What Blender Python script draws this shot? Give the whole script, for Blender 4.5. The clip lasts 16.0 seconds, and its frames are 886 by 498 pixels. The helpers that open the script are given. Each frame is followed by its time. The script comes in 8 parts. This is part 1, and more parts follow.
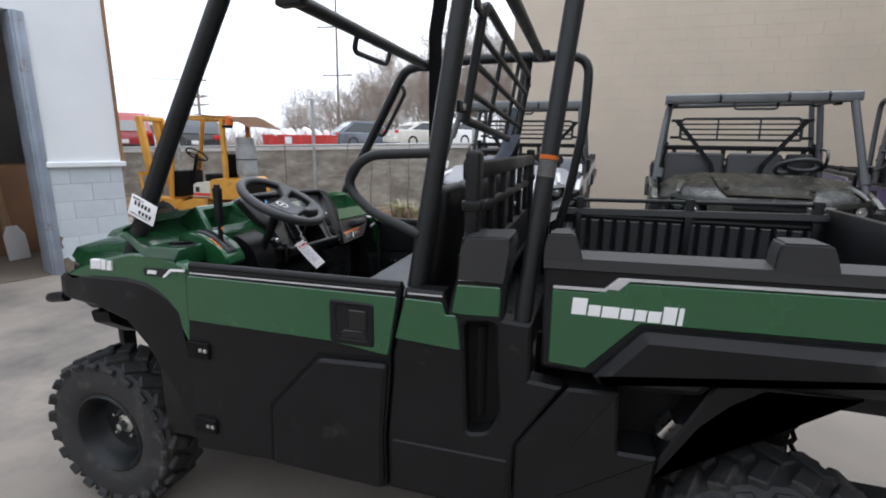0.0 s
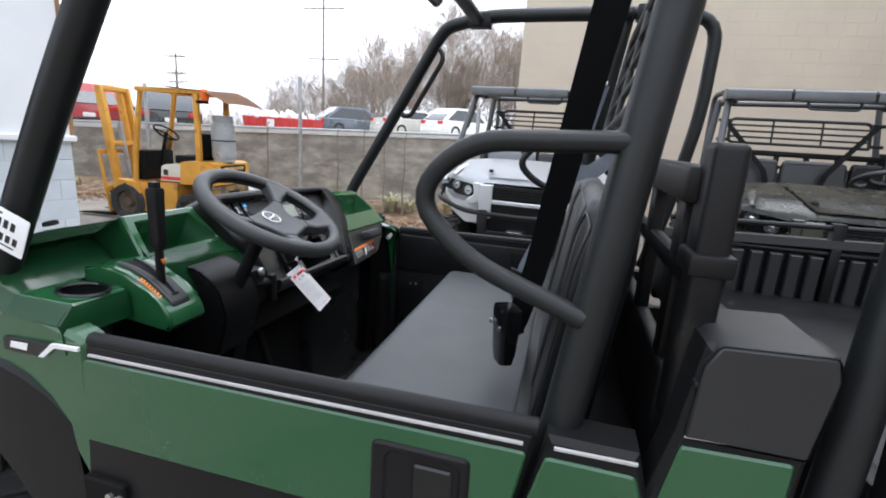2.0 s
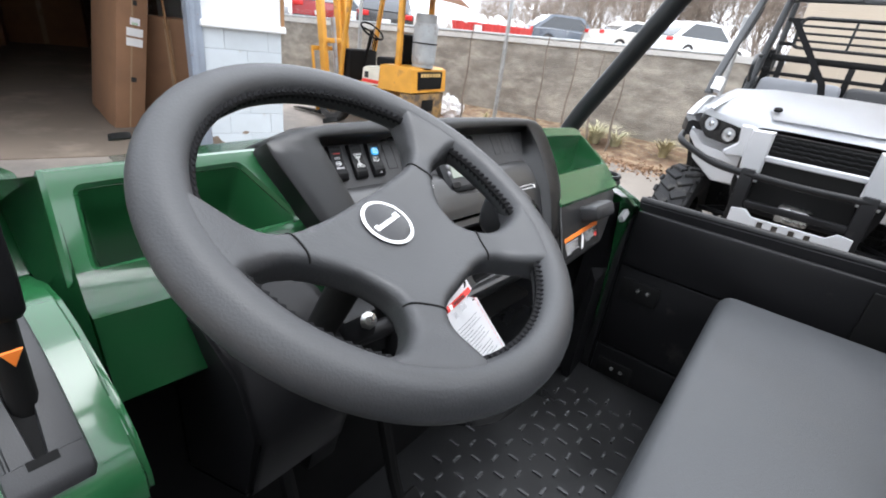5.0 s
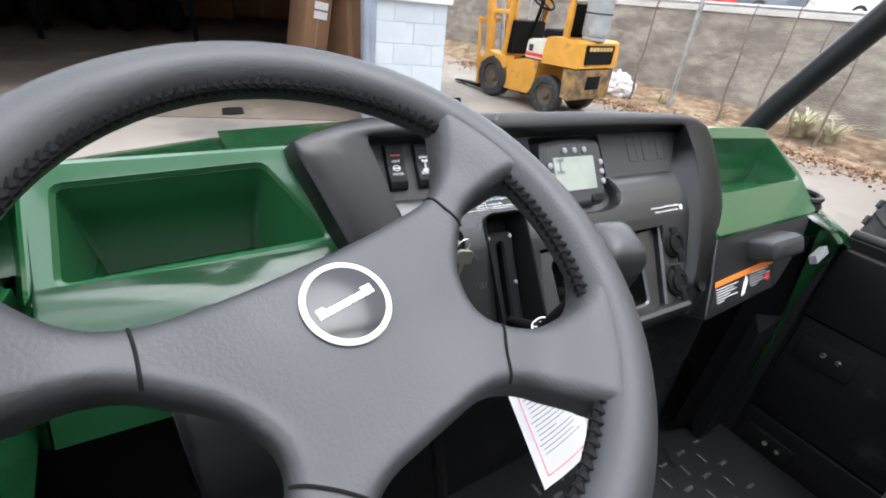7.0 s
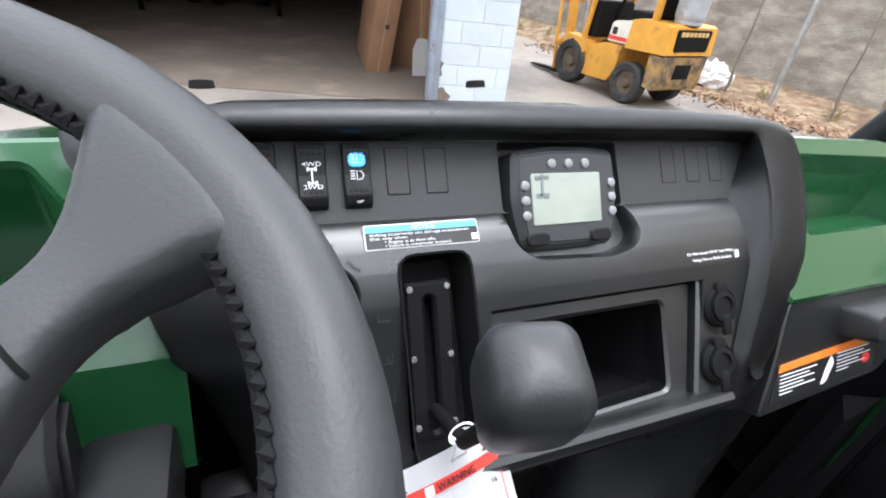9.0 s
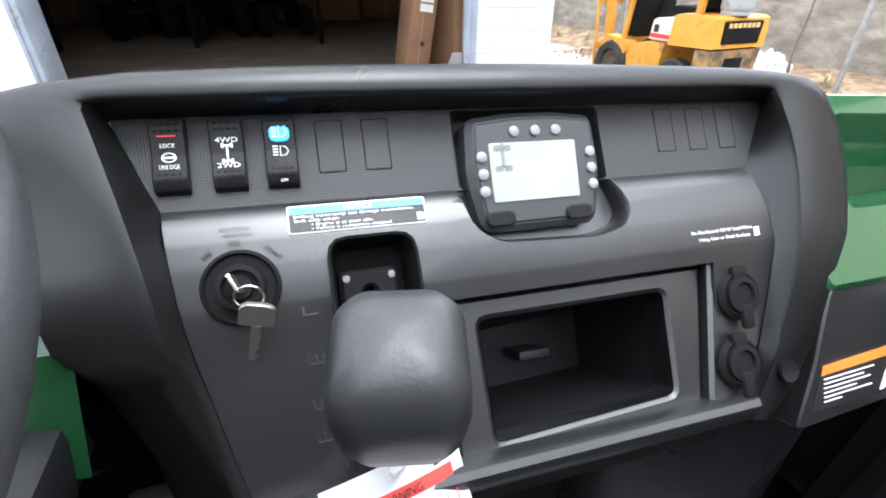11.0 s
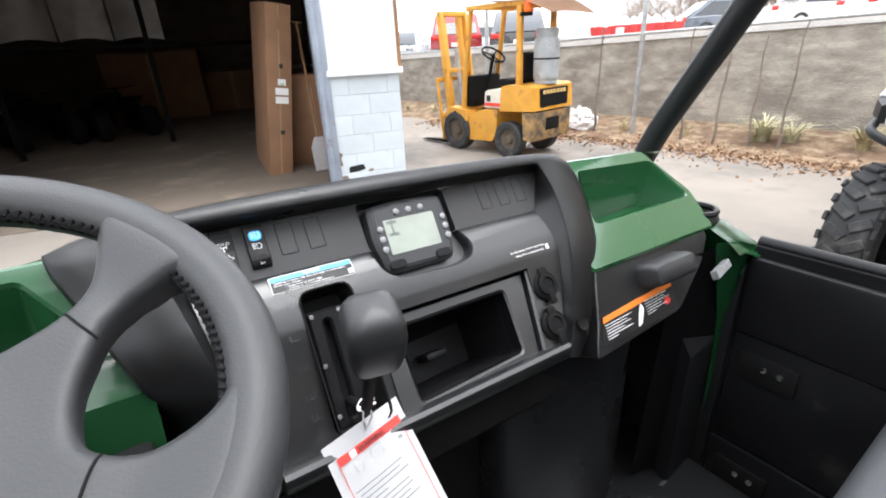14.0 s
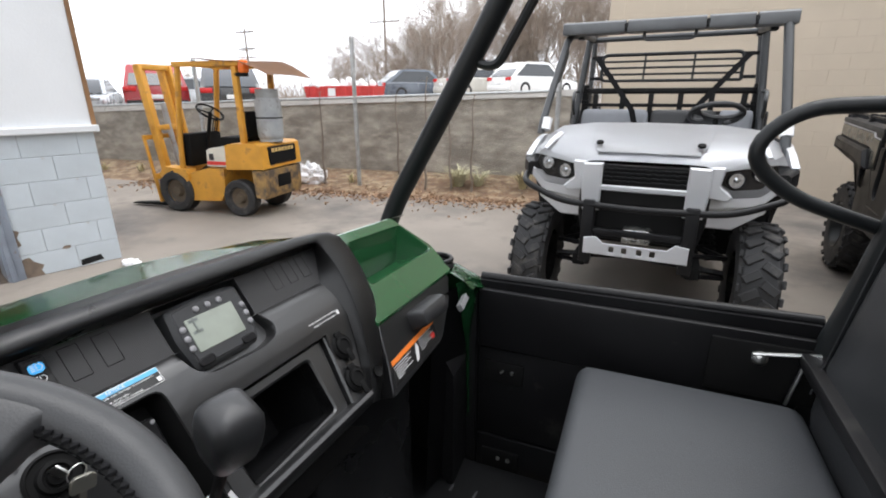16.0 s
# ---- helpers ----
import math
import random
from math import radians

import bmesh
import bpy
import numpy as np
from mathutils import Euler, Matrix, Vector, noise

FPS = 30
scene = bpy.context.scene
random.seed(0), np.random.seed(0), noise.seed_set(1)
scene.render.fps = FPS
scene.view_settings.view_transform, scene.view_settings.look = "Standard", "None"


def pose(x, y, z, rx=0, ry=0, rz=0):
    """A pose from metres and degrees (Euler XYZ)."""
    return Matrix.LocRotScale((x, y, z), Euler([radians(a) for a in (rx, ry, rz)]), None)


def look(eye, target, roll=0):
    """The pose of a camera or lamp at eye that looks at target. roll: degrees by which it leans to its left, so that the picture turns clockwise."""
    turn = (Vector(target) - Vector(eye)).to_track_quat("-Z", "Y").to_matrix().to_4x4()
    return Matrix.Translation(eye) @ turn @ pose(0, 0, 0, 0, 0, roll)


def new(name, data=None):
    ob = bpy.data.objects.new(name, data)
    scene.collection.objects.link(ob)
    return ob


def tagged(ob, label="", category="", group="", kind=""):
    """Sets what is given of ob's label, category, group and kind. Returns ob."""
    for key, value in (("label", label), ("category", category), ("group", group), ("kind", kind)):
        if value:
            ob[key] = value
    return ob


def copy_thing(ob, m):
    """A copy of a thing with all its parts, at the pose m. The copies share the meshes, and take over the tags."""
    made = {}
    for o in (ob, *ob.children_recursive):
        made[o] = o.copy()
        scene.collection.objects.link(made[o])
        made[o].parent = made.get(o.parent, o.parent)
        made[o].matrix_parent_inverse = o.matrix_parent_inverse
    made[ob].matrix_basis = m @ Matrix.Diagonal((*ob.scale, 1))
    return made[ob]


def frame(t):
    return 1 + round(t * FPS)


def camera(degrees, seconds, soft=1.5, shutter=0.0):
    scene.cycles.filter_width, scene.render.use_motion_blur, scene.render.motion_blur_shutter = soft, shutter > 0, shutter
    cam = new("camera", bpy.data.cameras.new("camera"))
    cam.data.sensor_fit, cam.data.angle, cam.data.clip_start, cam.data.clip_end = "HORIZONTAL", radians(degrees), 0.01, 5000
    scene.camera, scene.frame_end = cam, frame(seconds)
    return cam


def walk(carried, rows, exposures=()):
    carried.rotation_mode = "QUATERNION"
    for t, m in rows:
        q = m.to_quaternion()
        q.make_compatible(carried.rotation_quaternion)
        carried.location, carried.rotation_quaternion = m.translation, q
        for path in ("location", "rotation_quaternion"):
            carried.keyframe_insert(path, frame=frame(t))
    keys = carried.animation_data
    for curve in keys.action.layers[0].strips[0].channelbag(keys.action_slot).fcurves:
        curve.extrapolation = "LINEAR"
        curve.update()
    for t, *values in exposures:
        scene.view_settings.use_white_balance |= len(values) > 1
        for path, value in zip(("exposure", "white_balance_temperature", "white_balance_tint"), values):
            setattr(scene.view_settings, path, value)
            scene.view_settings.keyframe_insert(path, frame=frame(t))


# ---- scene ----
from mathutils.bvhtree import BVHTree

cam = camera(87.0, 16.0, soft=1.9)
PATH = [
    (0, (1.776, -1.186, 1.499), (1.214, 0.684, 1.065), 1.0),
    (0.5, (1.616, -1.043, 1.492), (1.106, 0.836, 1.035), 1.2),
    (1, (1.536, -0.867, 1.488), (1.072, 1.023, 1.028), 1.7),
    (1.5, (1.439, -0.711, 1.471), (0.978, 1.181, 1.015), 3.0),
    (2, (1.292, -0.556, 1.469), (0.816, 1.33, 1.005), 3.8),
    (2.5, (1.202, -0.405, 1.454), (0.692, 1.464, 0.956), 4.1),
    (3, (1.13, -0.238, 1.458), (0.503, 1.59, 0.941), 4.4),
    (3.5, (1.019, -0.101, 1.436), (0.264, 1.665, 0.878), 5.4),
    (4, (0.891, 0.011, 1.425), (0.081, 1.73, 0.799), 6.1),
    (4.5, (0.857, 0.088, 1.415), (-0.051, 1.708, 0.671), 6.4),
    (5, (0.859, 0.16, 1.403), (-0.198, 1.634, 0.56), 7.3),
    (5.2, (0.844, 0.175, 1.402), (-0.277, 1.577, 0.519), 7.3),
    (7.3, (0.787, 0.389, 1.404), (-0.657, 1.346, 0.414), 6.2),
    (7.5, (0.7768, 0.4165, 1.4035), (-0.6846, 1.3565, 0.4133), 6.35),
    (8, (0.7497, 0.4858, 1.3948), (-0.7317, 1.3647, 0.3784), 7.0),
    (8.2, (0.739, 0.508, 1.391), (-0.746, 1.361, 0.362), 7.0),
    (10.3, (0.668, 0.621, 1.349), (-0.912, 1.174, 0.255), 4.1),
    (10.5, (0.673, 0.629, 1.346), (-0.917, 1.181, 0.266), 3.1),
    (11, (0.701, 0.657, 1.331), (-0.919, 1.202, 0.292), 0.8),
    (11.5, (0.742, 0.67, 1.318), (-0.903, 1.214, 0.318), -1.0),
    (12, (0.767, 0.671, 1.323), (-0.894, 1.241, 0.365), -1.8),
    (12.5, (0.78, 0.649, 1.336), (-0.875, 1.279, 0.407), -2.2),
    (13, (0.816, 0.624, 1.364), (-0.807, 1.361, 0.457), -2.2),
    (13.5, (0.849, 0.584, 1.389), (-0.736, 1.454, 0.533), -2.7),
    (14, (0.888, 0.546, 1.415), (-0.628, 1.579, 0.62), -2.9),
    (14.5, (0.869, 0.522, 1.431), (-0.53, 1.746, 0.696), -2.0),
    (15, (0.859, 0.502, 1.457), (-0.362, 1.935, 0.781), -1.6),
    (15.5, (0.877, 0.469, 1.475), (-0.127, 2.076, 0.834), -1.1),
    (16, (0.897, 0.43, 1.49), (0.164, 2.182, 0.863), -0.1),
]
walk(cam, [(t, look(eye, target, roll)) for t, eye, target, roll in PATH],
     [(0, 0.44, 6150, 10), (1, 0.56, 6150, 10), (1.5, 0.68, 6150, 10), (2, 0.86, 6150, 10), (2.5, 1.02, 6150, 10), (3, 1.06, 6150, 10), (3.5, 1.05, 6200, 10), (4.2, 1.17, 6250, 10), (5, 1.42, 6300, 10),
      (7.5, 1.54, 6300, 10), (8, 1.54, 6300, 10), (10.5, 1.98, 6200, 10), (11.5, 2.08, 6150, 10), (12.5, 2.0, 6250, 10), (13.5, 1.8, 6400, 10), (14.5, 1.45, 6550, 10), (15, 1.22, 6550, 10), (16, 0.82, 6550, 10)])

# ---- light: an overcast day ----
world = bpy.data.worlds.new("overcast_sky")
scene.world = world
world.use_nodes = True
wt = world.node_tree
sky = wt.nodes.new("ShaderNodeTexSky")
sky.sky_type, sky.sun_disc = "NISHITA", False
sky.sun_elevation, sky.sun_rotation = radians(76), radians(40)
sky.air_density, sky.dust_density = 1.0, 4.0
grey = wt.nodes.new("ShaderNodeHueSaturation")
grey.inputs["Saturation"].default_value = 0.12
wt.links.new(sky.outputs[0], grey.inputs["Color"])
dim = wt.nodes.new("ShaderNodeMix")
dim.data_type = "RGBA"
dim.inputs["Factor"].default_value = 0.75
cloud = wt.nodes.new("ShaderNodeTexNoise")
cloud.inputs["Scale"].default_value = 1.6
cloud.inputs["Detail"].default_value = 5
ramp = wt.nodes.new("ShaderNodeValToRGB")
ramp.color_ramp.elements[0].color = (7.9, 8.3, 9.2, 1)
ramp.color_ramp.elements[1].color = (10.2, 10.5, 11.0, 1)
ramp.color_ramp.elements[0].position, ramp.color_ramp.elements[1].position = 0.35, 0.62
wt.links.new(cloud.outputs["Fac"], ramp.inputs["Fac"])
wt.links.new(grey.outputs[0], dim.inputs["A"])
wt.links.new(ramp.outputs["Color"], dim.inputs["B"])
back = wt.nodes["Background"]
back.inputs["Strength"].default_value = 0.15
wt.links.new(dim.outputs["Result"], back.inputs["Color"])
sun = new("sun", bpy.data.lights.new("sun", "SUN"))
sun.data.energy, sun.data.angle, sun.data.color = 0.9, radians(40), (1.0, 0.99, 0.985)
sun.matrix_world = look((2.5, 3.0, 16), (0, 0, 0))


# ---- materials ----
def nodes_of(m):
    m.use_nodes = True
    return m.node_tree, m.node_tree.nodes["Principled BSDF"]


def mat(name, base, rough=0.5, metal=0.0, vary=0.15, scale=6.0, fine=0.0, fine_scale=300.0, coat=0.0, spec=0.5, stain=None, stain_amount=0.3, stain_scale=2.0, per_object=0.0, stretch=(1, 1, 1)):
    """A surface: base colour with broad variation, fine relief, stains in a second colour and a little change from piece to piece."""
    m = bpy.data.materials.new(name)
    nt, b = nodes_of(m)
    co = nt.nodes.new("ShaderNodeTexCoord")
    mp = nt.nodes.new("ShaderNodeMapping")
    mp.inputs["Scale"].default_value = stretch
    nt.links.new(co.outputs["Object"], mp.inputs["Vector"])
    n1 = nt.nodes.new("ShaderNodeTexNoise")
    n1.inputs["Scale"].default_value, n1.inputs["Detail"].default_value = scale, 6
    nt.links.new(mp.outputs[0], n1.inputs["Vector"])
    mr = nt.nodes.new("ShaderNodeMapRange")
    mr.inputs["From Min"].default_value, mr.inputs["From Max"].default_value = 0.3, 0.7
    mr.inputs["To Min"].default_value, mr.inputs["To Max"].default_value = 1 - vary, 1 + vary
    nt.links.new(n1.outputs["Fac"], mr.inputs["Value"])
    hs = nt.nodes.new("ShaderNodeHueSaturation")
    hs.inputs["Color"].default_value = (*base, 1)
    value = mr.outputs[0]
    if per_object:
        oi = nt.nodes.new("ShaderNodeObjectInfo")
        pr = nt.nodes.new("ShaderNodeMapRange")
        pr.inputs["To Min"].default_value, pr.inputs["To Max"].default_value = 1 - per_object, 1 + per_object
        nt.links.new(oi.outputs["Random"], pr.inputs["Value"])
        mu = nt.nodes.new("ShaderNodeMath")
        mu.operation = "MULTIPLY"
        nt.links.new(value, mu.inputs[0])
        nt.links.new(pr.outputs[0], mu.inputs[1])
        value = mu.outputs[0]
    nt.links.new(value, hs.inputs["Value"])
    colour = hs.outputs[0]
    if stain:
        n2 = nt.nodes.new("ShaderNodeTexNoise")
        n2.inputs["Scale"].default_value, n2.inputs["Detail"].default_value, n2.inputs["Roughness"].default_value = stain_scale, 8, 0.65
        nt.links.new(mp.outputs[0], n2.inputs["Vector"])
        cut = nt.nodes.new("ShaderNodeMapRange")
        cut.inputs["From Min"].default_value, cut.inputs["From Max"].default_value = 0.66 - stain_amount * 0.5, 0.74 - stain_amount * 0.3
        nt.links.new(n2.outputs["Fac"], cut.inputs["Value"])
        mx = nt.nodes.new("ShaderNodeMix")
        mx.data_type = "RGBA"
        nt.links.new(cut.outputs[0], mx.inputs["Factor"])
        nt.links.new(colour, mx.inputs["A"])
        mx.inputs["B"].default_value = (*stain, 1)
        colour = mx.outputs["Result"]
    nt.links.new(colour, b.inputs["Base Color"])
    rr = nt.nodes.new("ShaderNodeMapRange")
    rr.inputs["From Min"].default_value, rr.inputs["From Max"].default_value = 0.3, 0.7
    rr.inputs["To Min"].default_value, rr.inputs["To Max"].default_value = max(0.02, rough - 0.07), min(1, rough + 0.07)
    nt.links.new(n1.outputs["Fac"], rr.inputs["Value"])
    nt.links.new(rr.outputs[0], b.inputs["Roughness"])
    b.inputs["Metallic"].default_value = metal
    b.inputs["Specular IOR Level"].default_value = spec
    b.inputs["Coat Weight"].default_value = coat
    b.inputs["Coat Roughness"].default_value = 0.06
    if fine:
        n3 = nt.nodes.new("ShaderNodeTexNoise")
        n3.inputs["Scale"].default_value, n3.inputs["Detail"].default_value = fine_scale, 3
        nt.links.new(mp.outputs[0], n3.inputs["Vector"])
        bp = nt.nodes.new("ShaderNodeBump")
        bp.inputs["Strength"].default_value, bp.inputs["Distance"].default_value = fine, 0.6 / fine_scale
        nt.links.new(n3.outputs["Fac"], bp.inputs["Height"])
        nt.links.new(bp.outputs[0], b.inputs["Normal"])
    return m


def ground_material():
    m = mat("worn_asphalt", (0.222, 0.195, 0.168), 0.85, vary=0.22, scale=0.7, fine=0.5, fine_scale=90, stain=(0.11, 0.10, 0.092), stain_amount=0.30, stain_scale=0.45)
    return m


green_paint = mat("green_paint", (0.0145, 0.082, 0.029), 0.22, vary=0.05, scale=3, coat=0.6, fine=0.02, fine_scale=60)
silver_paint = mat("silver_paint", (0.60, 0.61, 0.63), 0.42, metal=0.45, vary=0.03, scale=4, coat=0.25)
olive_paint = mat("olive_paint", (0.050, 0.051, 0.040), 0.24, vary=0.25, scale=9, coat=0.25, stain=(0.025, 0.026, 0.024), stain_amount=0.45, stain_scale=5)
black_plastic = mat("black_plastic", (0.009, 0.009, 0.0098), 0.42, vary=0.15, scale=5, fine=0.2, fine_scale=900, spec=0.22, stain=(0.03, 0.029, 0.027), stain_amount=0.08, stain_scale=9)
grey_plastic = mat("grey_plastic", (0.018, 0.0185, 0.020), 0.5, vary=0.1, scale=5, fine=0.2, fine_scale=900)
gloss_black = mat("gloss_black", (0.008, 0.008, 0.009), 0.15, vary=0.1, scale=8)
deep_black = mat("deep_black", (0.008, 0.008, 0.008), 0.75, vary=0.2, scale=8, spec=0.12)
rops_paint = mat("black_powder_coat", (0.011, 0.0125, 0.0135), 0.42, spec=0.35, vary=0.1, scale=10, fine=0.15, fine_scale=700)
bar_grey = mat("grey_powder_coat", (0.040, 0.043, 0.046), 0.4, vary=0.1, scale=10, fine=0.1, fine_scale=700)
header_grey = mat("header_grey", (0.105, 0.11, 0.115), 0.45, vary=0.15, scale=9, fine=0.1, fine_scale=300)
rubber = mat("tyre_rubber", (0.022, 0.022, 0.023), 0.72, vary=0.3, scale=14, fine=0.3, fine_scale=250, stain=(0.07, 0.065, 0.06), stain_amount=0.25, stain_scale=9)
vinyl = mat("seat_vinyl", (0.045, 0.048, 0.052), 0.5, vary=0.08, scale=7, fine=0.4, fine_scale=420)
grey_vinyl = mat("light_grey_vinyl", (0.22, 0.23, 0.25), 0.55, vary=0.08, scale=7, fine=0.3, fine_scale=400)
belt_web = mat("belt_webbing", (0.12, 0.14, 0.17), 0.7, vary=0.1, scale=30, fine=0.5, fine_scale=800)
floor_plastic = mat("floor_plastic", (0.016, 0.0165, 0.0175), 0.34, vary=0.2, scale=6, fine=0.2, fine_scale=500, spec=0.6)
back_vinyl = mat("backrest_vinyl", (0.020, 0.021, 0.023), 0.45, vary=0.08, scale=7, fine=0.4, fine_scale=420)
black_web = mat("black_webbing", (0.008, 0.008, 0.009), 0.75, vary=0.1, scale=30, fine=0.4, fine_scale=800, spec=0.15)
leather = mat("grained_leather", (0.030, 0.031, 0.033), 0.47, vary=0.10, scale=14, fine=0.22, fine_scale=520)
steel = mat("zinc_steel", (0.62, 0.62, 0.6), 0.3, metal=1.0, vary=0.1, scale=30)
galvanised = mat("galvanised_steel", (0.42, 0.43, 0.43), 0.5, metal=0.7, vary=0.2, scale=14)
white_print = mat("white_print", (0.78, 0.78, 0.78), 0.5, vary=0.03, scale=20)
stripe_grey = mat("stripe_print", (0.46, 0.45, 0.45), 0.5, vary=0.05, scale=20)
hump_plastic = mat("hump_plastic", (0.011, 0.0113, 0.012), 0.26, vary=0.1, scale=5, spec=0.8)
label_grey = mat("label_grey", (0.17, 0.17, 0.175), 0.6, vary=0.4, scale=160)
black_vinyl = mat("black_vinyl", (0.006, 0.006, 0.0065), 0.45, spec=0.2, vary=0.1, scale=7, fine=0.3, fine_scale=420)
knob_leather = mat("knob_leather", (0.024, 0.0245, 0.026), 0.42, vary=0.08, scale=9, fine=0.15, fine_scale=500)
# floor plastic made paler: the glint on the tread is in the colour
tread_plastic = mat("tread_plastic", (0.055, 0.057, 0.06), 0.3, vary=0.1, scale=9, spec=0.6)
black_print = mat("black_print", (0.012, 0.012, 0.012), 0.5, vary=0.03, scale=20)
orange_print = mat("orange_print", (0.85, 0.22, 0.03), 0.5, vary=0.05, scale=20)
red_print = mat("red_print", (0.68, 0.04, 0.03), 0.5, vary=0.05, scale=20)
blue_print = mat("blue_print", (0.10, 0.42, 0.70), 0.5, vary=0.05, scale=20)
paper = mat("paper", (0.80, 0.80, 0.81), 0.7, vary=0.03, scale=15)
lens_clear = mat("lamp_lens", (0.50, 0.52, 0.54), 0.10, metal=0.85, vary=0.25, scale=60)
red_lens = mat("red_plastic", (0.55, 0.02, 0.02), 0.25, vary=0.1, scale=20)
yellow_paint = mat("yellow_paint", (0.62, 0.30, 0.035), 0.5, vary=0.15, scale=5, stain=(0.26, 0.13, 0.05), stain_amount=0.16, stain_scale=5, fine=0.1, fine_scale=150)
cream_paint = mat("cream_paint", (0.66, 0.64, 0.55), 0.5, vary=0.1, scale=6)
beacon_orange = mat("beacon_plastic", (0.85, 0.17, 0.02), 0.25, vary=0.05, scale=20)
tank_grey = mat("tank_paint", (0.33, 0.35, 0.36), 0.5, vary=0.15, scale=8, stain=(0.22, 0.2, 0.18), stain_amount=0.2, stain_scale=12)
cardboard = mat("cardboard", (0.25, 0.135, 0.075), 0.85, vary=0.12, scale=4, fine=0.2, fine_scale=200)
wood = mat("rough_wood", (0.24, 0.13, 0.06), 0.8, vary=0.25, scale=6, stretch=(1, 1, 0.15), fine=0.3, fine_scale=80)
beige_block = mat("beige_painted_block", (0.56, 0.48, 0.38), 0.8, vary=0.05, scale=1.5, fine=0.6, fine_scale=120, stain=(0.53, 0.455, 0.36), stain_amount=0.25, stain_scale=0.6, per_object=0.015)
white_block = mat("white_painted_block", (0.53, 0.585, 0.625), 0.7, vary=0.06, scale=4, fine=0.6, fine_scale=110, stain=(0.40, 0.36, 0.32), stain_amount=0.12, stain_scale=7, per_object=0.05)
white_siding = mat("white_siding", (0.72, 0.74, 0.76), 0.55, vary=0.04, scale=2, fine=0.1, fine_scale=60)
mortar = mat("mortar", (0.44, 0.47, 0.50), 0.9, vary=0.15, scale=20, fine=0.5, fine_scale=150)
jamb_steel = mat("painted_jamb", (0.26, 0.30, 0.36), 0.5, vary=0.15, scale=5, stain=(0.2, 0.12, 0.08), stain_amount=0.15, stain_scale=8)
concrete_wall = mat("weathered_concrete", (0.37, 0.335, 0.285), 0.9, vary=0.30, scale=3.2, fine=0.9, fine_scale=28, stain=(0.22, 0.195, 0.165), stain_amount=0.42, stain_scale=1.7, stretch=(1, 1, 2.2))
concrete_cap = mat("pale_concrete", (0.52, 0.50, 0.47), 0.85, vary=0.12, scale=3, fine=0.4, fine_scale=80)
garage_floor = mat("garage_concrete", (0.15, 0.12, 0.093), 0.8, vary=0.15, scale=1.5, fine=0.3, fine_scale=60, stain=(0.22, 0.18, 0.14), stain_amount=0.3, stain_scale=1.2)
dark_wall = mat("dark_interior", (0.26, 0.215, 0.175), 0.9, vary=0.25, scale=2)
dead_leaf = mat("dead_leaf", (0.30, 0.165, 0.085), 0.85, vary=0.3, scale=5)
dry_grass = mat("dry_grass", (0.42, 0.36, 0.20), 0.85, vary=0.3, scale=6)
bark = mat("grey_bark", (0.20, 0.165, 0.135), 0.9, vary=0.25, scale=4)
car_glass = mat("tinted_glass", (0.02, 0.025, 0.03), 0.05, vary=0.1, scale=3, spec=0.8)


# ---- mesh helpers ----
SIDE = Matrix(((1, 0, 0, 0), (0, 0, -1, 0), (0, 1, 0, 0), (0, 0, 0, 1)))  # x, z in the plane, height towards -y
DASH = Matrix(((0, -0.584, 0.811, 0.378), (1, 0, 0, 0), (0, 0.811, 0.584, 1.19), (0, 0, 0, 1)))  # u across, w up the slope, height towards the driver
WIDTH = 1.57


def part(name, bm, material, parent=None, label="", smooth=38):
    bmesh.ops.recalc_face_normals(bm, faces=bm.faces)
    me = bpy.data.meshes.new(name)
    bm.to_mesh(me)
    bm.free()
    me.materials.append(material)
    if smooth:
        me.polygons.foreach_set("use_smooth", [True] * len(me.polygons))
        me.set_sharp_from_angle(angle=radians(smooth))
    ob = new(name, me)
    ob.parent = parent
    return tagged(ob, label)


def again(ob, m, parent=None):
    """One more object on the same mesh, at the pose m."""
    o = new(ob.name.split(".")[0], ob.data)
    o.parent = parent or ob.parent
    o.matrix_basis = m
    return o


def thing(name, label, category, m=Matrix(), group="", kind=""):
    e = new(name)
    e.empty_display_size = 0.1
    e.matrix_basis = m
    return tagged(e, label, category, group, kind)


def box(bm, lo, hi, bevel=0.0, m=Matrix(), seg=2):
    lo, hi = Vector(lo), Vector(hi)
    r = bmesh.ops.create_cube(bm, size=1.0, matrix=m @ Matrix.Translation((lo + hi) / 2) @ Matrix.Diagonal((*(hi - lo), 1)))
    if bevel:
        es = list({e for v in r["verts"] for e in v.link_edges})
        bmesh.ops.bevel(bm, geom=es, offset=bevel, segments=seg, affect="EDGES", profile=0.5)
    return bm


def loft(bm, rings, closed=True, cap=True):
    vs = [[bm.verts.new(p) for p in r] for r in rings]
    n = len(vs[0])
    for a, b in zip(vs, vs[1:]):
        for i in range(n if closed else n - 1):
            j = (i + 1) % n
            bm.faces.new((a[i], a[j], b[j], b[i]))
    if cap and closed:
        bm.faces.new(vs[0][::-1])
        bm.faces.new(vs[-1])
    return bm


def fillet(pts, r, n=5):
    """The path with its corners rounded."""
    pts = [Vector(p) for p in pts]
    out = [pts[0]]
    for a, b, c in zip(pts, pts[1:], pts[2:]):
        u, v = (a - b), (c - b)
        d = min(r, u.length * 0.49, v.length * 0.49)
        p, q = b + u.normalized() * d, b + v.normalized() * d
        out += [(1 - s) ** 2 * p + 2 * s * (1 - s) * b + s * s * q for s in [i / n for i in range(n + 1)]]
    return out + [pts[-1]]


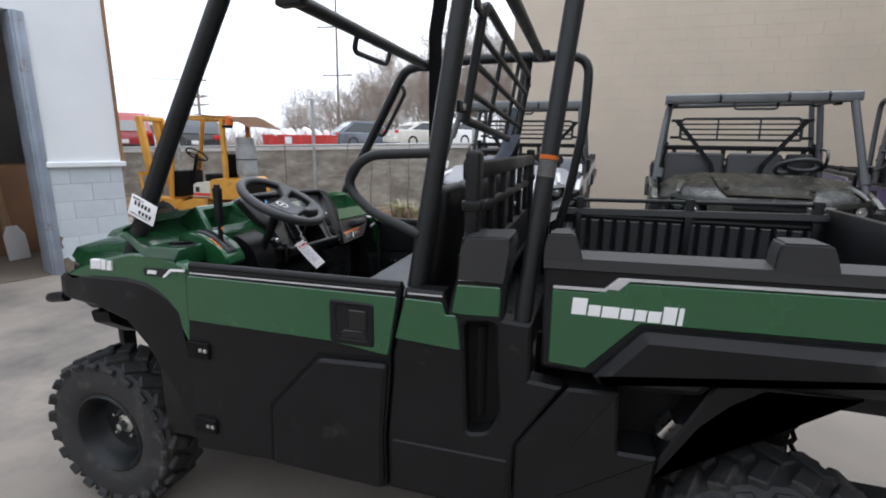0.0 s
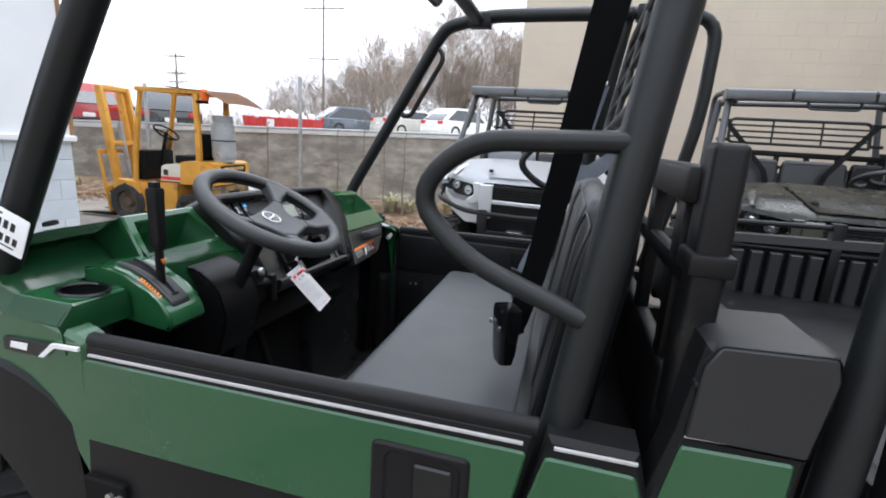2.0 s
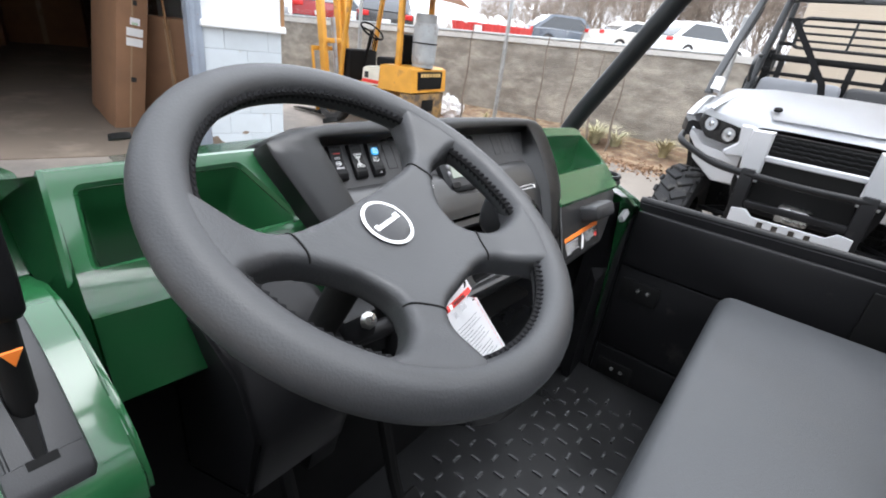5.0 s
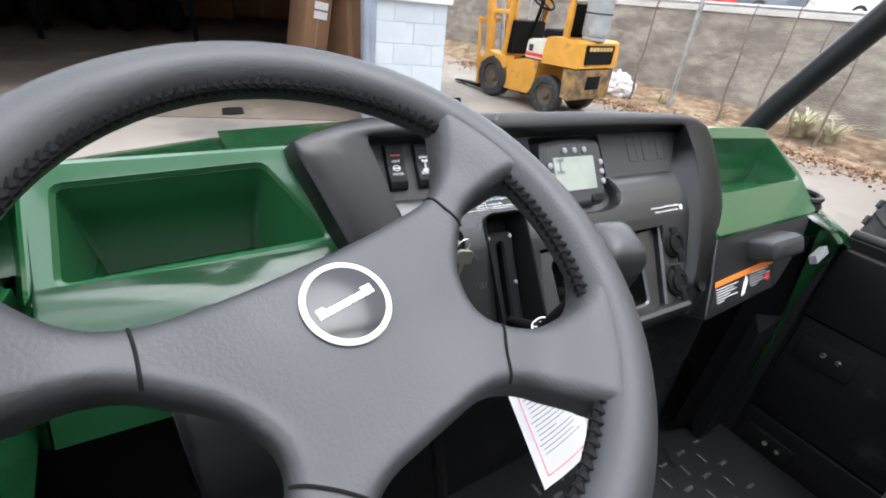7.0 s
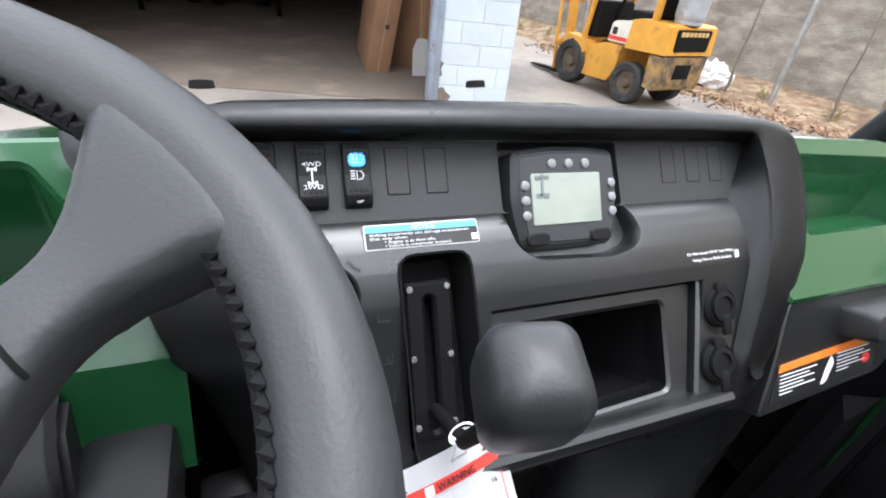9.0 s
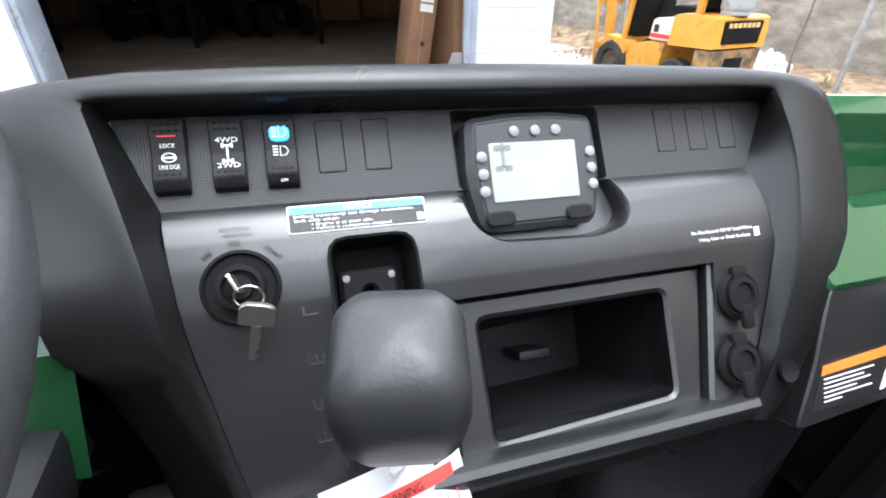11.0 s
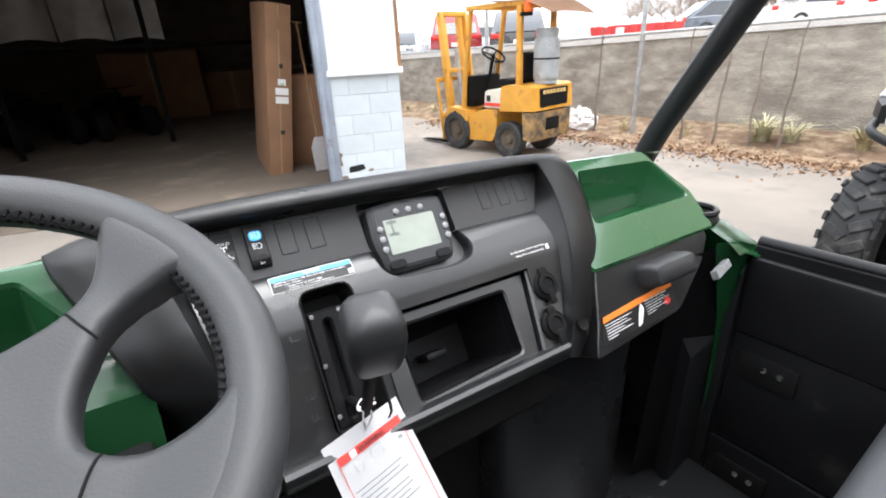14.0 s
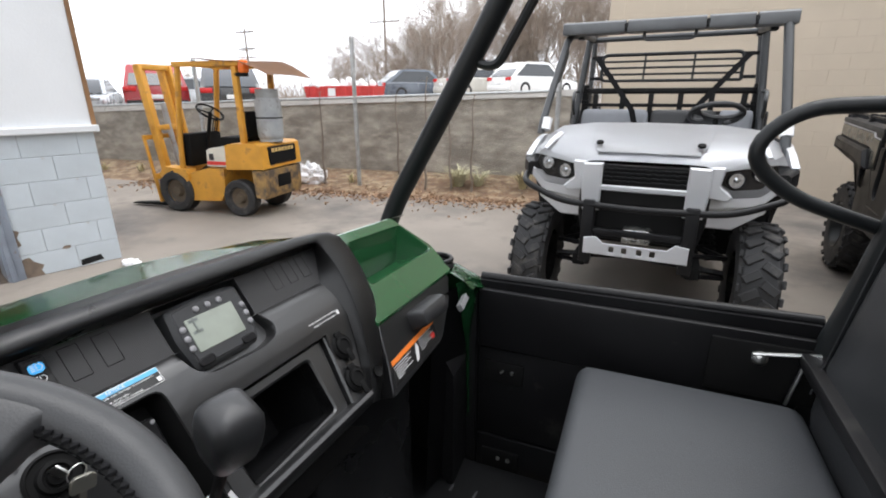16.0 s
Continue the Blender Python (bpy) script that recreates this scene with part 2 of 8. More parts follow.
def tube(bm, pts, r, seg=10, bend=0.0, closed=False, flat=1.0):
    """A tube along the path; r may be one radius or one for each point."""
    pts = fillet(pts, bend) if bend else [Vector(p) for p in pts]
    n = len(pts)
    rs = r if isinstance(r, (list, tuple)) else [r] * n
    side, rings = None, []
    for i, p in enumerate(pts):
        a, b = (pts[(i - 1) % n], pts[(i + 1) % n]) if closed else (pts[max(i - 1, 0)], pts[min(i + 1, n - 1)])
        t = (b - a).normalized()
        if side is None:
            side = t.orthogonal() if abs(t.z) > 0.9 else t.cross(Vector((0, 0, 1)))
        side = (side - t * side.dot(t)).normalized()
        up = t.cross(side)
        rings.append([p + rs[min(i, len(rs) - 1)] * (side * math.cos(k) + up * flat * math.sin(k)) for k in [2 * math.pi * j / seg for j in range(seg)]])
    if closed:
        rings.append(rings[0])
        return loft(bm, rings, cap=False)
    return loft(bm, rings)


def lathe(bm, profile, m=Matrix(), seg=24, ends=True):
    """Turns (radius, height) pairs about the z axis of m; ends closes the first and last ring."""
    rings = [[m @ Vector((r * math.cos(k), r * math.sin(k), h)) for k in [2 * math.pi * j / seg for j in range(seg)]] for r, h in profile]
    return loft(bm, rings, cap=ends)


def offset(loop, d):
    """The closed 2D loop moved inwards by d (its turning sense does not matter)."""
    n = len(loop)
    area = sum(loop[i][0] * loop[(i + 1) % n][1] - loop[(i + 1) % n][0] * loop[i][1] for i in range(n))
    s = 1 if area > 0 else -1
    out = []
    for i in range(n):
        p, a, b = Vector(loop[i]), Vector(loop[i - 1]), Vector(loop[(i + 1) % n])
        u, v = (p - a).normalized(), (b - p).normalized()
        nu, nv = Vector((-u.y, u.x)) * s, Vector((-v.y, v.x)) * s
        k = nu + nv
        f = max(k.length_squared, 0.35)
        out.append(tuple(p + k * (2 * d / f)))
    return out


def rounded(u0, w0, u1, w1, r, n=4):
    cs = [(u1 - r, w1 - r, 0), (u0 + r, w1 - r, 90), (u0 + r, w0 + r, 180), (u1 - r, w0 + r, 270)]
    return [(x + r * math.cos(radians(a + 90 * i / n)), y + r * math.sin(radians(a + 90 * i / n))) for x, y, a in cs for i in range(n + 1)]


def soften(loop, r, n=3):
    """A closed 2D loop with rounded corners."""
    out = []
    m = len(loop)
    for i in range(m):
        b, a, c = Vector(loop[i]), Vector(loop[i - 1]), Vector(loop[(i + 1) % m])
        u, v = a - b, c - b
        d = min(r, u.length * 0.45, v.length * 0.45)
        p, q = b + u.normalized() * d, b + v.normalized() * d
        out += [tuple((1 - s) ** 2 * p + 2 * s * (1 - s) * b + s * s * q) for s in [k / n for k in range(n + 1)]]
    return out


def panel(bm, m, outer, h0, h1, holes=(), chamfer=0.003, hole_depth=None):
    """A plate in the plane of m from height h0 up to h1, with chamfered rim and holes."""
    up = 1 if h1 > h0 else -1
    top, loops = [], []
    for k, loop in enumerate((outer, *holes)):
        inner = offset(loop, chamfer if k == 0 else -chamfer)
        vi = [bm.verts.new(m @ Vector((x, y, h1))) for x, y in inner]
        vo = [bm.verts.new(m @ Vector((x, y, h1 - up * chamfer))) for x, y in loop]
        vb = [bm.verts.new(m @ Vector((x, y, h0))) for x, y in loop]
        n = len(loop)
        for i in range(n):
            j = (i + 1) % n
            bm.faces.new((vi[i], vi[j], vo[j], vo[i]))
            bm.faces.new((vo[i], vo[j], vb[j], vb[i]))
        loops.append(vi)
        top.append(vb)
    for ring in ((loops, top) if not holes else (loops, top)):
        es = []
        for vs in ring:
            es += [bm.edges.get((vs[i], vs[(i + 1) % len(vs)])) for i in range(len(vs))]
        if holes:
            bmesh.ops.triangle_fill(bm, edges=es, use_beauty=True, use_dissolve=False)
        else:
            bm.faces.new(ring[0])
    return bm


def bar(m, u0, w0, u1, w1, h, thick=0.0006):
    """A thin flat print on the plane of m at height h."""
    bm = bmesh.new()
    box(bm, (min(u0, u1), min(w0, w1), h - thick), (max(u0, u1), max(w0, w1), h + thick), m=m)
    return bm


def mirrored(bm, sag=0.0):
    """The mesh moved to the other side; sag lets the upper parts stand a little lower there."""
    for v in bm.verts:
        v.co.y = WIDTH - v.co.y
        v.co.z -= sag * min(1.0, max(0.0, v.co.z - 0.4) / 0.6)
    return bm


def writing(text, size, m, material, parent, name="lettering", width=None):
    """Raised lettering in the built-in font, its lower left corner at the origin of m."""
    cu = bpy.data.curves.new(name, "FONT")
    cu.body, cu.size, cu.extrude, cu.resolution_u = text, size, 0.0003, 2
    tmp = bpy.data.objects.new(name, cu)
    me = bpy.data.meshes.new_from_object(tmp)
    bpy.data.objects.remove(tmp)
    xs = [v.co.x for v in me.vertices]
    k = width / (max(xs) - min(xs)) if width and xs else 1
    me.transform(m @ Matrix.Diagonal((k, 1, 1, 1)))
    me.materials.clear()
    me.materials.append(material)
    ob = new(name, me)
    ob.parent = parent
    return ob


# ---- the yard ----
def flat(name, pts, z, material, label, category):
    bm = bmesh.new()
    bm.faces.new([bm.verts.new((x, y, z)) for x, y in pts])
    return tagged(part(name, bm, material, smooth=0), label, category, kind="structure")


bm = bmesh.new()
bmesh.ops.create_grid(bm, x_segments=60, y_segments=60, size=400)
for v in bm.verts:
    if v.co.length < 30:
        v.co.z = 0
part_ground = part("ground", bm, ground_material(), smooth=0)
tagged(part_ground, "worn grey-brown asphalt yard with cracks and stains", "ground", kind="structure")


def wall_blocks(parent, m, length, z0, z1, bw, bh, material, limit, depth=0.012, joint=0.008, from_far=False):
    """Courses of blocks standing a little proud of the wall's plane; the first ones are single pieces, the rest one mesh."""
    def block(bm, x0, x1, za, zb):
        j = joint / 2
        panel(bm, m, [(x0 + j, za + j), (x1 - j, za + j), (x1 - j, zb - j), (x0 + j, zb - j)], -0.002, depth, chamfer=min(0.005, depth * 0.6))
    rest, made, shapes = bmesh.new(), 0, {}
    cols = int(length / bw) + 2
    rows = int(round((z1 - z0) / bh))
    for r in range(rows):
        for c in range(cols):
            x0 = max(0, c * bw - (bw / 2 if r % 2 else 0))
            x1 = min(length, (c + 1) * bw - (bw / 2 if r % 2 else 0))
            if x1 - x0 < 0.03:
                continue
            za = z0 + r * bh
            if made < limit:
                key = round(x1 - x0, 4)
                pose_here = m @ Matrix.Translation((x0, za, 0))
                if key not in shapes:
                    bm = bmesh.new()
                    j = joint / 2
                    panel(bm, Matrix(), [(j, j), (key - j, j), (key - j, bh - j), (j, bh - j)], -0.002, depth, chamfer=min(0.005, depth * 0.6))
                    shapes[key] = part("block", bm, material, parent, smooth=0)
                    shapes[key].matrix_basis = pose_here
                else:
                    again(shapes[key], pose_here, parent)
                made += 1
            else:
                block(rest, x0, x1, za, za + bh)
    if len(rest.faces):
        tagged(part("blocks", rest, material, parent, smooth=0), kind="stuff")
    else:
        rest.free()


def upright(p, q):
    """A plane through the ground line p to q: along, up, and towards its right-hand side."""
    d = (Vector((*q, 0)) - Vector((*p, 0))).normalized()
    n = d.cross(Vector((0, 0, 1)))
    return Matrix(((d.x, 0, n.x, p[0]), (d.y, 0, n.y, p[1]), (0, 1, 0, 0), (0, 0, 0, 1)))


def slab(name, m, length, z0, z1, thick, material, parent=None, label="", bevel=0.0):
    bm = bmesh.new()
    box(bm, (0, z0, -thick), (length, z1, 0), bevel, m)
    return part(name, bm, material, parent, label, smooth=0)


# beige block building behind the parked vehicles
BEIGE_A, BEIGE_B = (0.22, 8.55), (14.0, 8.75)
mb = upright(BEIGE_A, BEIGE_B)
wall_beige = slab("wall_beige", mb, 13.8, 0, 6.2, 0.3, beige_block, label="beige painted concrete block wall of a building")
tagged(wall_beige, category="wall", kind="structure")
slab("wall_beige_side", upright((0.22, 14.0), (0.22, 8.56)), 5.44, 0, 6.2, 0.3, beige_block)
tagged(bpy.data.objects["wall_beige_side"], "beige painted block side wall running back", "wall", kind="structure")

# unseen wall, added to cut the sky light on faces towards -y
slab("wall_opposite", upright((14.0, -9.0), (-6.0, -9.0)), 20.0, 0, 3.4, 0.3, beige_block)
tagged(bpy.data.objects["wall_opposite"], "plain unseen wall added across the yard to cut side light", "wall", kind="structure")
# unseen wall, added so that the dashboard reflects less bright sky
slab("wall_rear", upright((8.0, 8.4), (8.0, -9.0)), 17.4, 0, 6.2, 0.3, concrete_wall)
tagged(bpy.data.objects["wall_rear"], "plain unseen wall added behind to darken the dashboard's reflections", "wall", kind="structure")
# workshop with painted block corner and wide open door
PL, PR = Vector((-3.84, 2.47)), Vector((-3.62, 3.17))
along = (PR - PL).normalized()
DOOR_W = 4.3
PD = PL - along * DOOR_W
PE = PD - along * 5.0
mp_ = upright(PL, PR)
FACE = (PR - PL).length
wall_corner = slab("wall_corner", mp_, FACE, 0, 1.2, 0.24, mortar, label="white painted concrete block corner with chipped paint")
tagged(wall_corner, category="wall", kind="structure")
ledge = slab("ledge", mp_, FACE + 0.04, 1.185, 1.245, 0.3, white_siding, label="white painted sloping sill above the blocks", bevel=0.01)
ledge.location = mp_.to_3x3() @ Vector((0, 0, 0.055))
tagged(ledge, category="sill", kind="structure")
siding = slab("wall_siding", mp_, FACE, 1.245, 5.0, 0.2, white_siding, label="white metal siding on the workshop corner")
tagged(siding, category="wall", kind="structure")
trim = slab("trim", mp_ @ Matrix.Translation((FACE, 0, 0.012)), 0.035, 1.245, 5.0, 0.2, wood, label="brown corner trim board")
tagged(trim, category="trim", kind="structure")
side = Vector((-along.y, along.x))
PS = PR + side * 9
ms = upright(PR, PS)
wall_side = slab("wall_side", ms, 9.0, 0, 5.0, 0.2, white_siding, label="white side wall of the workshop")
wall_side.location = ms.to_3x3() @ Vector((0.24, 0, -0.01))
tagged(wall_side, category="wall", kind="structure")
ml = upright(PE, PD)
wall_left = slab("wall_left", ml, 5.0, 0, 5.0, 0.24, white_siding, label="white workshop wall beside the door")
tagged(wall_left, category="wall", kind="structure")
# door top is unseen; hung low to keep sky light out of the workshop
lintel = slab("wall_lintel", upright(PD, PL), DOOR_W, 2.75, 5.0, 0.24, white_siding, label="white wall above the wide door, unseen and set low to dim the inside")
tagged(lintel, category="wall", kind="structure")
door_1 = thing("door_1", "wide open workshop doorway with grey steel jambs", "doorway", kind="structure")
md = upright(PD, PL)
for x0 in (-0.02, DOOR_W - 0.1):
    bm = bmesh.new()
    box(bm, (x0, 0, -0.26), (x0 + 0.12, 2.75, 0.03), 0.01, md)
    box(bm, (x0 + 0.02, 0, 0.03), (x0 + 0.06, 2.75, 0.05), 0.005, md)
    part("jamb", bm, jamb_steel, door_1, "grey painted steel jamb with rust")
# inside of the workshop
mi = upright(PE, PR)
depth = 14.0
bm = bmesh.new()
box(bm, (0.1, -0.1, -depth), (9.9, 0.012, -0.0), m=mi)
tagged(part("floor_workshop", bm, garage_floor, smooth=0), "dusty brown concrete workshop floor", "floor", kind="structure")
for nm, lo, hi in (("wall_workshop_back", (0.1, 0.012, -depth - 0.2), (9.9, 3.9, -depth)), ("wall_workshop_far", (9.9, 0.012, -depth), (10.0, 3.9, -0.26)), ("wall_workshop_near", (0.0, 0.012, -depth), (0.1, 3.9, -0.26))):
    bm = bmesh.new()
    box(bm, lo, hi, m=mi)
    tagged(part(nm, bm, dark_wall, smooth=0), "dark unlit workshop wall", "wall", kind="structure")
bm = bmesh.new()
box(bm, (0.0, 3.9, -depth - 0.2), (10.0, 4.1, -0.25), m=mi)
tagged(part("ceiling", bm, dark_wall, smooth=0), "dark workshop ceiling", "ceiling", kind="structure")

# raised retaining wall, fence and upper lot
WA, WB = (-22.0, 5.6), (0.2, 8.35)
mw = upright(WA, WB)
LW = (Vector(WB) - Vector(WA)).length


def wall_top(s):
    return 0.78 + 0.70 * s / LW


bm = bmesh.new()
rings = []
for i in range(41):
    s = LW * i / 40
    h = wall_top(s)
    rings.append([mw @ Vector(p) for p in ((s, -0.1, 0), (s, h, 0.0), (s, h, -0.3), (s, -0.1, -0.3))])
loft(bm, rings)
retaining = tagged(part("wall_retaining", bm, concrete_wall, smooth=20), "weathered grey-brown concrete retaining wall", "wall", kind="structure")
bm = bmesh.new()
loft(bm, [[mw @ Vector(p) for p in ((s, wall_top(s) + 0.002, 0.03), (s, wall_top(s) + 0.1, 0.02), (s, wall_top(s) + 0.1, -0.35), (s, wall_top(s) + 0.002, -0.35))] for s in [LW * i / 40 for i in range(41)]])
tagged(part("wall_cap", bm, concrete_cap, smooth=20), "pale concrete cap along the retaining wall", "coping", kind="structure")
bm = bmesh.new()
rows = []
for q in (0.36, 3, 10, 25, 60, 160):
    row = [mw @ Vector((s, 0, -q)) for s in (-90, -20, 0, LW * 0.5, LW + 10, LW + 90)]
    for p in row:
        p.z = max(0.825 + 0.03 * p.x + 0.03 * min(p.y, 30), -0.3)
    rows.append(row)
loft(bm, rows, closed=False)
tagged(part("upper_lot", bm, ground_material(), smooth=0), "raised asphalt car park behind the retaining wall", "car park", kind="structure")


# ---- utility vehicles: front towards -x, left side at y = 0, front axle at x = 0 ----
def tread_wheel(parent, label, at, r=0.33, w=0.20, flip=1):
    """A knobbly tyre on a black steel rim; at is the middle of the wheel, outside towards -y for flip 1."""
    wheel = part("wheel", lathe(bmesh.new(), [(0.04, -0.02), (0.04, 0.015), (0.02, 0.02), (0.016, 0.045), (0.001, 0.05)], pose(0, 0, 0, 90, 0, 0)), steel, parent, label)
    prof = [(r * 0.50, w * 0.40), (r * 0.56, w * 0.47), (r * 0.72, w * 0.5), (r * 0.88, w * 0.47), (r * 0.94, w * 0.36), (r * 0.95, 0), (r * 0.94, -w * 0.36), (r * 0.88, -w * 0.47), (r * 0.72, -w * 0.5), (r * 0.56, -w * 0.47), (r * 0.50, -w * 0.40)]
    bm = lathe(bmesh.new(), prof, pose(0, 0, 0, 90, 0, 0), 40, ends=False)
    n = 22
    for k in range(n):
        for s in (1, -1):
            a = 360 / n * (k + (0.5 if s < 0 else 0))
            m = pose(0, 0, 0, 0, a, 0) @ Matrix.Translation((0, s * w * 0.2, r * 0.955)) @ pose(0, 0, 0, 0, 0, s * 33)
            box(bm, (-0.025, -w * 0.22, -0.012), (0.025, w * 0.2, 0.013), 0.005, m, 1)
            m = pose(0, 0, 0, 0, a + 5, 0) @ Matrix.Translation((0, s * w * 0.455, r * 0.9)) @ pose(0, 0, 0, s * -32, 0, 0)
            box(bm, (-0.024, -0.016, -0.034), (0.024, 0.005, 0.016), 0.005, m, 1)
    part("tyre", bm, rubber, wheel, "knobbly black rubber tyre", smooth=30)
    rim = [(r * 0.52, -w * 0.44), (r * 0.49, -w * 0.47), (r * 0.46, -w * 0.42), (r * 0.43, -w * 0.2), (r * 0.36, -w * 0.02), (r * 0.2, w * 0.02), (r * 0.12, -w * 0.02), (0.02, -w * 0.02), (0.001, -w * 0.02)]
    part("rim", lathe(bmesh.new(), rim, pose(0, 0, 0, 90, 0, 180) if flip < 0 else pose(0, 0, 0, -90, 0, 0), 36, ends=False), rops_paint, wheel, "black steel rim")
    for k in range(4):
        a = radians(45 + 90 * k)
        bm = lathe(bmesh.new(), [(0.009, 0.0), (0.009, 0.02), (0.006, 0.03), (0.0005, 0.032)], Matrix.Translation((0.058 * math.cos(a), 0.0, 0.058 * math.sin(a))) @ pose(0, 0, 0, 90, 0, 0), 8)
        part("lug_nut", bm, steel, wheel)
    wheel.matrix_basis = Matrix.Translation(at) @ (pose(0, 0, 0, 0, 0, 180) if flip < 0 else Matrix())
    return wheel


def both(name, build, material, parent, label="", smooth=38, sag=0.0):
    """The same part on the left and, mirrored, on the right."""
    a = part(name, build(bmesh.new()), material, parent, label, smooth)
    b = part(name, mirrored(build(bmesh.new()), sag), material, parent, label, smooth)
    return a, b


def side_plate(loop, h0, h1, chamfer=0.006, holes=()):
    return lambda bm: panel(bm, SIDE, loop, h0, h1, holes, chamfer)


def hood_sections(crown=0.0):
    rows = []
    for x, ps in ((-0.45, ((0, 1.035), (.20, 1.035), (.30, 1.03), (.335, 1.018), (.345, .995))), (-0.41, ((0, 1.075), (.25, 1.072), (.36, 1.062), (.43, 1.04), (.445, 1.015))),
                  (-0.25, ((0, 1.125), (.33, 1.12), (.51, 1.105), (.63, 1.07), (.655, 1.04))), (-0.05, ((0, 1.165), (.35, 1.16), (.56, 1.14), (.69, 1.075), (.72, 1.02))),
                  (0.15, ((0, 1.20), (.37, 1.195), (.59, 1.165), (.70, 1.09), (.74, 1.0))), (0.27, ((0, 1.222), (.38, 1.217), (.60, 1.19), (.715, 1.11), (.75, 1.0)))):
        x = x * .72 if x < 0 else x
        half = [(x, WIDTH / 2 - a, z - crown * (a < .62)) for a, z in ps[::-1]]
        rows.append(half + [(x, WIDTH - y, z) for _, y, z in half[-2::-1]])
    return rows


def utility_vehicle(paint, m, label, roof=False, screen_paint=None, bars=None, seat_mat=None, lift=0.0, sag=0.0, screen_top=1.93, cheek_mat=None, crown=0.0):
    """A side-by-side; lift raises the body on larger tyres (the cage keeps its height), sag lowers the far side panels a little."""
    bars = bars or rops_paint
    v = thing("utility_vehicle", label, "utility vehicle", m, "side-by-side utility vehicles in the yard")
    # wheels
    for x, r in ((0.0, .33 + lift * .6), (2.33, .345 + lift * .5)):
        for y, flip in ((.13, 1), (WIDTH - .13, -1)):
            tread_wheel(v, "knobbly black tyre on a black steel rim", (x, y, r - lift), r, 0.20 + lift * .3 + (.03 if x > 1 else 0), flip=flip)
    # frame, axles and springs
    for lo_, hi_ in (((-0.3, 0.42, 0.36), (2.85, 0.50, 0.44)), ((-0.3, WIDTH - .50, 0.36), (2.85, WIDTH - .42, 0.44)), ((0.32, 0.1, 0.36), (1.62, WIDTH - .1, 0.40)), ((2.05, .60, .42), (2.55, WIDTH - .60, .62))):
        part("chassis_rail", box(bmesh.new(), lo_, hi_, 0.012), deep_black, v, "black steel frame")
    for x in (0.0, 2.33):
        for s in (0, 1):
            bm = bmesh.new()
            for z in (0.3, 0.43):
                for dx in (-0.16, 0.16):
                    tube(bm, [(x + dx, 0.5, z + 0.04), (x, 0.27, z)], 0.016, 6)
            tube(bm, [(x, 0.27, 0.33), (x, 0.7, 0.36)], 0.02, 8)
            part("suspension_arm", bm if not s else mirrored(bm), black_plastic, v)
            bm = bmesh.new()
            pts = [(x + 0.10 + 0.042 * math.cos(a), 0.36 + (0.08 * k / 90) + 0.042 * math.sin(a), 0.42 + 0.36 * k / 90) for k, a in [(k, k * 0.62) for k in range(91)]]
            tube(bm, pts, 0.008, 5)
            tube(bm, [(x + 0.10, 0.36, 0.38), (x + 0.10, 0.44, 0.84)], 0.022, 8)
            part("spring", bm if not s else mirrored(bm), deep_black, v)
    # hood and nose
    bm = bmesh.new()
    loft(bm, hood_sections(crown), closed=False)
    bmesh.ops.solidify(bm, geom=bm.faces[:], thickness=0.006)
    hood = part("hood", bm, paint, v, smooth=28)
    bm = bmesh.new()
    rows = [[(x * (.72 if x < 0 else 1), WIDTH / 2 + y, z + .012 - crown) for x, y, z in r] for r in (
        [(-0.42, -.27, 1.070), (-0.43, 0, 1.072), (-0.42, .27, 1.070)], [(-0.28, -.31, 1.114), (-0.28, 0, 1.118), (-0.28, .31, 1.114)],
        [(0.0, -.335, 1.170), (0.0, 0, 1.175), (0.0, .335, 1.170)], [(0.2, -.35, 1.206), (0.2, 0, 1.210), (0.2, .35, 1.206)])]
    loft(bm, rows, closed=False)
    bmesh.ops.solidify(bm, geom=bm.faces[:], thickness=0.012)
    part("hood_lid", bm, paint, hood, "raised lid in the middle of the hood", smooth=28)
    for y in (-.27, .27):
        part("fastener", lathe(bmesh.new(), [(0.022, 0), (0.02, 0.012), (0.001, 0.013)], Matrix.Translation((-0.24, WIDTH / 2 + y, 1.125)) @ pose(0, 0, 0, 0, -20, 0), 12), deep_black, hood)
    # front face: grille, painted posts, lamps
    front = Matrix(((0, 0, -1, -0.325), (-1, 0, 0, WIDTH / 2), (0, 1, 0, 0), (0, 0, 0, 1)))
    nose = part("front_panel", panel(bmesh.new(), front, soften([(-.35, .95), (-.32, 1.005), (.32, 1.005), (.35, .95), (.35, .70), (.32, .56), (-.32, .56), (-.35, .70)], 0.02), -0.1, 0.0, chamfer=0.01), black_plastic, v, "black front panel")
    for z0, z1 in ((0.895, 1.01), (0.785, 0.862), (0.62, 0.75)):
        part("grille", panel(bmesh.new(), front, rounded(-.235, z0, .235, z1, 0.01), 0.001, 0.012, chamfer=0.003), deep_black, nose, "black grille mesh")
    for i in range(4):
        bm = bmesh.new()
        for k in range(9):
            u = -.225 + k * .05
            panel(bm, front, [(u, .912 + i * .024), (u + .025, .918 + i * .024), (u + .05, .912 + i * .024), (u + .05, .922 + i * .024), (u + .025, .928 + i * .024), (u, .922 + i * .024)], .010, .018, chamfer=.001)
        part("grille_bar", bm, black_plastic, nose)
    for s in (-1, 1):
        pts = [(s * .225, 1.022), (s * .335, 1.018), (s * .345, .90), (s * .325, .74), (s * .225, .74)]
        part("grille_post", panel(bmesh.new(), front, pts if s > 0 else pts[::-1], -0.02, 0.03, chamfer=0.008), paint, nose)
    part("grille_bridge", panel(bmesh.new(), front, rounded(-.25, .862, .25, .895, 0.008), 0.0, 0.026, chamfer=0.006), paint, nose)
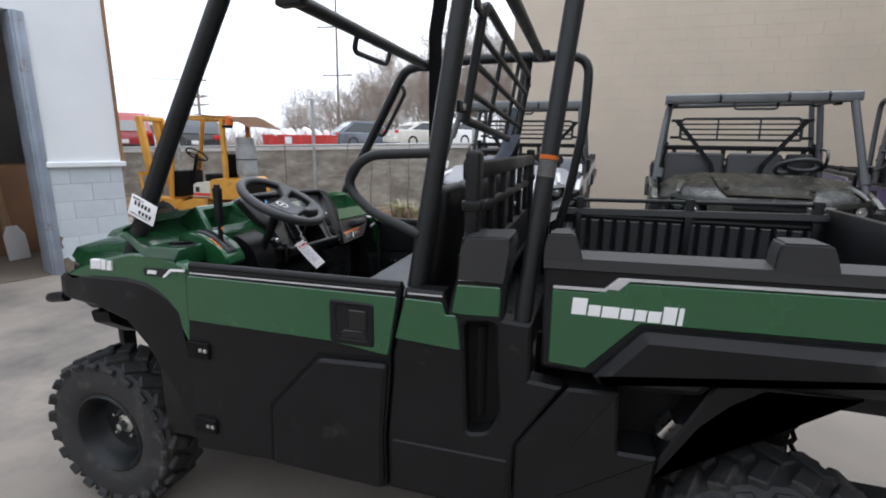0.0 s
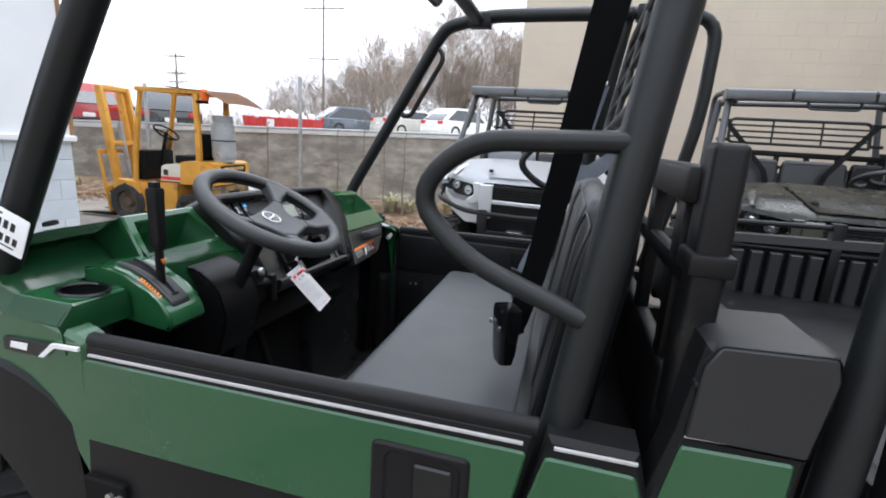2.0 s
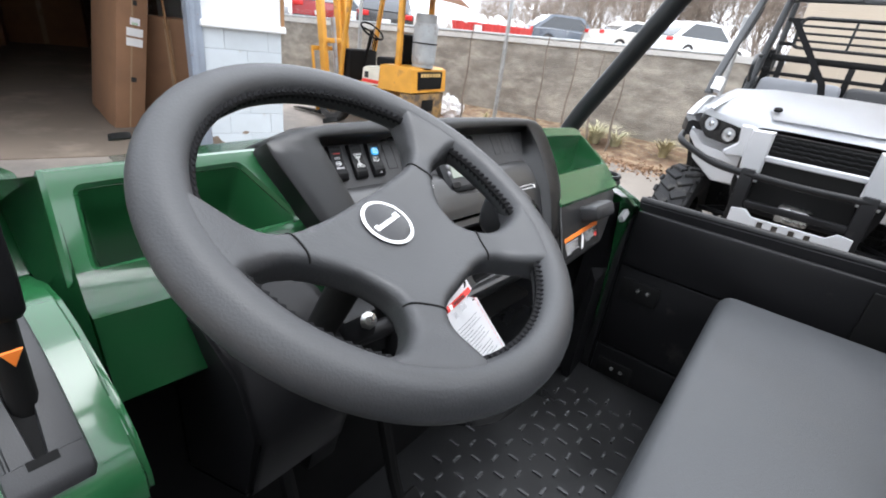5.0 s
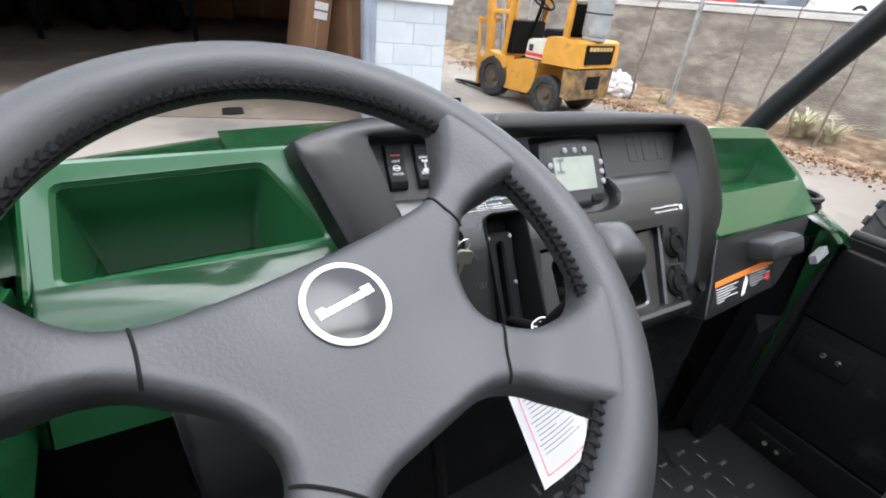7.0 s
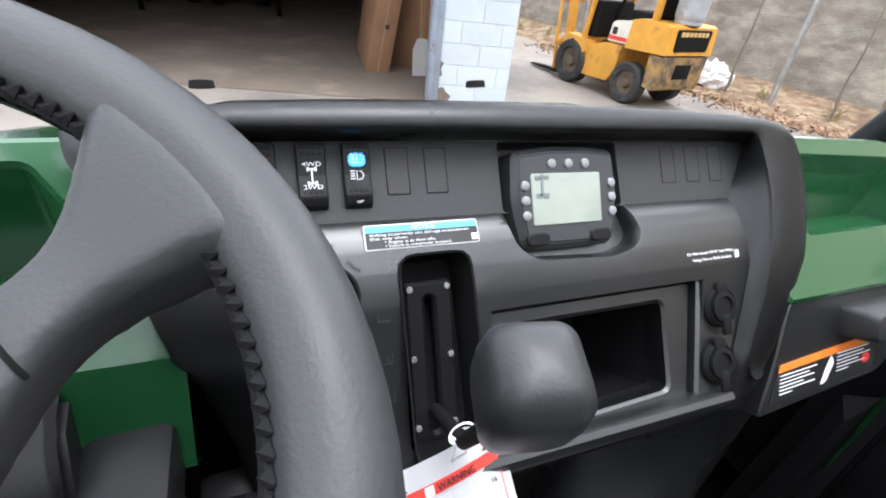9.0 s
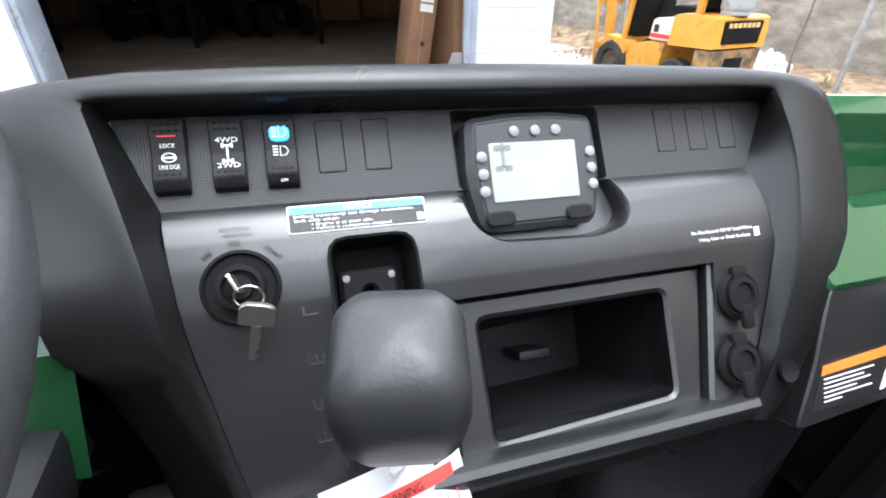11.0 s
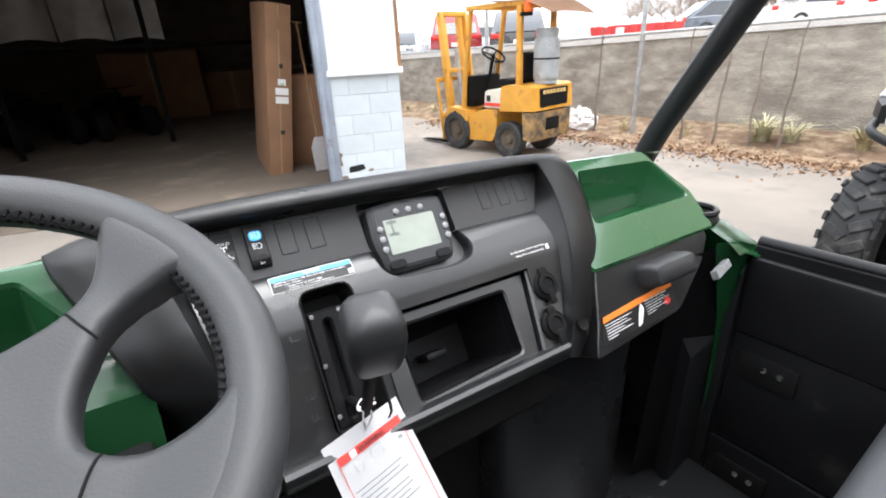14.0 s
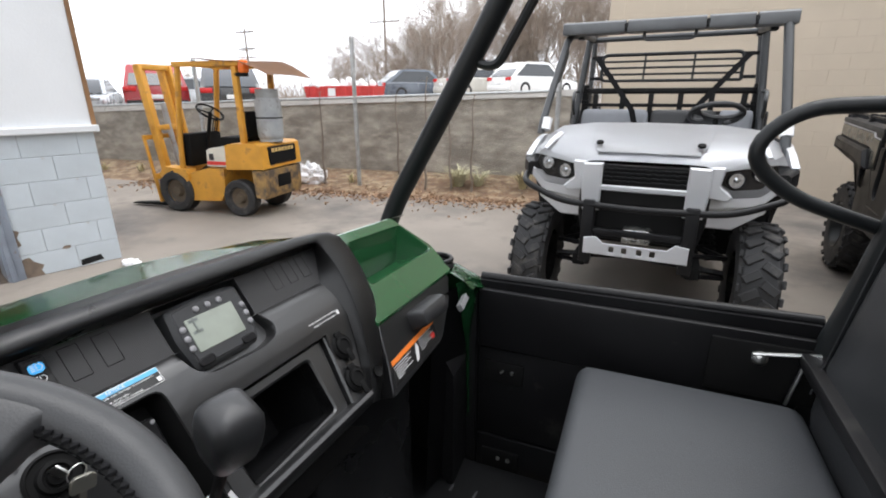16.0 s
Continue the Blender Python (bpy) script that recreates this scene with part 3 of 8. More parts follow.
    for s in (-1, 1):
        u = [(s * .36, 1.01), (s * .50, 1.045), (s * .66, 1.05), (s * .685, .98), (s * .61, .90), (s * .46, .885), (s * .385, .93)]
        fm = front @ pose(0, 0, 0, 0, s * 14, 0)
        pod = part("headlight", panel(bmesh.new(), fm, soften(u if s > 0 else u[::-1], 0.02), -0.08, 0.014, chamfer=0.008), gloss_black, v, "twin round headlights in a glossy black pod")
        for du, dw, r in ((.475, .950, .042), (.595, .99, .042)):
            mm = fm @ Matrix.Translation((s * du, dw, 0.012))
            lamp = part("lamp", lathe(bmesh.new(), [(r * 1.12, 0), (r * 1.12, .012), (r, .016), (r * .96, .006)], mm, 24, ends=False), black_plastic, pod)
            part("reflector", lathe(bmesh.new(), [(r * .97, .006), (r * .8, .001), (r * .45, -.004), (r * .40, .006), (r * .15, .010), (0.001, .011)], mm, 24), lens_clear, lamp)
        stripe = [(s * .335, .93), (s * .43, .855), (s * .60, .868), (s * .705, .955), (s * .715, .90), (s * .62, .80), (s * .335, .775)]
        part("front_cheek", panel(bmesh.new(), Matrix.Translation((0.012, 0, 0)) @ fm, soften(stripe if s > 0 else stripe[::-1], 0.012), -0.09, 0.024, chamfer=0.01), cheek_mat or paint, v, "painted panel below the headlight")
        low = [(s * .32, .79), (s * .67, .81), (s * .66, .76), (s * .50, .655), (s * .32, .665)]
        part("lower_corner", panel(bmesh.new(), Matrix.Translation((0.05, 0, 0)) @ fm, soften(low if s > 0 else low[::-1], 0.012), -0.06, 0.02, chamfer=0.008), cheek_mat or paint, v, "painted lower corner panel")
    bm = bmesh.new()
    tube(bm, [(-0.12, 0.05, .90), (-0.27, 0.07, .87), (-0.43, 0.34, .795), (-0.46, WIDTH / 2, .785), (-0.43, WIDTH - 0.34, .795), (-0.27, WIDTH - 0.07, .87), (-0.12, WIDTH - 0.05, .90)], 0.02, 10, 0.12)
    bump = part("bumper", bm, black_plastic, v, "tubular black front bumper")
    for s in (-1, 1):
        bm = bmesh.new()
        box(bm, (-0.46, WIDTH / 2 + s * .27 - .035, .44), (-0.42, WIDTH / 2 + s * .27 + .035, .82), 0.008)
        part("bumper_post", bm, black_plastic, bump)
    bm = bmesh.new()
    box(bm, (-0.45, WIDTH / 2 - .3, .615), (-0.42, WIDTH / 2 + .3, .655), 0.008)
    part("bumper_bar", bm, black_plastic, bump)
    bm = panel(bmesh.new(), Matrix.Translation((-0.15, 0, 0)) @ front, [(-.28, .60), (-.21, .61), (-.17, .575), (.17, .575), (.21, .61), (.28, .60), (.28, .505), (-.28, .505)], -0.012, 0.0, [rounded(u - .014, .525, u + .014, .56, .004) for u in (-.12, -.05, .03, .10)], 0.002)
    part("winch_plate", bm, silver_paint, bump, "pale metal winch plate with square holes")
    bm = bmesh.new()
    box(bm, (-0.42, WIDTH / 2 - .08, .57), (-0.32, WIDTH / 2 + .08, .66), 0.02)
    part("winch", bm, steel, bump, "bright winch drum")
    for s in (-1, 1):
        bm = bmesh.new()
        tube(bm, [(-0.36, WIDTH / 2 + s * .22, .50), (-0.40, WIDTH / 2 + s * .26, .66)], .018, 8)
        part("skid_bar", bm, black_plastic, bump)
    # wheel arch flares
    def flare(bm):
        secs = ((.512, .004, .40, .86), (.475, .002, .50, .93), (.43, -.002, .62, .975), (.38, -.006, .70, 1.005), (.33, -.008, .78, 1.022), (.25, -.010, .865, 1.028), (.10, -.008, .905, 1.022), (-.05, .006, .91, 1.005), (-.16, .06, .895, .985), (-.25, .14, .87, .955), (-.31, .23, .84, .92))
        secs = secs if cheek_mat else secs[:-2]
        return loft(bm, [[(x, y + .01, lo), (x, y, lo + .01), (x, y + .004, hi - .012), (x + .004, y + .02, hi), (x + .01, y + .17, hi - .005), (x + .01, y + .17, lo)] for x, y, lo, hi in secs])

    both("front_flare", flare, black_plastic, v, "black plastic flare over the front wheel", 30, sag)
    both("front_fender", side_plate(soften([(-.05, 1.01), (.0, 1.03), (.12, 1.075), (.28, 1.115), (.42, 1.118), (.525, 1.09), (.517, .78), (.45, .91), (.38, .965), (.30, .985), (.0, .985)], 0.02), -0.05, -0.006, 0.008), paint, v, sag=sag)
    # tubs behind and beneath
    bm = bmesh.new()
    box(bm, (0.30, 0.06, 0.40), (0.34, WIDTH - 0.06, 1.04), 0.01)
    part("firewall", bm, deep_black, v)
    bm = bmesh.new()
    box(bm, (0.32, 0.06, 0.40), (1.34, WIDTH - 0.06, 0.45), 0.01)
    part("cab_floor", bm, floor_plastic, v, "black plastic floor with raised tread")
    bm = bmesh.new()
    box(bm, (0.90, 0.08, 0.44), (1.62, WIDTH - 0.08, 0.78), 0.03)
    part("seat_base", bm, black_plastic, v)
    # doors
    door_loop = soften([(.532, 1.092), (1.297, 1.102), (1.258, .872), (1.262, .855), (1.242, .62), (1.245, .425), (.83, .425), (.492, .40), (.505, .83)], 0.012)
    green = soften([(.530, 1.062), (1.285, 1.072), (1.255, .885), (1.06, .905), (.52, .902)], 0.01)
    raised = soften([(.835, .432), (.842, .64), (1.026, .848), (1.256, .862), (1.238, .62), (1.24, .432)], 0.02)
    for s in (0, 1):
        f = (lambda b: mirrored(b, sag)) if s else (lambda b: b)
        door = part("door", f(panel(bmesh.new(), SIDE, door_loop, -0.035, 0.0, chamfer=0.008)), black_plastic, v, "half-height side door, shut")
        part("door_paint", f(panel(bmesh.new(), SIDE, green, -0.004, 0.004, chamfer=0.003)), paint, door, "painted upper door panel")
        part("stripe", f(panel(bmesh.new(), SIDE, [(.545, 1.0735), (1.278, 1.0865), (1.278, 1.0825), (.545, 1.0695)], 0.0, 0.0045, chamfer=0.0005)), stripe_grey, door)
        part("door_rib", f(panel(bmesh.new(), SIDE, raised, -0.002, 0.020, chamfer=0.010)), black_plastic, door)
        part("door_groove", f(panel(bmesh.new(), SIDE, [(.818, .432), (.826, .646), (1.018, .862), (1.252, .877), (1.254, .868), (1.022, .852), (.836, .643), (.828, .432)], -.004, .0025, chamfer=.0005)), deep_black, door)
        bm = bmesh.new()
        tube(bm, [(.54, .012, 1.094), (1.295, .012, 1.104)], 0.013, 10)
        part("door_rail", f(bm), black_plastic, door)
        hand = part("door_handle", f(panel(bmesh.new(), SIDE, rounded(1.066, .906, 1.212, 1.043, 0.012), 0.0, 0.009, [rounded(1.09, .925, 1.196, 1.03, 0.015)], 0.004)), black_plastic, door)
        part("handle_recess", f(panel(bmesh.new(), SIDE, rounded(1.07, .91, 1.208, 1.04, 0.01), 0.0, 0.0052, chamfer=0.001)), black_plastic, hand)
        bm = panel(bmesh.new(), SIDE, rounded(1.13, .955, 1.188, 1.018, 0.006), 0.0045, 0.010, chamfer=0.003)
        panel(bm, SIDE, [(1.09, .925), (1.196, .925), (1.180, .955), (1.115, .952)], 0.0045, 0.009, chamfer=0.003)
        part("handle_paddle", f(bm), gloss_black, door)
        for z in (.80, .513):
            h = bmesh.new()
            panel(h, SIDE, rounded(.508, z - .03, .60, z + .03, 0.006), -0.002, 0.012, chamfer=0.004)
            hinge = part("hinge", f(h), deep_black, door)
            for x in (.572, .592):
                part("hinge_bolt", f(lathe(bmesh.new(), [(0.008, 0.012), (0.008, 0.018), (0.001, 0.021)], SIDE @ Matrix.Translation((x, z + .005, 0)), 8)), steel, door)
    # panel behind the doors with the belt slot
    cab_loop = [(1.308, 1.100), (1.422, 1.100), (1.436, 1.05), (1.456, 1.14), (1.470, 1.258), (1.602, 1.266), (1.592, 1.04), (1.668, 1.035), (1.672, .875), (1.76, .868), (1.64, .67), (1.632, .43), (1.252, .43), (1.25, .62), (1.27, .858), (1.268, .875)]
    slot = soften([(1.482, 1.02), (1.572, 1.028), (1.576, .92), (1.592, .75), (1.56, .69), (1.50, .675)], 0.02)
    lower = soften([(1.262, .612), (1.625, .618), (1.622, .45), (1.262, .45)], 0.012)
    g1 = soften([(1.308, 1.072), (1.42, 1.072), (1.432, 1.035), (1.458, 1.04), (1.465, 1.03), (1.475, .935), (1.278, .945)], 0.008)
    g2 = soften([(1.462, 1.128), (1.582, 1.132), (1.582, 1.048), (1.478, 1.042), (1.448, 1.045)], 0.006)
    for s in (0, 1):
        f = (lambda b: mirrored(b, sag)) if s else (lambda b: b)
        cab = part("cab_panel", f(panel(bmesh.new(), SIDE, cab_loop, -0.06, 0.0, [slot], 0.008)), black_plastic, v, "moulded black panel behind the door")
        part("slot_back", f(panel(bmesh.new(), SIDE, rounded(1.46, .66, 1.6, 1.04, 0.01), -0.10, -0.055, chamfer=0.002)), deep_black, cab)
        part("cab_paint", f(panel(bmesh.new(), SIDE, g1, -0.004, 0.005, chamfer=0.003)), paint, cab)
        part("cab_paint", f(panel(bmesh.new(), SIDE, g2, -0.004, 0.005, chamfer=0.003)), paint, cab)
        part("storage_cover", f(panel(bmesh.new(), SIDE, lower, -0.004, 0.006, chamfer=0.005)), black_plastic, cab)
        part("stripe", f(panel(bmesh.new(), SIDE, [(1.318, 1.089), (1.42, 1.091), (1.42, 1.087), (1.318, 1.085)], 0.0, 0.004, chamfer=0.0005)), stripe_grey, cab)
        part("stripe", f(panel(bmesh.new(), SIDE, [(1.464, 1.144), (1.582, 1.148), (1.582, 1.144), (1.464, 1.140)], 0.0, 0.004, chamfer=0.0005)), stripe_grey, cab)
        bm = bmesh.new()
        loft(bm, [[(x, y, z) for x, z in ((1.462, 1.14), (1.468, 1.235), (1.482, 1.262), (1.596, 1.268), (1.604, 1.24), (1.592, 1.14))] for y in (-0.006, -0.001, 0.13, 0.14)])
        bmesh.ops.bevel(bm, geom=bm.edges[:], offset=0.004, segments=1, affect="EDGES")
        part("shoulder_cap", f(bm), grey_plastic, cab)
        box(b2 := bmesh.new(), (1.462, -0.004, 1.205), (1.602, 0.01, 1.213), 0.002)
        part("cap_ridge", f(b2), black_plastic, cab)
        bm = bmesh.new()
        tube(bm, [(1.53, 0.045, 1.0), (1.535, 0.05, .72)], 0.018, 8, flat=0.3)
        part("belt_in_slot", f(bm), deep_black, cab)
        skirt = soften([(1.64, .665), (1.775, .868), (1.903, .876), (1.913, .705), (2.014, .709), (2.008, .648), (1.97, .44), (1.64, .44)], 0.008)
        part("rear_skirt", f(panel(bmesh.new(), SIDE, skirt, -0.12, -0.004, chamfer=0.008)), black_plastic, v, "black panel ahead of the rear wheel")
        arch = soften([(2.010, .648), (2.016, .712), (2.118, .938), (2.235, .956), (2.42, .958), (2.42, .948), (2.225, .936), (2.16, .886), (2.10, .816)], .006)
        part("arch_lip", f(panel(bmesh.new(), SIDE, arch, -.11, -.003, chamfer=.006)), black_plastic, v, "black lip of the rear wheel arch")
        part("notch_back", f(box(bmesh.new(), (1.88, .118, .66), (2.16, .128, .95), .003)), deep_black, v)
        part("notch_bracket", f(box(bmesh.new(), (-.030, .04, -.012), (.030, .10, .012), .003, Matrix.Translation((2.035, 0, .775)) @ pose(0, 0, 0, 0, -58, 0))), steel, v, "bright steel bracket inside the notch")
        bm = bmesh.new()
        box(bm, (0.32, 0.035, 0.41), (1.30, 0.06, 1.06), 0.012)
        part("door_lining", f(bm), black_plastic, v, "black inner door lining") if s == 0 else bm.free()
    # added black sheet: hides the bright ground where the gap lies in shade
    both("inner_liner", lambda b: box(b, (1.66, .30, .46), (2.02, .32, .90), .006), deep_black, v, "black sheet added for the dark gap ahead of the rear wheel")
    # cargo bed
    bed = bmesh.new()
    box(bed, (1.70, 0.045, 0.90), (2.92, WIDTH - 0.045, 0.945), 0.005)
    bedside = soften([(1.692, 1.20), (2.92, 1.232), (2.92, .965), (2.25, .955), (2.12, .955), (2.10, .925), (1.80, .922), (1.70, .925)], 0.01)
    bedpaint = soften([(1.716, 1.142), (1.832, 1.146), (1.862, 1.176), (2.90, 1.208), (2.90, 1.112), (2.44, 1.093), (2.10, 1.081), (1.935, 1.076), (1.812, .936), (1.718, .94)], 0.006)
    flare = soften([(1.828, .918), (1.94, 1.062), (2.10, 1.068), (2.44, 1.080), (2.91, 1.10), (2.91, .985), (2.45, .972), (2.23, .962), (2.114, .957), (2.082, .916), (1.965, .906)], 0.012)
    part("cargo_bed", bed, black_plastic, v, "open cargo bed with a black ribbed liner")
    for s in (0, 1):
        f = (lambda b: (b.transform(Matrix.Translation((0, 0, -.062))), mirrored(b))[1]) if s else (lambda b: b)
        wall = part("bed_side", f(panel(bmesh.new(), SIDE, bedside, -0.055, 0.0, chamfer=0.006)), black_plastic, v)
        part("bed_paint", f(panel(bmesh.new(), SIDE, bedpaint, -0.003, 0.005, chamfer=0.003)), paint, wall, "painted cargo bed side panel")
        part("bed_flare", f(panel(bmesh.new(), SIDE, flare, -0.003, 0.040, chamfer=0.022)), black_plastic, wall, "black flare above the rear wheel")
        part("stripe", f(panel(bmesh.new(), SIDE, [(1.718, 1.153), (1.842, 1.157), (1.872, 1.188), (2.9, 1.22), (2.9, 1.213), (1.873, 1.181), (1.845, 1.150), (1.718, 1.146)], 0.0, 0.006, chamfer=0.0005)), stripe_grey, wall)
        part("stripe_tick", f(panel(bmesh.new(), SIDE, [(1.845, 1.157), (1.875, 1.157), (1.905, 1.188), (1.875, 1.188)], 0.0, 0.0065, chamfer=0.0005)), stripe_grey, wall)
        bm = bmesh.new()
        loft(bm, [[(x, -0.006, 1.198 + (x - 1.69) * .026), (x, -0.004, 1.226 + (x - 1.69) * .026), (x, 0.075, 1.232 + (x - 1.69) * .026), (x, 0.08, 1.20 + (x - 1.69) * .026)] for x in (1.69, 2.0, 2.4, 2.92)])
        part("bed_rail", f(bm), grey_plastic, wall)
        if s:
            part("top_rail", tube(bmesh.new(), [(1.72, WIDTH - .05, 1.216), (2.90, WIDTH - .05, 1.243)], .0105, 8), black_plastic, wall, "thin black rail above the bed side")
            for x in (1.735, 2.285, 2.85):
                part("rail_post", box(bmesh.new(), (x, WIDTH - .075, 1.0), (x + .042, WIDTH - .035, 1.235 + (x - 1.7) * .022), .004), black_plastic, wall)
        for x0, x1 in ((1.69, 1.785), (2.195, 2.322), (2.79, 2.89)) if not s else ():
            bm = bmesh.new()
            z = 1.222 + (x0 - 1.69) * .026
            loft(bm, [[(x0 + a, y, z - .004), (x0 + a + .003, y, z + .045), (x0 + a + .010, y, z + .066), (x1 - a - .026, y, z + .068), (x1 - a - .014, y, z + .045), (x1 - a, y, z - .004)] for y, a in ((-0.006, -0.004), (0.008, 0.002), (0.072, 0.004), (0.082, 0.010))])
            bmesh.ops.bevel(bm, geom=bm.edges[:], offset=0.005, segments=2, affect="EDGES")
            part("bed_bracket", f(bm), grey_plastic, wall, "moulded grey tie-down bracket")
        bm = bmesh.new()
        box(bm, (1.73, 0.06, 1.19), (2.9, 0.075, 1.20), 0.002)
        for k in range(17):
            x = 1.75 + k * .068
            panel(bm, Matrix.Translation((0, 0.06, 0)) @ SIDE @ pose(0, 0, 0, 0, 180, 0) @ Matrix.Diagonal((-1, 1, 1, 1)), [(x, .94), (x + .046, .94), (x + .046, 1.178), (x, 1.178)], -0.004, 0.026, chamfer=0.005)
        part("bed_ribs", f(bm), grey_plastic, wall, "ribbed black liner")
        for x in (1.735, 2.285, 2.85):
            part("bed_stake", f(box(bmesh.new(), (x, 0.062, .98), (x + .035, 0.09, 1.215), 0.004)), black_plastic, wall)
    bm = bmesh.new()
    box(bm, (1.695, 0.06, 0.92), (1.73, WIDTH - 0.06, 1.09), 0.008)
    bfront = part("bed_front", bm, black_plastic, v, "black front wall of the cargo bed")
    rib0 = None
    for k in range(18):
        y = .09 + k * .0765
        if rib0 is None:
            rib0 = part("rib", box(bmesh.new(), (1.728, 0, .94), (1.744, .05, 1.07), 0.004, seg=1), black_plastic, bfront)
            rib0.location.y = y
        else:
            again(rib0, Matrix.Translation((0, y, 0)), bfront)
    bm = bmesh.new()
    box(bm, (2.92, 0.02, 0.93), (2.96, WIDTH - 0.02, 1.225), 0.01)
    part("tailgate", bm, black_plastic, v, "closed black tailgate")
    both("tail_light", lambda b: box(b, (2.955, 0.06, 1.02), (2.99, 0.13, 1.12), 0.006), red_lens, v, "red tail light")
    # roll cage
    cage = bmesh.new()
    tube(cage, [(1.505, .14, 1.967), (1.505, WIDTH - .14, 1.953)], 0.0225, 14)
    cage_ob = part("roll_cage", cage, bars, v, "round black steel roll cage")
    part("rear_hoop", tube(bmesh.new(), [(1.632, .030, .88), (1.645, .035, 1.10), (1.715, .12, 1.86), (1.724, .135, 1.972), (1.45, .155, 1.968)], 0.0245, 14, 0.09), bars, cage_ob)
    part("rear_hoop", tube(bmesh.new(), [(1.632, WIDTH - .10, 1.0), (1.69, WIDTH - .11, 1.25), (1.745, WIDTH - .12, 1.62), (1.748, WIDTH - .12, 1.955), (1.45, WIDTH - .15, 1.957)], 0.0235, 14, 0.10), bars, cage_ob)
    for y in (.15, WIDTH - .145):
        part("cage_clamp", box(bmesh.new(), (1.465, y - .028, 1.93), (1.55, y + .028, 1.985), .006), black_plastic, cage_ob)
    for s in (0, 1):
        f = (lambda b: mirrored(b)) if s else (lambda b: b)
        bm = bmesh.new()
        if s:
            tube(bm, [(.262, WIDTH - 1.545, 1.14), (.298, WIDTH - 1.545, 1.222), (.507, WIDTH - 1.520, 1.562), (.695, WIDTH - 1.49, 1.87), (.74, WIDTH - 1.47, 1.915), (.92, WIDTH - 1.42, 1.945), (1.45, .15, 1.957)], 0.026, 14, 0.08)
        else:
            tube(bm, [(.205, .046, 1.025), (.235, .05, 1.085), (.427, .07, 1.469), (.702, .105, 1.992), (.90, .15, 1.945), (1.45, .155, 1.968)], 0.0285, 14, .06)
        part("front_pillar", f(bm), bars, cage_ob)
        bm = bmesh.new()
        tube(bm, [(1.298, .048, .95), (1.326, .053, 1.097), (1.436, .125, 1.96)], 0.028, 14)
        part("middle_post", f(bm), bars, cage_ob)
        bm = bmesh.new()
        tube(bm, [(1.37, .075, 1.478), (1.155, .075, 1.468), (1.08, .085, 1.385), (1.165, .07, 1.305), (1.335, .05, 1.248)], 0.0145, 12, 0.085)
        part("hip_guard", f(bm), bars, cage_ob, "bent tube guard beside the seat")
    if not roof:
        part("front_crossbar", tube(bmesh.new(), [(.875, .14, 1.93), (.875, WIDTH - .14, 1.93)], 0.024, 12), bars, cage_ob)
    gx_ = -.16 if roof else 0
    bm = bmesh.new()
    tube(bm, [(.865 + gx_, .62, 1.93), (.845 + gx_, .62, 1.86), (.845 + gx_, .95, 1.86), (.865 + gx_, .95, 1.93)], 0.011, 8, 0.04)
    part("grab_handle", bm, bars, cage_ob)
    bm = bmesh.new()
    tube(bm, [(.515, WIDTH - .05, 1.565), (.575, WIDTH - .06, 1.545), (.73, WIDTH - .085, 1.80), (.685, WIDTH - .075, 1.85)], 0.011, 8, 0.05)
    part("grab_handle", bm, bars, cage_ob)
    for s in (0, 1):
        f = (lambda b: mirrored(b)) if s else (lambda b: b)
        bm = bmesh.new()
        box(bm, (.84, .125, 1.90), (.93, .17, 1.955), 0.004)
        part("cage_clamp", f(bm), black_plastic, cage_ob)
    # steel screen behind the heads
    scr = bmesh.new()
    lo, hi, y0, y1 = 1.575, min(screen_top, 1.90), .24, WIDTH - .25
    fall = 0 if roof else .055

    def on_screen(q, y):
        """A point of the leaning screen: q from its foot to its top, y across."""
        return (1.41 + .05 * q, y, lo + (hi - lo) * q - fall * (y - y0) / (y1 - y0))

    tube(scr, [on_screen(0, y0), on_screen(1, y0), on_screen(1, y1), on_screen(0, y1), on_screen(0, y0)], 0.0145, 10, 0.05)
    scr_ob = part("rear_screen", scr, screen_paint or bars, v, "steel bar screen behind the seat")
    for k in range(1, 4):
        part("screen_bar", tube(bmesh.new(), [on_screen(k / 4, y0), on_screen(k / 4, y1)], 0.0105, 8), screen_paint or bars, scr_ob)
    for y in (y0 + .35, y1 - .35):
        part("screen_upright", tube(bmesh.new(), [on_screen(0, y), on_screen(1, y)], 0.009, 8), screen_paint or bars, scr_ob)
    for y in (y0, y1):
        for q in (.1, .92):
            px, py, pz = on_screen(q, y)
            bm = bmesh.new()
            box(bm, (px - .006, py - .10 if y < .7 else py - .01, pz - .016), (px + .006, py + .01 if y < .7 else py + .10, pz + .016), 0.003)
            part("screen_bracket", bm, black_plastic, scr_ob)
            part("bracket_bolt", lathe(bmesh.new(), [(.010, 0), (.010, .006), (.001, .009)], Matrix.Translation((px + .004, py - .06 if y < .7 else py + .06, pz)) @ pose(0, 0, 0, 0, 90, 0), 8), steel, scr_ob)
    # bench seat
    cush = bmesh.new()
    box(cush, (.818, .13, .76), (1.27, WIDTH - .105, .885), 0.035, seg=4)
    part("seat", cush, seat_mat or vinyl, v, "dark vinyl bench cushion")
    lean = Matrix.Translation((1.300, 0, .86)) @ pose(0, 0, 0, 0, 8, 0)
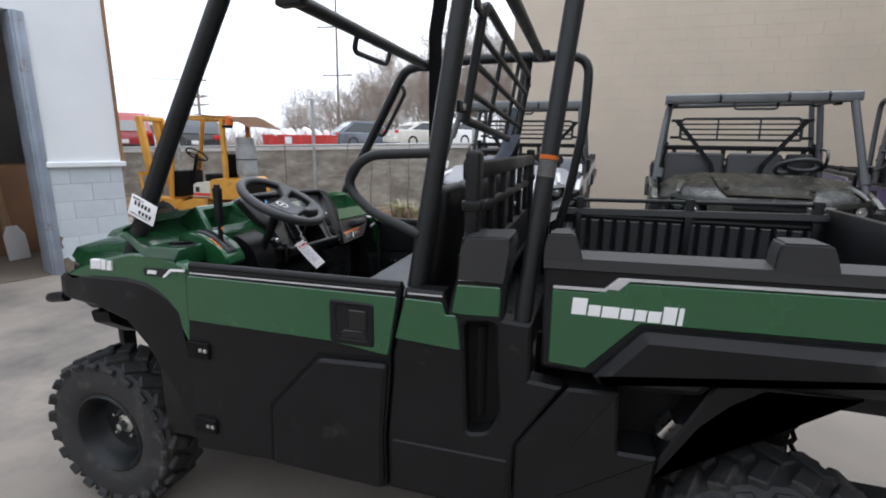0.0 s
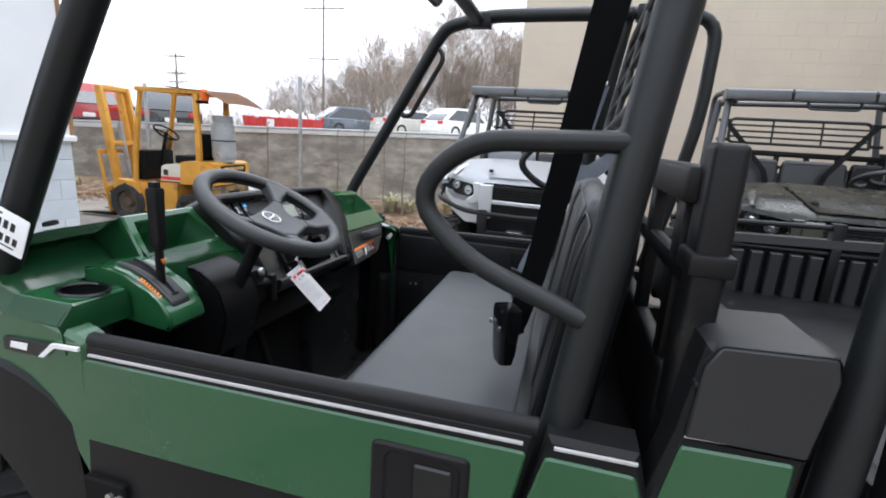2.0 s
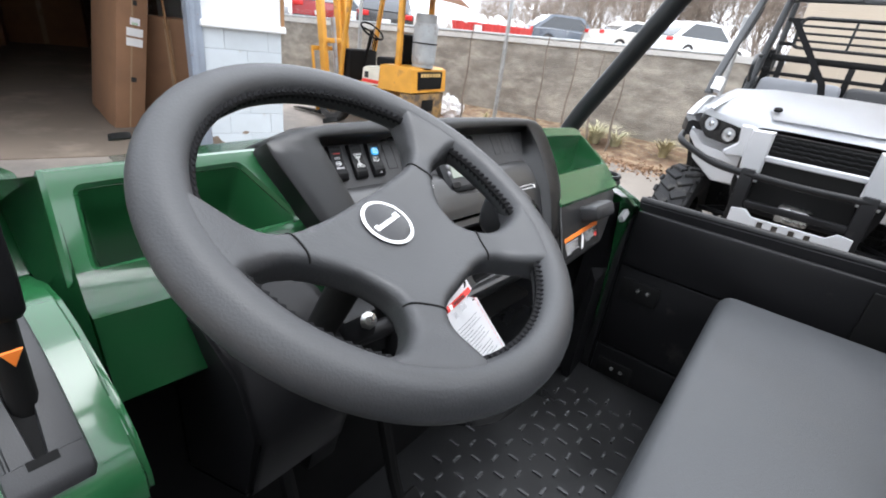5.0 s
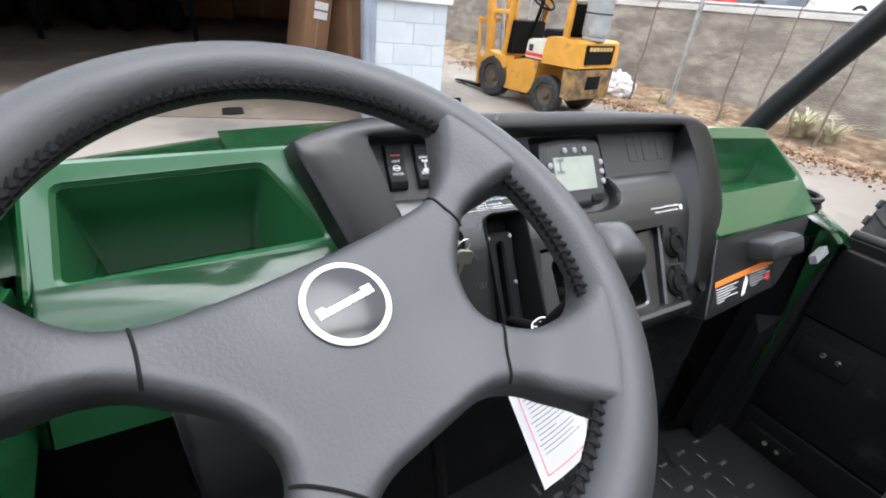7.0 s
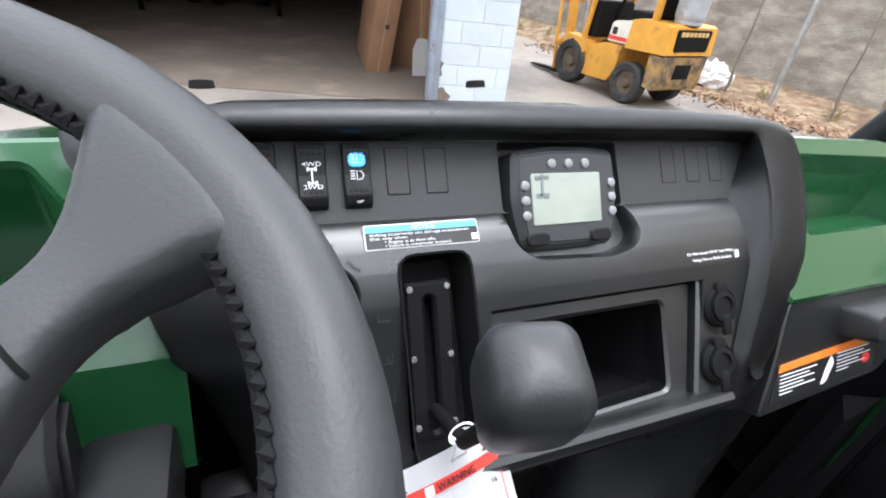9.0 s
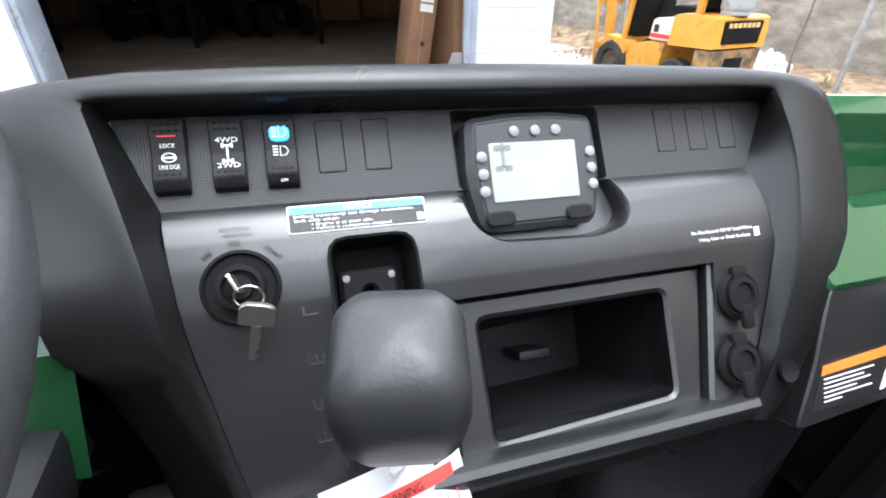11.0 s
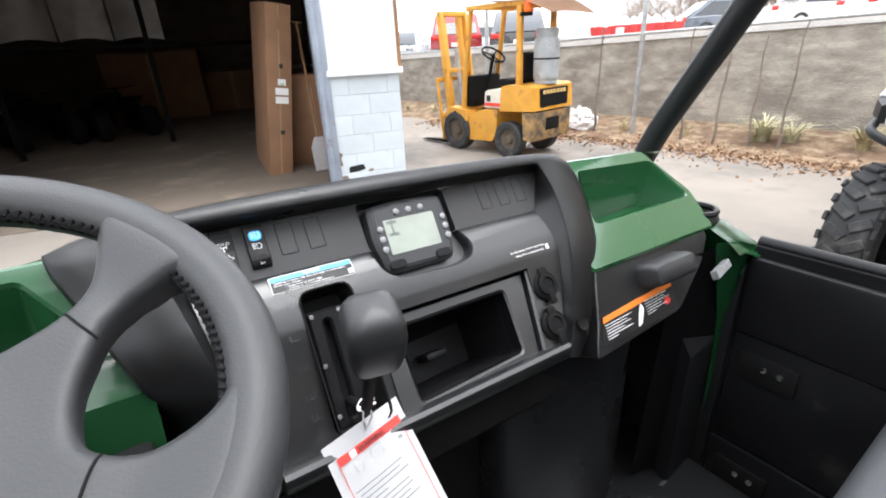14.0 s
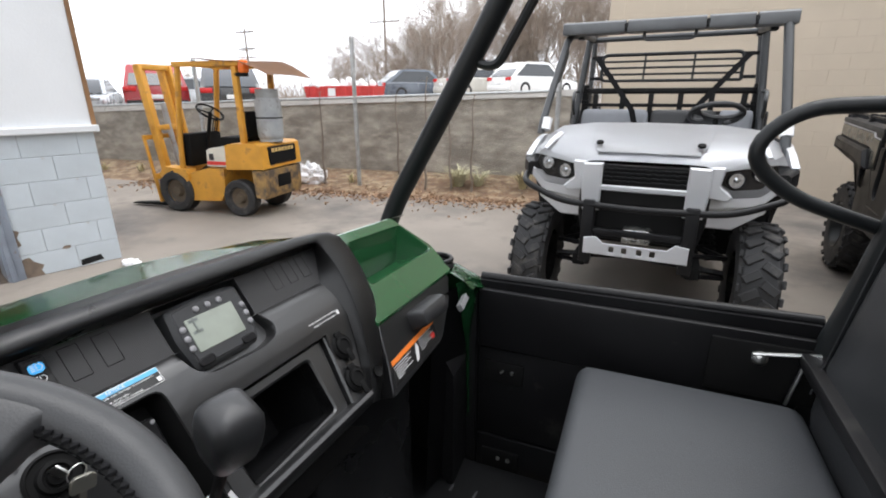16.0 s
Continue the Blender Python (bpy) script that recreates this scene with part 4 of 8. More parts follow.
    for ya, yb in ((.11, .352), (.366, .868), (.884, WIDTH - .12)):
        bm = bmesh.new()
        loft(bm, [[lean @ Vector((x * k, (ya + yb) / 2 + (y - (ya + yb) / 2) * (1 - (1 - k) * .25), z)) for x, y in rounded(-.04, ya, .04, yb, .03, 4)] for z, k in [(h * (.80 if seat_mat else 1), q) for h, q in ((0, .8), (.03, .95), (.12, 1.08), (.30, 1.02), (.46, .95), (.505, .8), (.52, .5), (.525, .2))]])
        grey = seat_mat and ya != .366
        back_ = part("backrest", bm, seat_mat if grey else black_vinyl if ya == .11 else back_vinyl, v, "grey vinyl backrest" if grey else "black vinyl backrest" if ya == .11 else "dark vinyl backrest", smooth=60)
        if seat_mat:
            continue
        bm = bmesh.new()
        tube(bm, [lean @ Vector((-.044, ya + .012, .06)), lean @ Vector((-.044, ya + .012, .45)), lean @ Vector((-.036, ya + .03, .495)), lean @ Vector((-.036, yb - .03, .495)), lean @ Vector((-.044, yb - .012, .45)), lean @ Vector((-.044, yb - .012, .06))], .0025, 5, .02)
        part("piping", bm, seat_mat if grey else back_vinyl, back_)
    bulk = part("bulkhead", box(bmesh.new(), (1.452, .12, .99), (1.482, WIDTH - .12, 1.17), 0.010, seg=3), black_plastic, v, "black open bulkhead frame behind the backrests")
    part("bulkhead_beam", box(bmesh.new(), (1.44, .11, 1.405), (1.495, WIDTH - .12, 1.455), .008), black_plastic, bulk)
    part("bulkhead_beam", box(bmesh.new(), (1.455, .11, 1.295), (1.48, WIDTH - .12, 1.325), .006), black_plastic, bulk)
    for k in range(6):
        y = .16 + k * .235
        part("bulkhead_strut", box(bmesh.new(), (1.455, y, 1.16), (1.478, y + .045, 1.41), .006), black_plastic, bulk)
    for y in (.07, WIDTH - .15):
        part("bulkhead_column", box(bmesh.new(), (1.456, y, 1.10), (1.498, y + .06, 1.485), .010, seg=3), black_plastic, bulk)
        part("column_step", box(bmesh.new(), (1.450, y - .006, 1.32), (1.505, y + .066, 1.35), .006), black_plastic, bulk)
    part("rear_shelf", box(bmesh.new(), (1.25, .07, .955), (1.49, WIDTH - .07, .985), .008), black_plastic, v, "black shelf behind the backrests")
    # steering wheel
    steering_wheel(v)
    if roof:
        head = None
        for ya, yb in ((.05, .27), (.285, .55), (.565, WIDTH - .505), (WIDTH - .49, WIDTH - .05)):
            bm = bmesh.new()
            loft(bm, [[(.640 + a, y, 1.915), (.632 + a, y, 1.935), (.645 + a, y, 1.985), (.665, y, 1.998), (.78, y, 2.0), (.80, y, 1.985), (.79, y, 1.915)] for y, a in ((ya, .006), (ya + .008, 0), (yb - .008, 0), (yb, .006))])
            seg_ = part("header_segment" if head else "roof_header", bm, header_grey, head or v, "" if head else "grey moulded header along the cage's front edge", smooth=40)
            head = head or seg_
        for y in (.277, .557, WIDTH - .497):
            part("header_clip", box(bmesh.new(), (.638, y - .012, 1.92), (.79, y + .012, 1.975), .004), black_plastic, head)
        for s in (-1, 1):
            loop = [(s * .325, 1.028), (s * .40, 1.030), (s * .385, .93), (s * .45, .875), (s * .43, .845), (s * .325, .86)]
            part("front_fascia", panel(bmesh.new(), Matrix.Translation((.006, 0, 0)) @ front, soften(loop if s > 0 else loop[::-1], .012), -.06, .022, chamfer=.008), paint, nose, "painted panel between grille and headlight")
            ridge = [(.02, WIDTH / 2 + s * .56, 1.150), (-.12, WIDTH / 2 + s * .585, 1.118), (-.235, WIDTH / 2 + s * .60, 1.078)]
            part("hood_ridge", tube(bmesh.new(), ridge, [.026, .024, .012], 10, flat=.6), paint, hood)
            part("pillar_clamp", tube(bmesh.new(), [(.275, WIDTH / 2 + s * (WIDTH / 2 - .052), 1.165), (.318, WIDTH / 2 + s * (WIDTH / 2 - .056), 1.255)], .038, 10), white_print if paint is silver_paint else bar_grey, cage_ob, "pillar clamp")
        for s in (0, 1):
            bm = bmesh.new()
            pts = [(1.42, .20, 1.80), (1.35, .33, 1.62), (1.25, .55, 1.30), (1.22, .62, 1.05)]
            for o in (0, .003):
                loft(bm, [[(x + o, y - .022, z - .008), (x + o, y + .022, z + .008)] for x, y, z in pts], closed=False)
            part("seat_belt", mirrored(bm) if s else bm, black_web, v, "diagonal seat belt webbing, blackened for its shadow side", smooth=0)
    if lift:
        for o in v.children_recursive:
            if o.type == "MESH" and (o.name.split(".")[0] in ("roll_cage", "front_pillar", "middle_post", "hip_guard", "front_crossbar", "grab_handle", "cage_clamp", "rear_screen", "screen_bar", "screen_upright", "screen_bracket", "roof_header", "header_segment", "header_clip", "pillar_clamp", "bracket_bolt", "seat_belt")):
                for q in o.data.vertices:
                    q.co.z -= lift * min(1.0, max(0.0, q.co.z - 1.1) / 0.7)
    return v


def steering_wheel(v):
    """Padded ring, four spokes and a hub with a white-rimmed emblem, turned a little to the left."""
    a, b = radians(62.7), radians(2.7)
    n = Vector((math.cos(a) * math.cos(b), math.sin(b), math.sin(a) * math.cos(b)))
    up = (Vector((0, 0, 1)) - n * n.z).normalized()
    right = up.cross(n)
    c = Vector((.6147, .4208, 1.2685))
    M = Matrix(((right.x, up.x, n.x, c.x), (right.y, up.y, n.y, c.y), (right.z, up.z, n.z, c.z), (0, 0, 0, 1))) @ pose(0, 0, 0, 0, 0, 10)
    R, r = .1615, .0172

    def circle(rad, h, count):
        return [M @ Vector((rad * math.cos(t), rad * math.sin(t), h)) for t in [2 * math.pi * k / count for k in range(count)]]

    sw = part("steering_wheel", tube(bmesh.new(), circle(R, 0, 72), r, 18, closed=True), leather, v, "padded dark grey steering wheel with stitched rim", smooth=180)
    # hub and spokes: a thick plate with four rounded openings, eased all over
    d1, n1 = Vector((.98, .20)), Vector((-.20, .98))
    d2, n2 = Vector((.690, -.724)), Vector((.724, .690))

    def ease_in(x, x0, x1):
        k = max(0, min(1, (x - x0) / (x1 - x0)))
        return k * k * (3 - 2 * k)

    def arc(q, t, count=12):
        a0, a1 = math.atan2(q[1], q[0]), math.atan2(t[1], t[0])
        return [(.155 * math.cos(a0 + (a1 - a0) * k / count), .155 * math.sin(a0 + (a1 - a0) * k / count)) for k in range(count + 1)]

    top = [(.100, .029)] + arc((.128, .080), (-.128, .080), 24) + [(-.100, .029)]
    rgt = [(.157, .0), (.148, .0135), (.106, .0145), (.070, -.021), (.0605, -.052), (.080, -.076), (.120, -.082), (.149, -.050)]
    lft = [(-x, y) for x, y in rgt][::-1]
    low = [(.046, -.084)] + arc((.075, -.130), (-.075, -.130), 16) + [(-.046, -.084)]
    disc = [(.160 * math.cos(t), .160 * math.sin(t)) for t in [2 * math.pi * k / 64 for k in range(64)]]
    hub = panel(bmesh.new(), Matrix(), disc, -.0125, .0125, [soften(h, k, 7) for h, k in ((top, .028), (rgt, .018), (lft, .018), (low, .022))], .005)
    bmesh.ops.triangulate(hub, faces=hub.faces[:])
    for _ in range(2):
        bmesh.ops.subdivide_edges(hub, edges=[e for e in hub.edges if e.calc_length() > .006], cuts=2, use_grid_fill=True)
    for q in hub.verts:
        rad = math.hypot(q.co.x, q.co.y)
        crest = -.0150 + .0130 * ease_in(rad, .03, .115) + .0172 * ease_in(rad, .105, .160)
        foot = crest - .026 - .006 * ease_in(rad, .11, .16)
        q.co.z = foot + (crest - foot) * (q.co.z + .0125) / .025
    hub.transform(M)
    hub_ob = part("hub", hub, leather, sw, "smooth padded hub with four spokes", smooth=180)
    blend = hub_ob.modifiers.new("blend", "REMESH")
    blend.mode, blend.voxel_size, blend.use_smooth_shade = "VOXEL", 0.0026, True
    ease = hub_ob.modifiers.new("ease", "SMOOTH")
    ease.factor, ease.iterations = 0.5, 10
    bpy.context.view_layer.update()
    graph = bpy.context.evaluated_depsgraph_get()
    skin = BVHTree.FromObject(hub_ob, graph)
    for d, s in ((d1, n1), (d2, n2), (Vector((-d1.x, d1.y)), Vector((n1.x, -n1.y))), (Vector((-d2.x, d2.y)), Vector((n2.x, -n2.y)))):
        pts = []
        for k in range(-24, 25):
            p0 = d * (.0905 + 5 * (k * .0013) ** 2) + s * k * .0013
            hit = skin.ray_cast(M @ Vector((*p0, .05)), -n, .075)[0]
            if hit:
                pts.append(hit + n * .0002)
        if len(pts) > 4:
            part("spoke_seam", tube(bmesh.new(), pts, .0009, 5), deep_black, hub_ob)
    # laced seam along the inside of the rim
    def inside(t, ang):
        k = R + (r + .0004) * math.cos(radians(ang))
        return M @ Vector((k * math.cos(t), k * math.sin(t), (r + .0004) * math.sin(radians(ang))))

    part("rim_seam", tube(bmesh.new(), [inside(2 * math.pi * k / 90, 170) for k in range(90)], .0026, 6, closed=True), deep_black, sw)
    bm = bmesh.new()
    count = 150
    for k in range(count):
        t = 2 * math.pi * k / count
        tube(bm, [inside(t, 154), inside(t + .012, 164), inside(t + .016, 176), inside(t + .006, 187)], [.0006, .0030, .0030, .0006], 5)
    tagged(part("stitching", bm, black_web, sw), kind="stuff")
    E_ = M @ Matrix.Translation((.0012, -.004, -.0148))
    part("emblem", lathe(bmesh.new(), [(.0240, -.004), (.0240, .0012), (.0228, .0016), (.0005, .0016)], E_, 32), gloss_black, sw)
    part("emblem_ring", tube(bmesh.new(), [E_ @ Vector((.0226 * math.cos(t), .0226 * math.sin(t), .0016)) for t in [2 * math.pi * k / 40 for k in range(40)]], 0.0017, 6, closed=True, flat=.5), white_print, sw)
    for k in range(8):
        wd = (.0046, .0036, .0048, .0036, .0032, .0036, .0038, .0015)[k]
        x0 = -.0172 + sum((.0046, .0036, .0048, .0036, .0032, .0036, .0038, .0015)[:k]) + .0007 * k
        part("emblem_mark", bar(E_, x0, -.0022, x0 + wd, .0034 if k in (0, 6, 7) else .0016, .0018, .0005), white_print, sw)
    part("steering_column", tube(bmesh.new(), [M @ Vector((0, 0, -.03)), M @ Vector((0, -.004, -.26))], [.017, .015], 12), deep_black, v)
    return sw


green_utv = utility_vehicle(green_paint, Matrix(), "green and black two-seat utility vehicle with cargo bed", sag=.07, cheek_mat=black_plastic, crown=.022)
LIFT = .09
WHITE_POSE = Matrix.Translation((1.0, 4.27, LIFT)) @ pose(0, 0, 0, 0, 0, 87) @ Matrix.Translation((-.62, -.765, 0))
white_utv = utility_vehicle(silver_paint, WHITE_POSE, "silver-white utility vehicle with front bumper and winch", roof=True, bars=bar_grey, screen_paint=rops_paint, seat_mat=grey_vinyl, lift=LIFT, screen_top=1.82)
DARK_POSE = Matrix.Translation((2.50, 3.75, LIFT)) @ pose(0, 0, 0, 0, 0, 84) @ Matrix.Translation((-.62, -1.45, 0))
dark_utv = utility_vehicle(olive_paint, DARK_POSE, "olive camouflage utility vehicle with grey cage", roof=True, bars=bar_grey, screen_paint=rops_paint, lift=LIFT, screen_top=1.82)


purple_paint = mat("purple_paint", (0.055, 0.035, 0.16), 0.3, vary=0.05, scale=4, coat=0.5)
PURPLE_POSE = Matrix.Translation((4.62, 4.05, LIFT)) @ pose(0, 0, 0, 0, 0, 84) @ Matrix.Translation((-.62, -1.45, 0))
purple_utv = utility_vehicle(purple_paint, PURPLE_POSE, "purple utility vehicle with grey cage beside the olive one", roof=True, bars=bar_grey, screen_paint=rops_paint, lift=LIFT, screen_top=1.82)


# ---- fittings of the green vehicle ----
TILTED = DASH @ Matrix.Translation((.56, 0, 0)) @ pose(0, 0, 0, 0, 0, -2.57) @ Matrix.Translation((-.56, 0, 0))
gv = green_utv
textured = mat("dimpled_plastic", (0.030, 0.030, 0.031), 0.55, vary=0.05, scale=4)
nt, b = nodes_of(textured)
vo = nt.nodes.new("ShaderNodeTexVoronoi")
vo.inputs["Scale"].default_value, vo.inputs["Randomness"].default_value = 480, 0.0
cn = nt.nodes.new("ShaderNodeTexCoord")
turn = nt.nodes.new("ShaderNodeMapping")
turn.inputs["Rotation"].default_value = (0, radians(35.76), 0)
flatten = nt.nodes.new("ShaderNodeMapping")
flatten.inputs["Scale"].default_value = (0, 1, 1)
nt.links.new(cn.outputs["Object"], turn.inputs["Vector"])
nt.links.new(turn.outputs[0], flatten.inputs["Vector"])
nt.links.new(flatten.outputs[0], vo.inputs["Vector"])
bp = nt.nodes.new("ShaderNodeBump")
bp.inputs["Strength"].default_value, bp.inputs["Distance"].default_value = 0.45, 0.0007
nt.links.new(vo.outputs["Distance"], bp.inputs["Height"])
nt.links.new(bp.outputs[0], b.inputs["Normal"])
satin = mat("satin_dash_plastic", (0.0130, 0.0132, 0.0138), 0.34, vary=0.06, scale=5, fine=0.12, fine_scale=1100, spec=0.9)
lcd = mat("lcd_glass", (0.30, 0.33, 0.285), 0.2, vary=0.10, scale=25)
lit_blue = bpy.data.materials.new("lit_blue")
_, b = nodes_of(lit_blue)
b.inputs["Base Color"].default_value, b.inputs["Emission Color"].default_value, b.inputs["Emission Strength"].default_value = (0.05, 0.3, 0.6, 1), (0.05, 0.35, 0.75, 1), 0.5


def sheet(bm, rows, thick=0.006):
    loft(bm, rows, closed=False)
    if thick:
        bmesh.ops.solidify(bm, geom=bm.faces[:], thickness=thick)
    return bm


def at(u, w, n=0.0):
    return TILTED @ Vector((u, w, n))


# dashboard shell: one rounded frame of brow and wings, recessed strip and curved face
# each station: inner edge, outer edge, foot of the inner slope (u, w, n), height of the crest
STATIONS = (
    ((.604, -.222), (.556, -.240), (.609, -.218, -.006), -.003), ((.591, -.155), (.540, -.165), (.594, -.155, .004), .007), ((.5775, -.105), (.524, -.112), (.582, -.105, .010), .020),
    ((.5705, -.083), (.513, -.085), (.578, -.083, .0135), .0325), ((.562, -.040), (.497, -.040), (.572, -.040, .0135), .033), ((.553, .0), (.481, .005), (.567, -.001, .0), .033),
    ((.543, .040), (.466, .045), (.549, .040, .0), .033), ((.5385, .057), (.4635, .060), (.541, .0605, .0), .033), ((.5405, .0622), (.478, .0705), (.543, .0620, .0), .033),
    ((.548, .0632), (.508, .0785), (.550, .0622, .0), .033), ((.563, .0634), (.560, .0860), (.563, .0624, .0), .033), ((.633, .0638), (.633, .0897), (.633, .0628, .0), .033),
    ((.70, .064), (.70, .0915), (.70, .063, .0), .033), ((.77, .064), (.77, .092), (.77, .063, .0), .033), ((.842, .064), (.842, .092), (.842, .063, .0), .033), ((.914, .064), (.914, .091), (.914, .063, .0), .033),
    ((.98, .0638), (.985, .0895), (.98, .0628, .0), .033), ((1.035, .0636), (1.045, .0875), (1.04, .0626, .0), .033), ((1.066, .0632), (1.097, .0835), (1.082, .0622, .0), .033),
    ((1.076, .0610), (1.131, .0750), (1.096, .0610, .0), .033), ((1.081, .050), (1.151, .060), (1.091, .050, .0), .033), ((1.0865, .022), (1.160, .030), (1.075, .022, .0), .033), ((1.0872, .0), (1.160, .004), (1.0625, -.001, .0), .033),
    ((1.0862, -.017), (1.1586, -.0175), (1.0605, -.017, .0075), .033), ((1.082, -.045), (1.153, -.050), (1.065, -.045, .0145), .033), ((1.0745, -.0755), (1.146, -.075), (1.066, -.0755, .0148), .033),
    ((1.066, -.112), (1.128, -.112), (1.0575, -.112, .0095), .0285), ((1.047, -.170), (1.101, -.170), (1.040, -.168, .003), .018), ((1.027, -.207), (1.075, -.208), (1.021, -.205, -.002), .010), ((1.008, -.226), (1.045, -.236), (1.004, -.224, -.006), .004))
rows = []
for i_, (I, O, B, crest) in enumerate(STATIONS):
    I, O = Vector(I), Vector(O)
    fall = (.045, .036, .020)[i_] if i_ < 3 else 0
    d = (O - I).normalized()
    brow = 8 <= i_ <= 18
    back = (O.x + d.x * .022, O.y + d.y * .022, crest - .075) if brow else (O.x + d.x * .008, O.y, crest - .12)
    near_ = I.lerp(O, .08)
    pts = [B, (I.x - d.x * .001, I.y - d.y * .001, max(crest - .005, B[2] + .001)), (I.x, I.y, crest - .0012), (near_.x, near_.y, crest)]
    for q, h in ((.35, .0), (.70, -.0004), (.93, -.0010), (.98, -.0025), (1.0, -.008)) if i_ < 8 else ((.35, .0005), (.62, -.0015), (.80, -.0055), (.92, -.011), (1.0, -.019)) if brow else ((.35, .0003), (.62, -.0008), (.80, -.003), (.92, -.007), (1.0, -.016)):
        p_ = I.lerp(O, q)
        pts.append((p_.x, p_.y, crest + h - fall * q))
    pts += [(O.x + d.x * .004, O.y + d.y * .004, crest - .034 - fall), back]
    rows.append([at(*p_) for p_ in pts])
shell = part("dashboard", sheet(bmesh.new(), rows, 0.003), satin, gv, "moulded dark grey dashboard", smooth=50)
def dense(loop, step):
    """The same loop with points no further apart than step."""
    out_ = []
    for p, q in zip(loop, loop[1:] + loop[:1]):
        n_ = max(1, math.ceil(math.dist(p, q) / step))
        out_ += [(p[0] + (q[0] - p[0]) * k / n_, p[1] + (q[1] - p[1]) * k / n_) for k in range(n_)]
    return out_


MON = soften([(.776, .063), (.913, .063), (.9105, .005), (.9215, -.030), (.913, -.045), (.885, -.052), (.80, -.048), (.780, -.034), (.773, .0)], 0.012)
MON = dense(MON, .004)
strip_loop = [(.541, .0628), (1.100, .0628), (1.063, -.003), (.5665, -.003)]
part("switch_strip", panel(bmesh.new(), TILTED, strip_loop, -.006, .0005, [rounded(.7765, -.0025, .9105, .0615, .004)], .0004), textured, shell, "dimpled black switch strip", smooth=0)
# curved face below the strip, with openings for the display, the shifter and the cubby
prof = ((-.001, -.0005), (-.006, .004), (-.014, .0085), (-.026, .012), (-.045, .0145), (-.070, .015), (-.086, .0128), (-.11, .009), (-.16, .003), (-.205, -.003), (-.225, -.006))


def face_n(w):
    for (wa, na), (wb, nb) in zip(prof, prof[1:]):
        if wb <= w <= wa:
            return na + (nb - na) * (w - wa) / (wb - wa)
    return prof[-1][1]


def along_edge(w, pairs):
    for (wa, ua), (wb, ub) in zip(pairs, pairs[1:]):
        if wb <= w <= wa:
            return ua + (ub - ua) * (w - wa) / (wb - wa)
    return pairs[-1][1]


LEFT_EDGE = ((0, .567), (-.040, .572), (-.083, .578), (-.105, .582), (-.155, .594), (-.218, .609), (-.23, .611))
RIGHT_EDGE = ((0, 1.0625), (-.017, 1.0605), (-.045, 1.065), (-.0755, 1.066), (-.112, 1.0575), (-.168, 1.040), (-.205, 1.021), (-.23, 1.0))
slotl = soften([(.672, -.0335), (.731, -.0335), (.7325, -.06), (.733, -.196), (.671, -.196)], .012)
scoop = [p for p in MON[::-1] if p[1] < -.0012]
scoop = sorted(scoop, key=lambda p: math.atan2(p[1] - .02, p[0] - .845))
outline = [(.567, -.001), (scoop[0][0], -.001)] + scoop + [(scoop[-1][0], -.001), (1.0622, -.001)] + [(u, w) for w, u in RIGHT_EDGE if -.215 < w < -.001]
outline += [(1.012, -.215), (.996, -.215), (.996, -.0865), (.749, -.0865), (.749, -.215), (.608, -.215)] + [(u, w) for w, u in LEFT_EDGE[::-1] if -.215 < w < -.001]
face = panel(bmesh.new(), Matrix(), outline, -.004, 0, [slotl], .0006)
for w, _ in prof[1:-1]:
    for dw in (0, -.0035):
        bmesh.ops.bisect_plane(face, geom=face.verts[:] + face.edges[:] + face.faces[:], plane_co=(0, w + dw, 0), plane_no=(0, 1, 0), dist=1e-6)
for q in face.verts:
    q.co = at(q.co.x, q.co.y, face_n(q.co.y) + q.co.z)
part("dash_face", face, satin, shell, "smooth dark grey dashboard face", smooth=40)
# cubby with its frame, sill and catch
frame_loop = [(.7495, -.087), (.9955, -.087), (.974, -.2125), (.7485, -.2125)]
CUB = soften([(.7785, -.1055), (.9515, -.1055), (.948, -.194), (.781, -.200)], .007)
part("cubby_frame", panel(bmesh.new(), TILTED @ Matrix.Translation((0, 0, -.01)), frame_loop, -.02, .008, [CUB], .004), satin, shell)
bm = bmesh.new()
c0 = CUB
loft(bm, [[at(u, w, q) for u, w in (c0 if q > -.09 else offset(c0, .004))] for q in (-.004, -.05, -.15)], cap=False)
bm.faces.new([bm.verts.new(at(u, w, -.15)) for u, w in offset(c0, .004)])
part("cubby", bm, black_plastic, shell, "open black storage cubby")
bm = bmesh.new()
box(bm, (.852, -.165, -.149), (.888, -.154, -.105), .004, TILTED)
part("catch", bm, grey_plastic, shell, "small grey catch inside the cubby")
part("socket_panel", panel(bmesh.new(), TILTED, [(.997, -.087), (1.060, -.087), (1.0575, -.110), (1.022, -.2055), (1.012, -.2125), (.975, -.2125)], -.01, .006, chamfer=.003), satin, shell)
for u, w in ((1.0195, -.1176), (1.0082, -.1753)):
    sk = part("power_socket", lathe(bmesh.new(), [(.0225, 0), (.0225, .006), (.019, .010), (.0165, .008), (.016, .012), (.011, .013), (.010, .010), (.0005, .0105)], TILTED @ Matrix.Translation((u, w, .004)), 24), deep_black, shell, "capped black power socket")
    bm = bmesh.new()
    box(bm, (u - .006, w - .03, .012), (u + .006, w - .008, .018), .003, TILTED)
    box(bm, (u - .008, w + .012, .008), (u + .008, w + .026, .016), .003, TILTED)
    part("socket_tab", bm, deep_black, sk)
part("screw_cap", lathe(bmesh.new(), [(.010, 0), (.010, .003), (.006, .001), (.0005, .001)], TILTED @ Matrix.Translation((1.053, -.190, .0155)), 16), deep_black, shell)
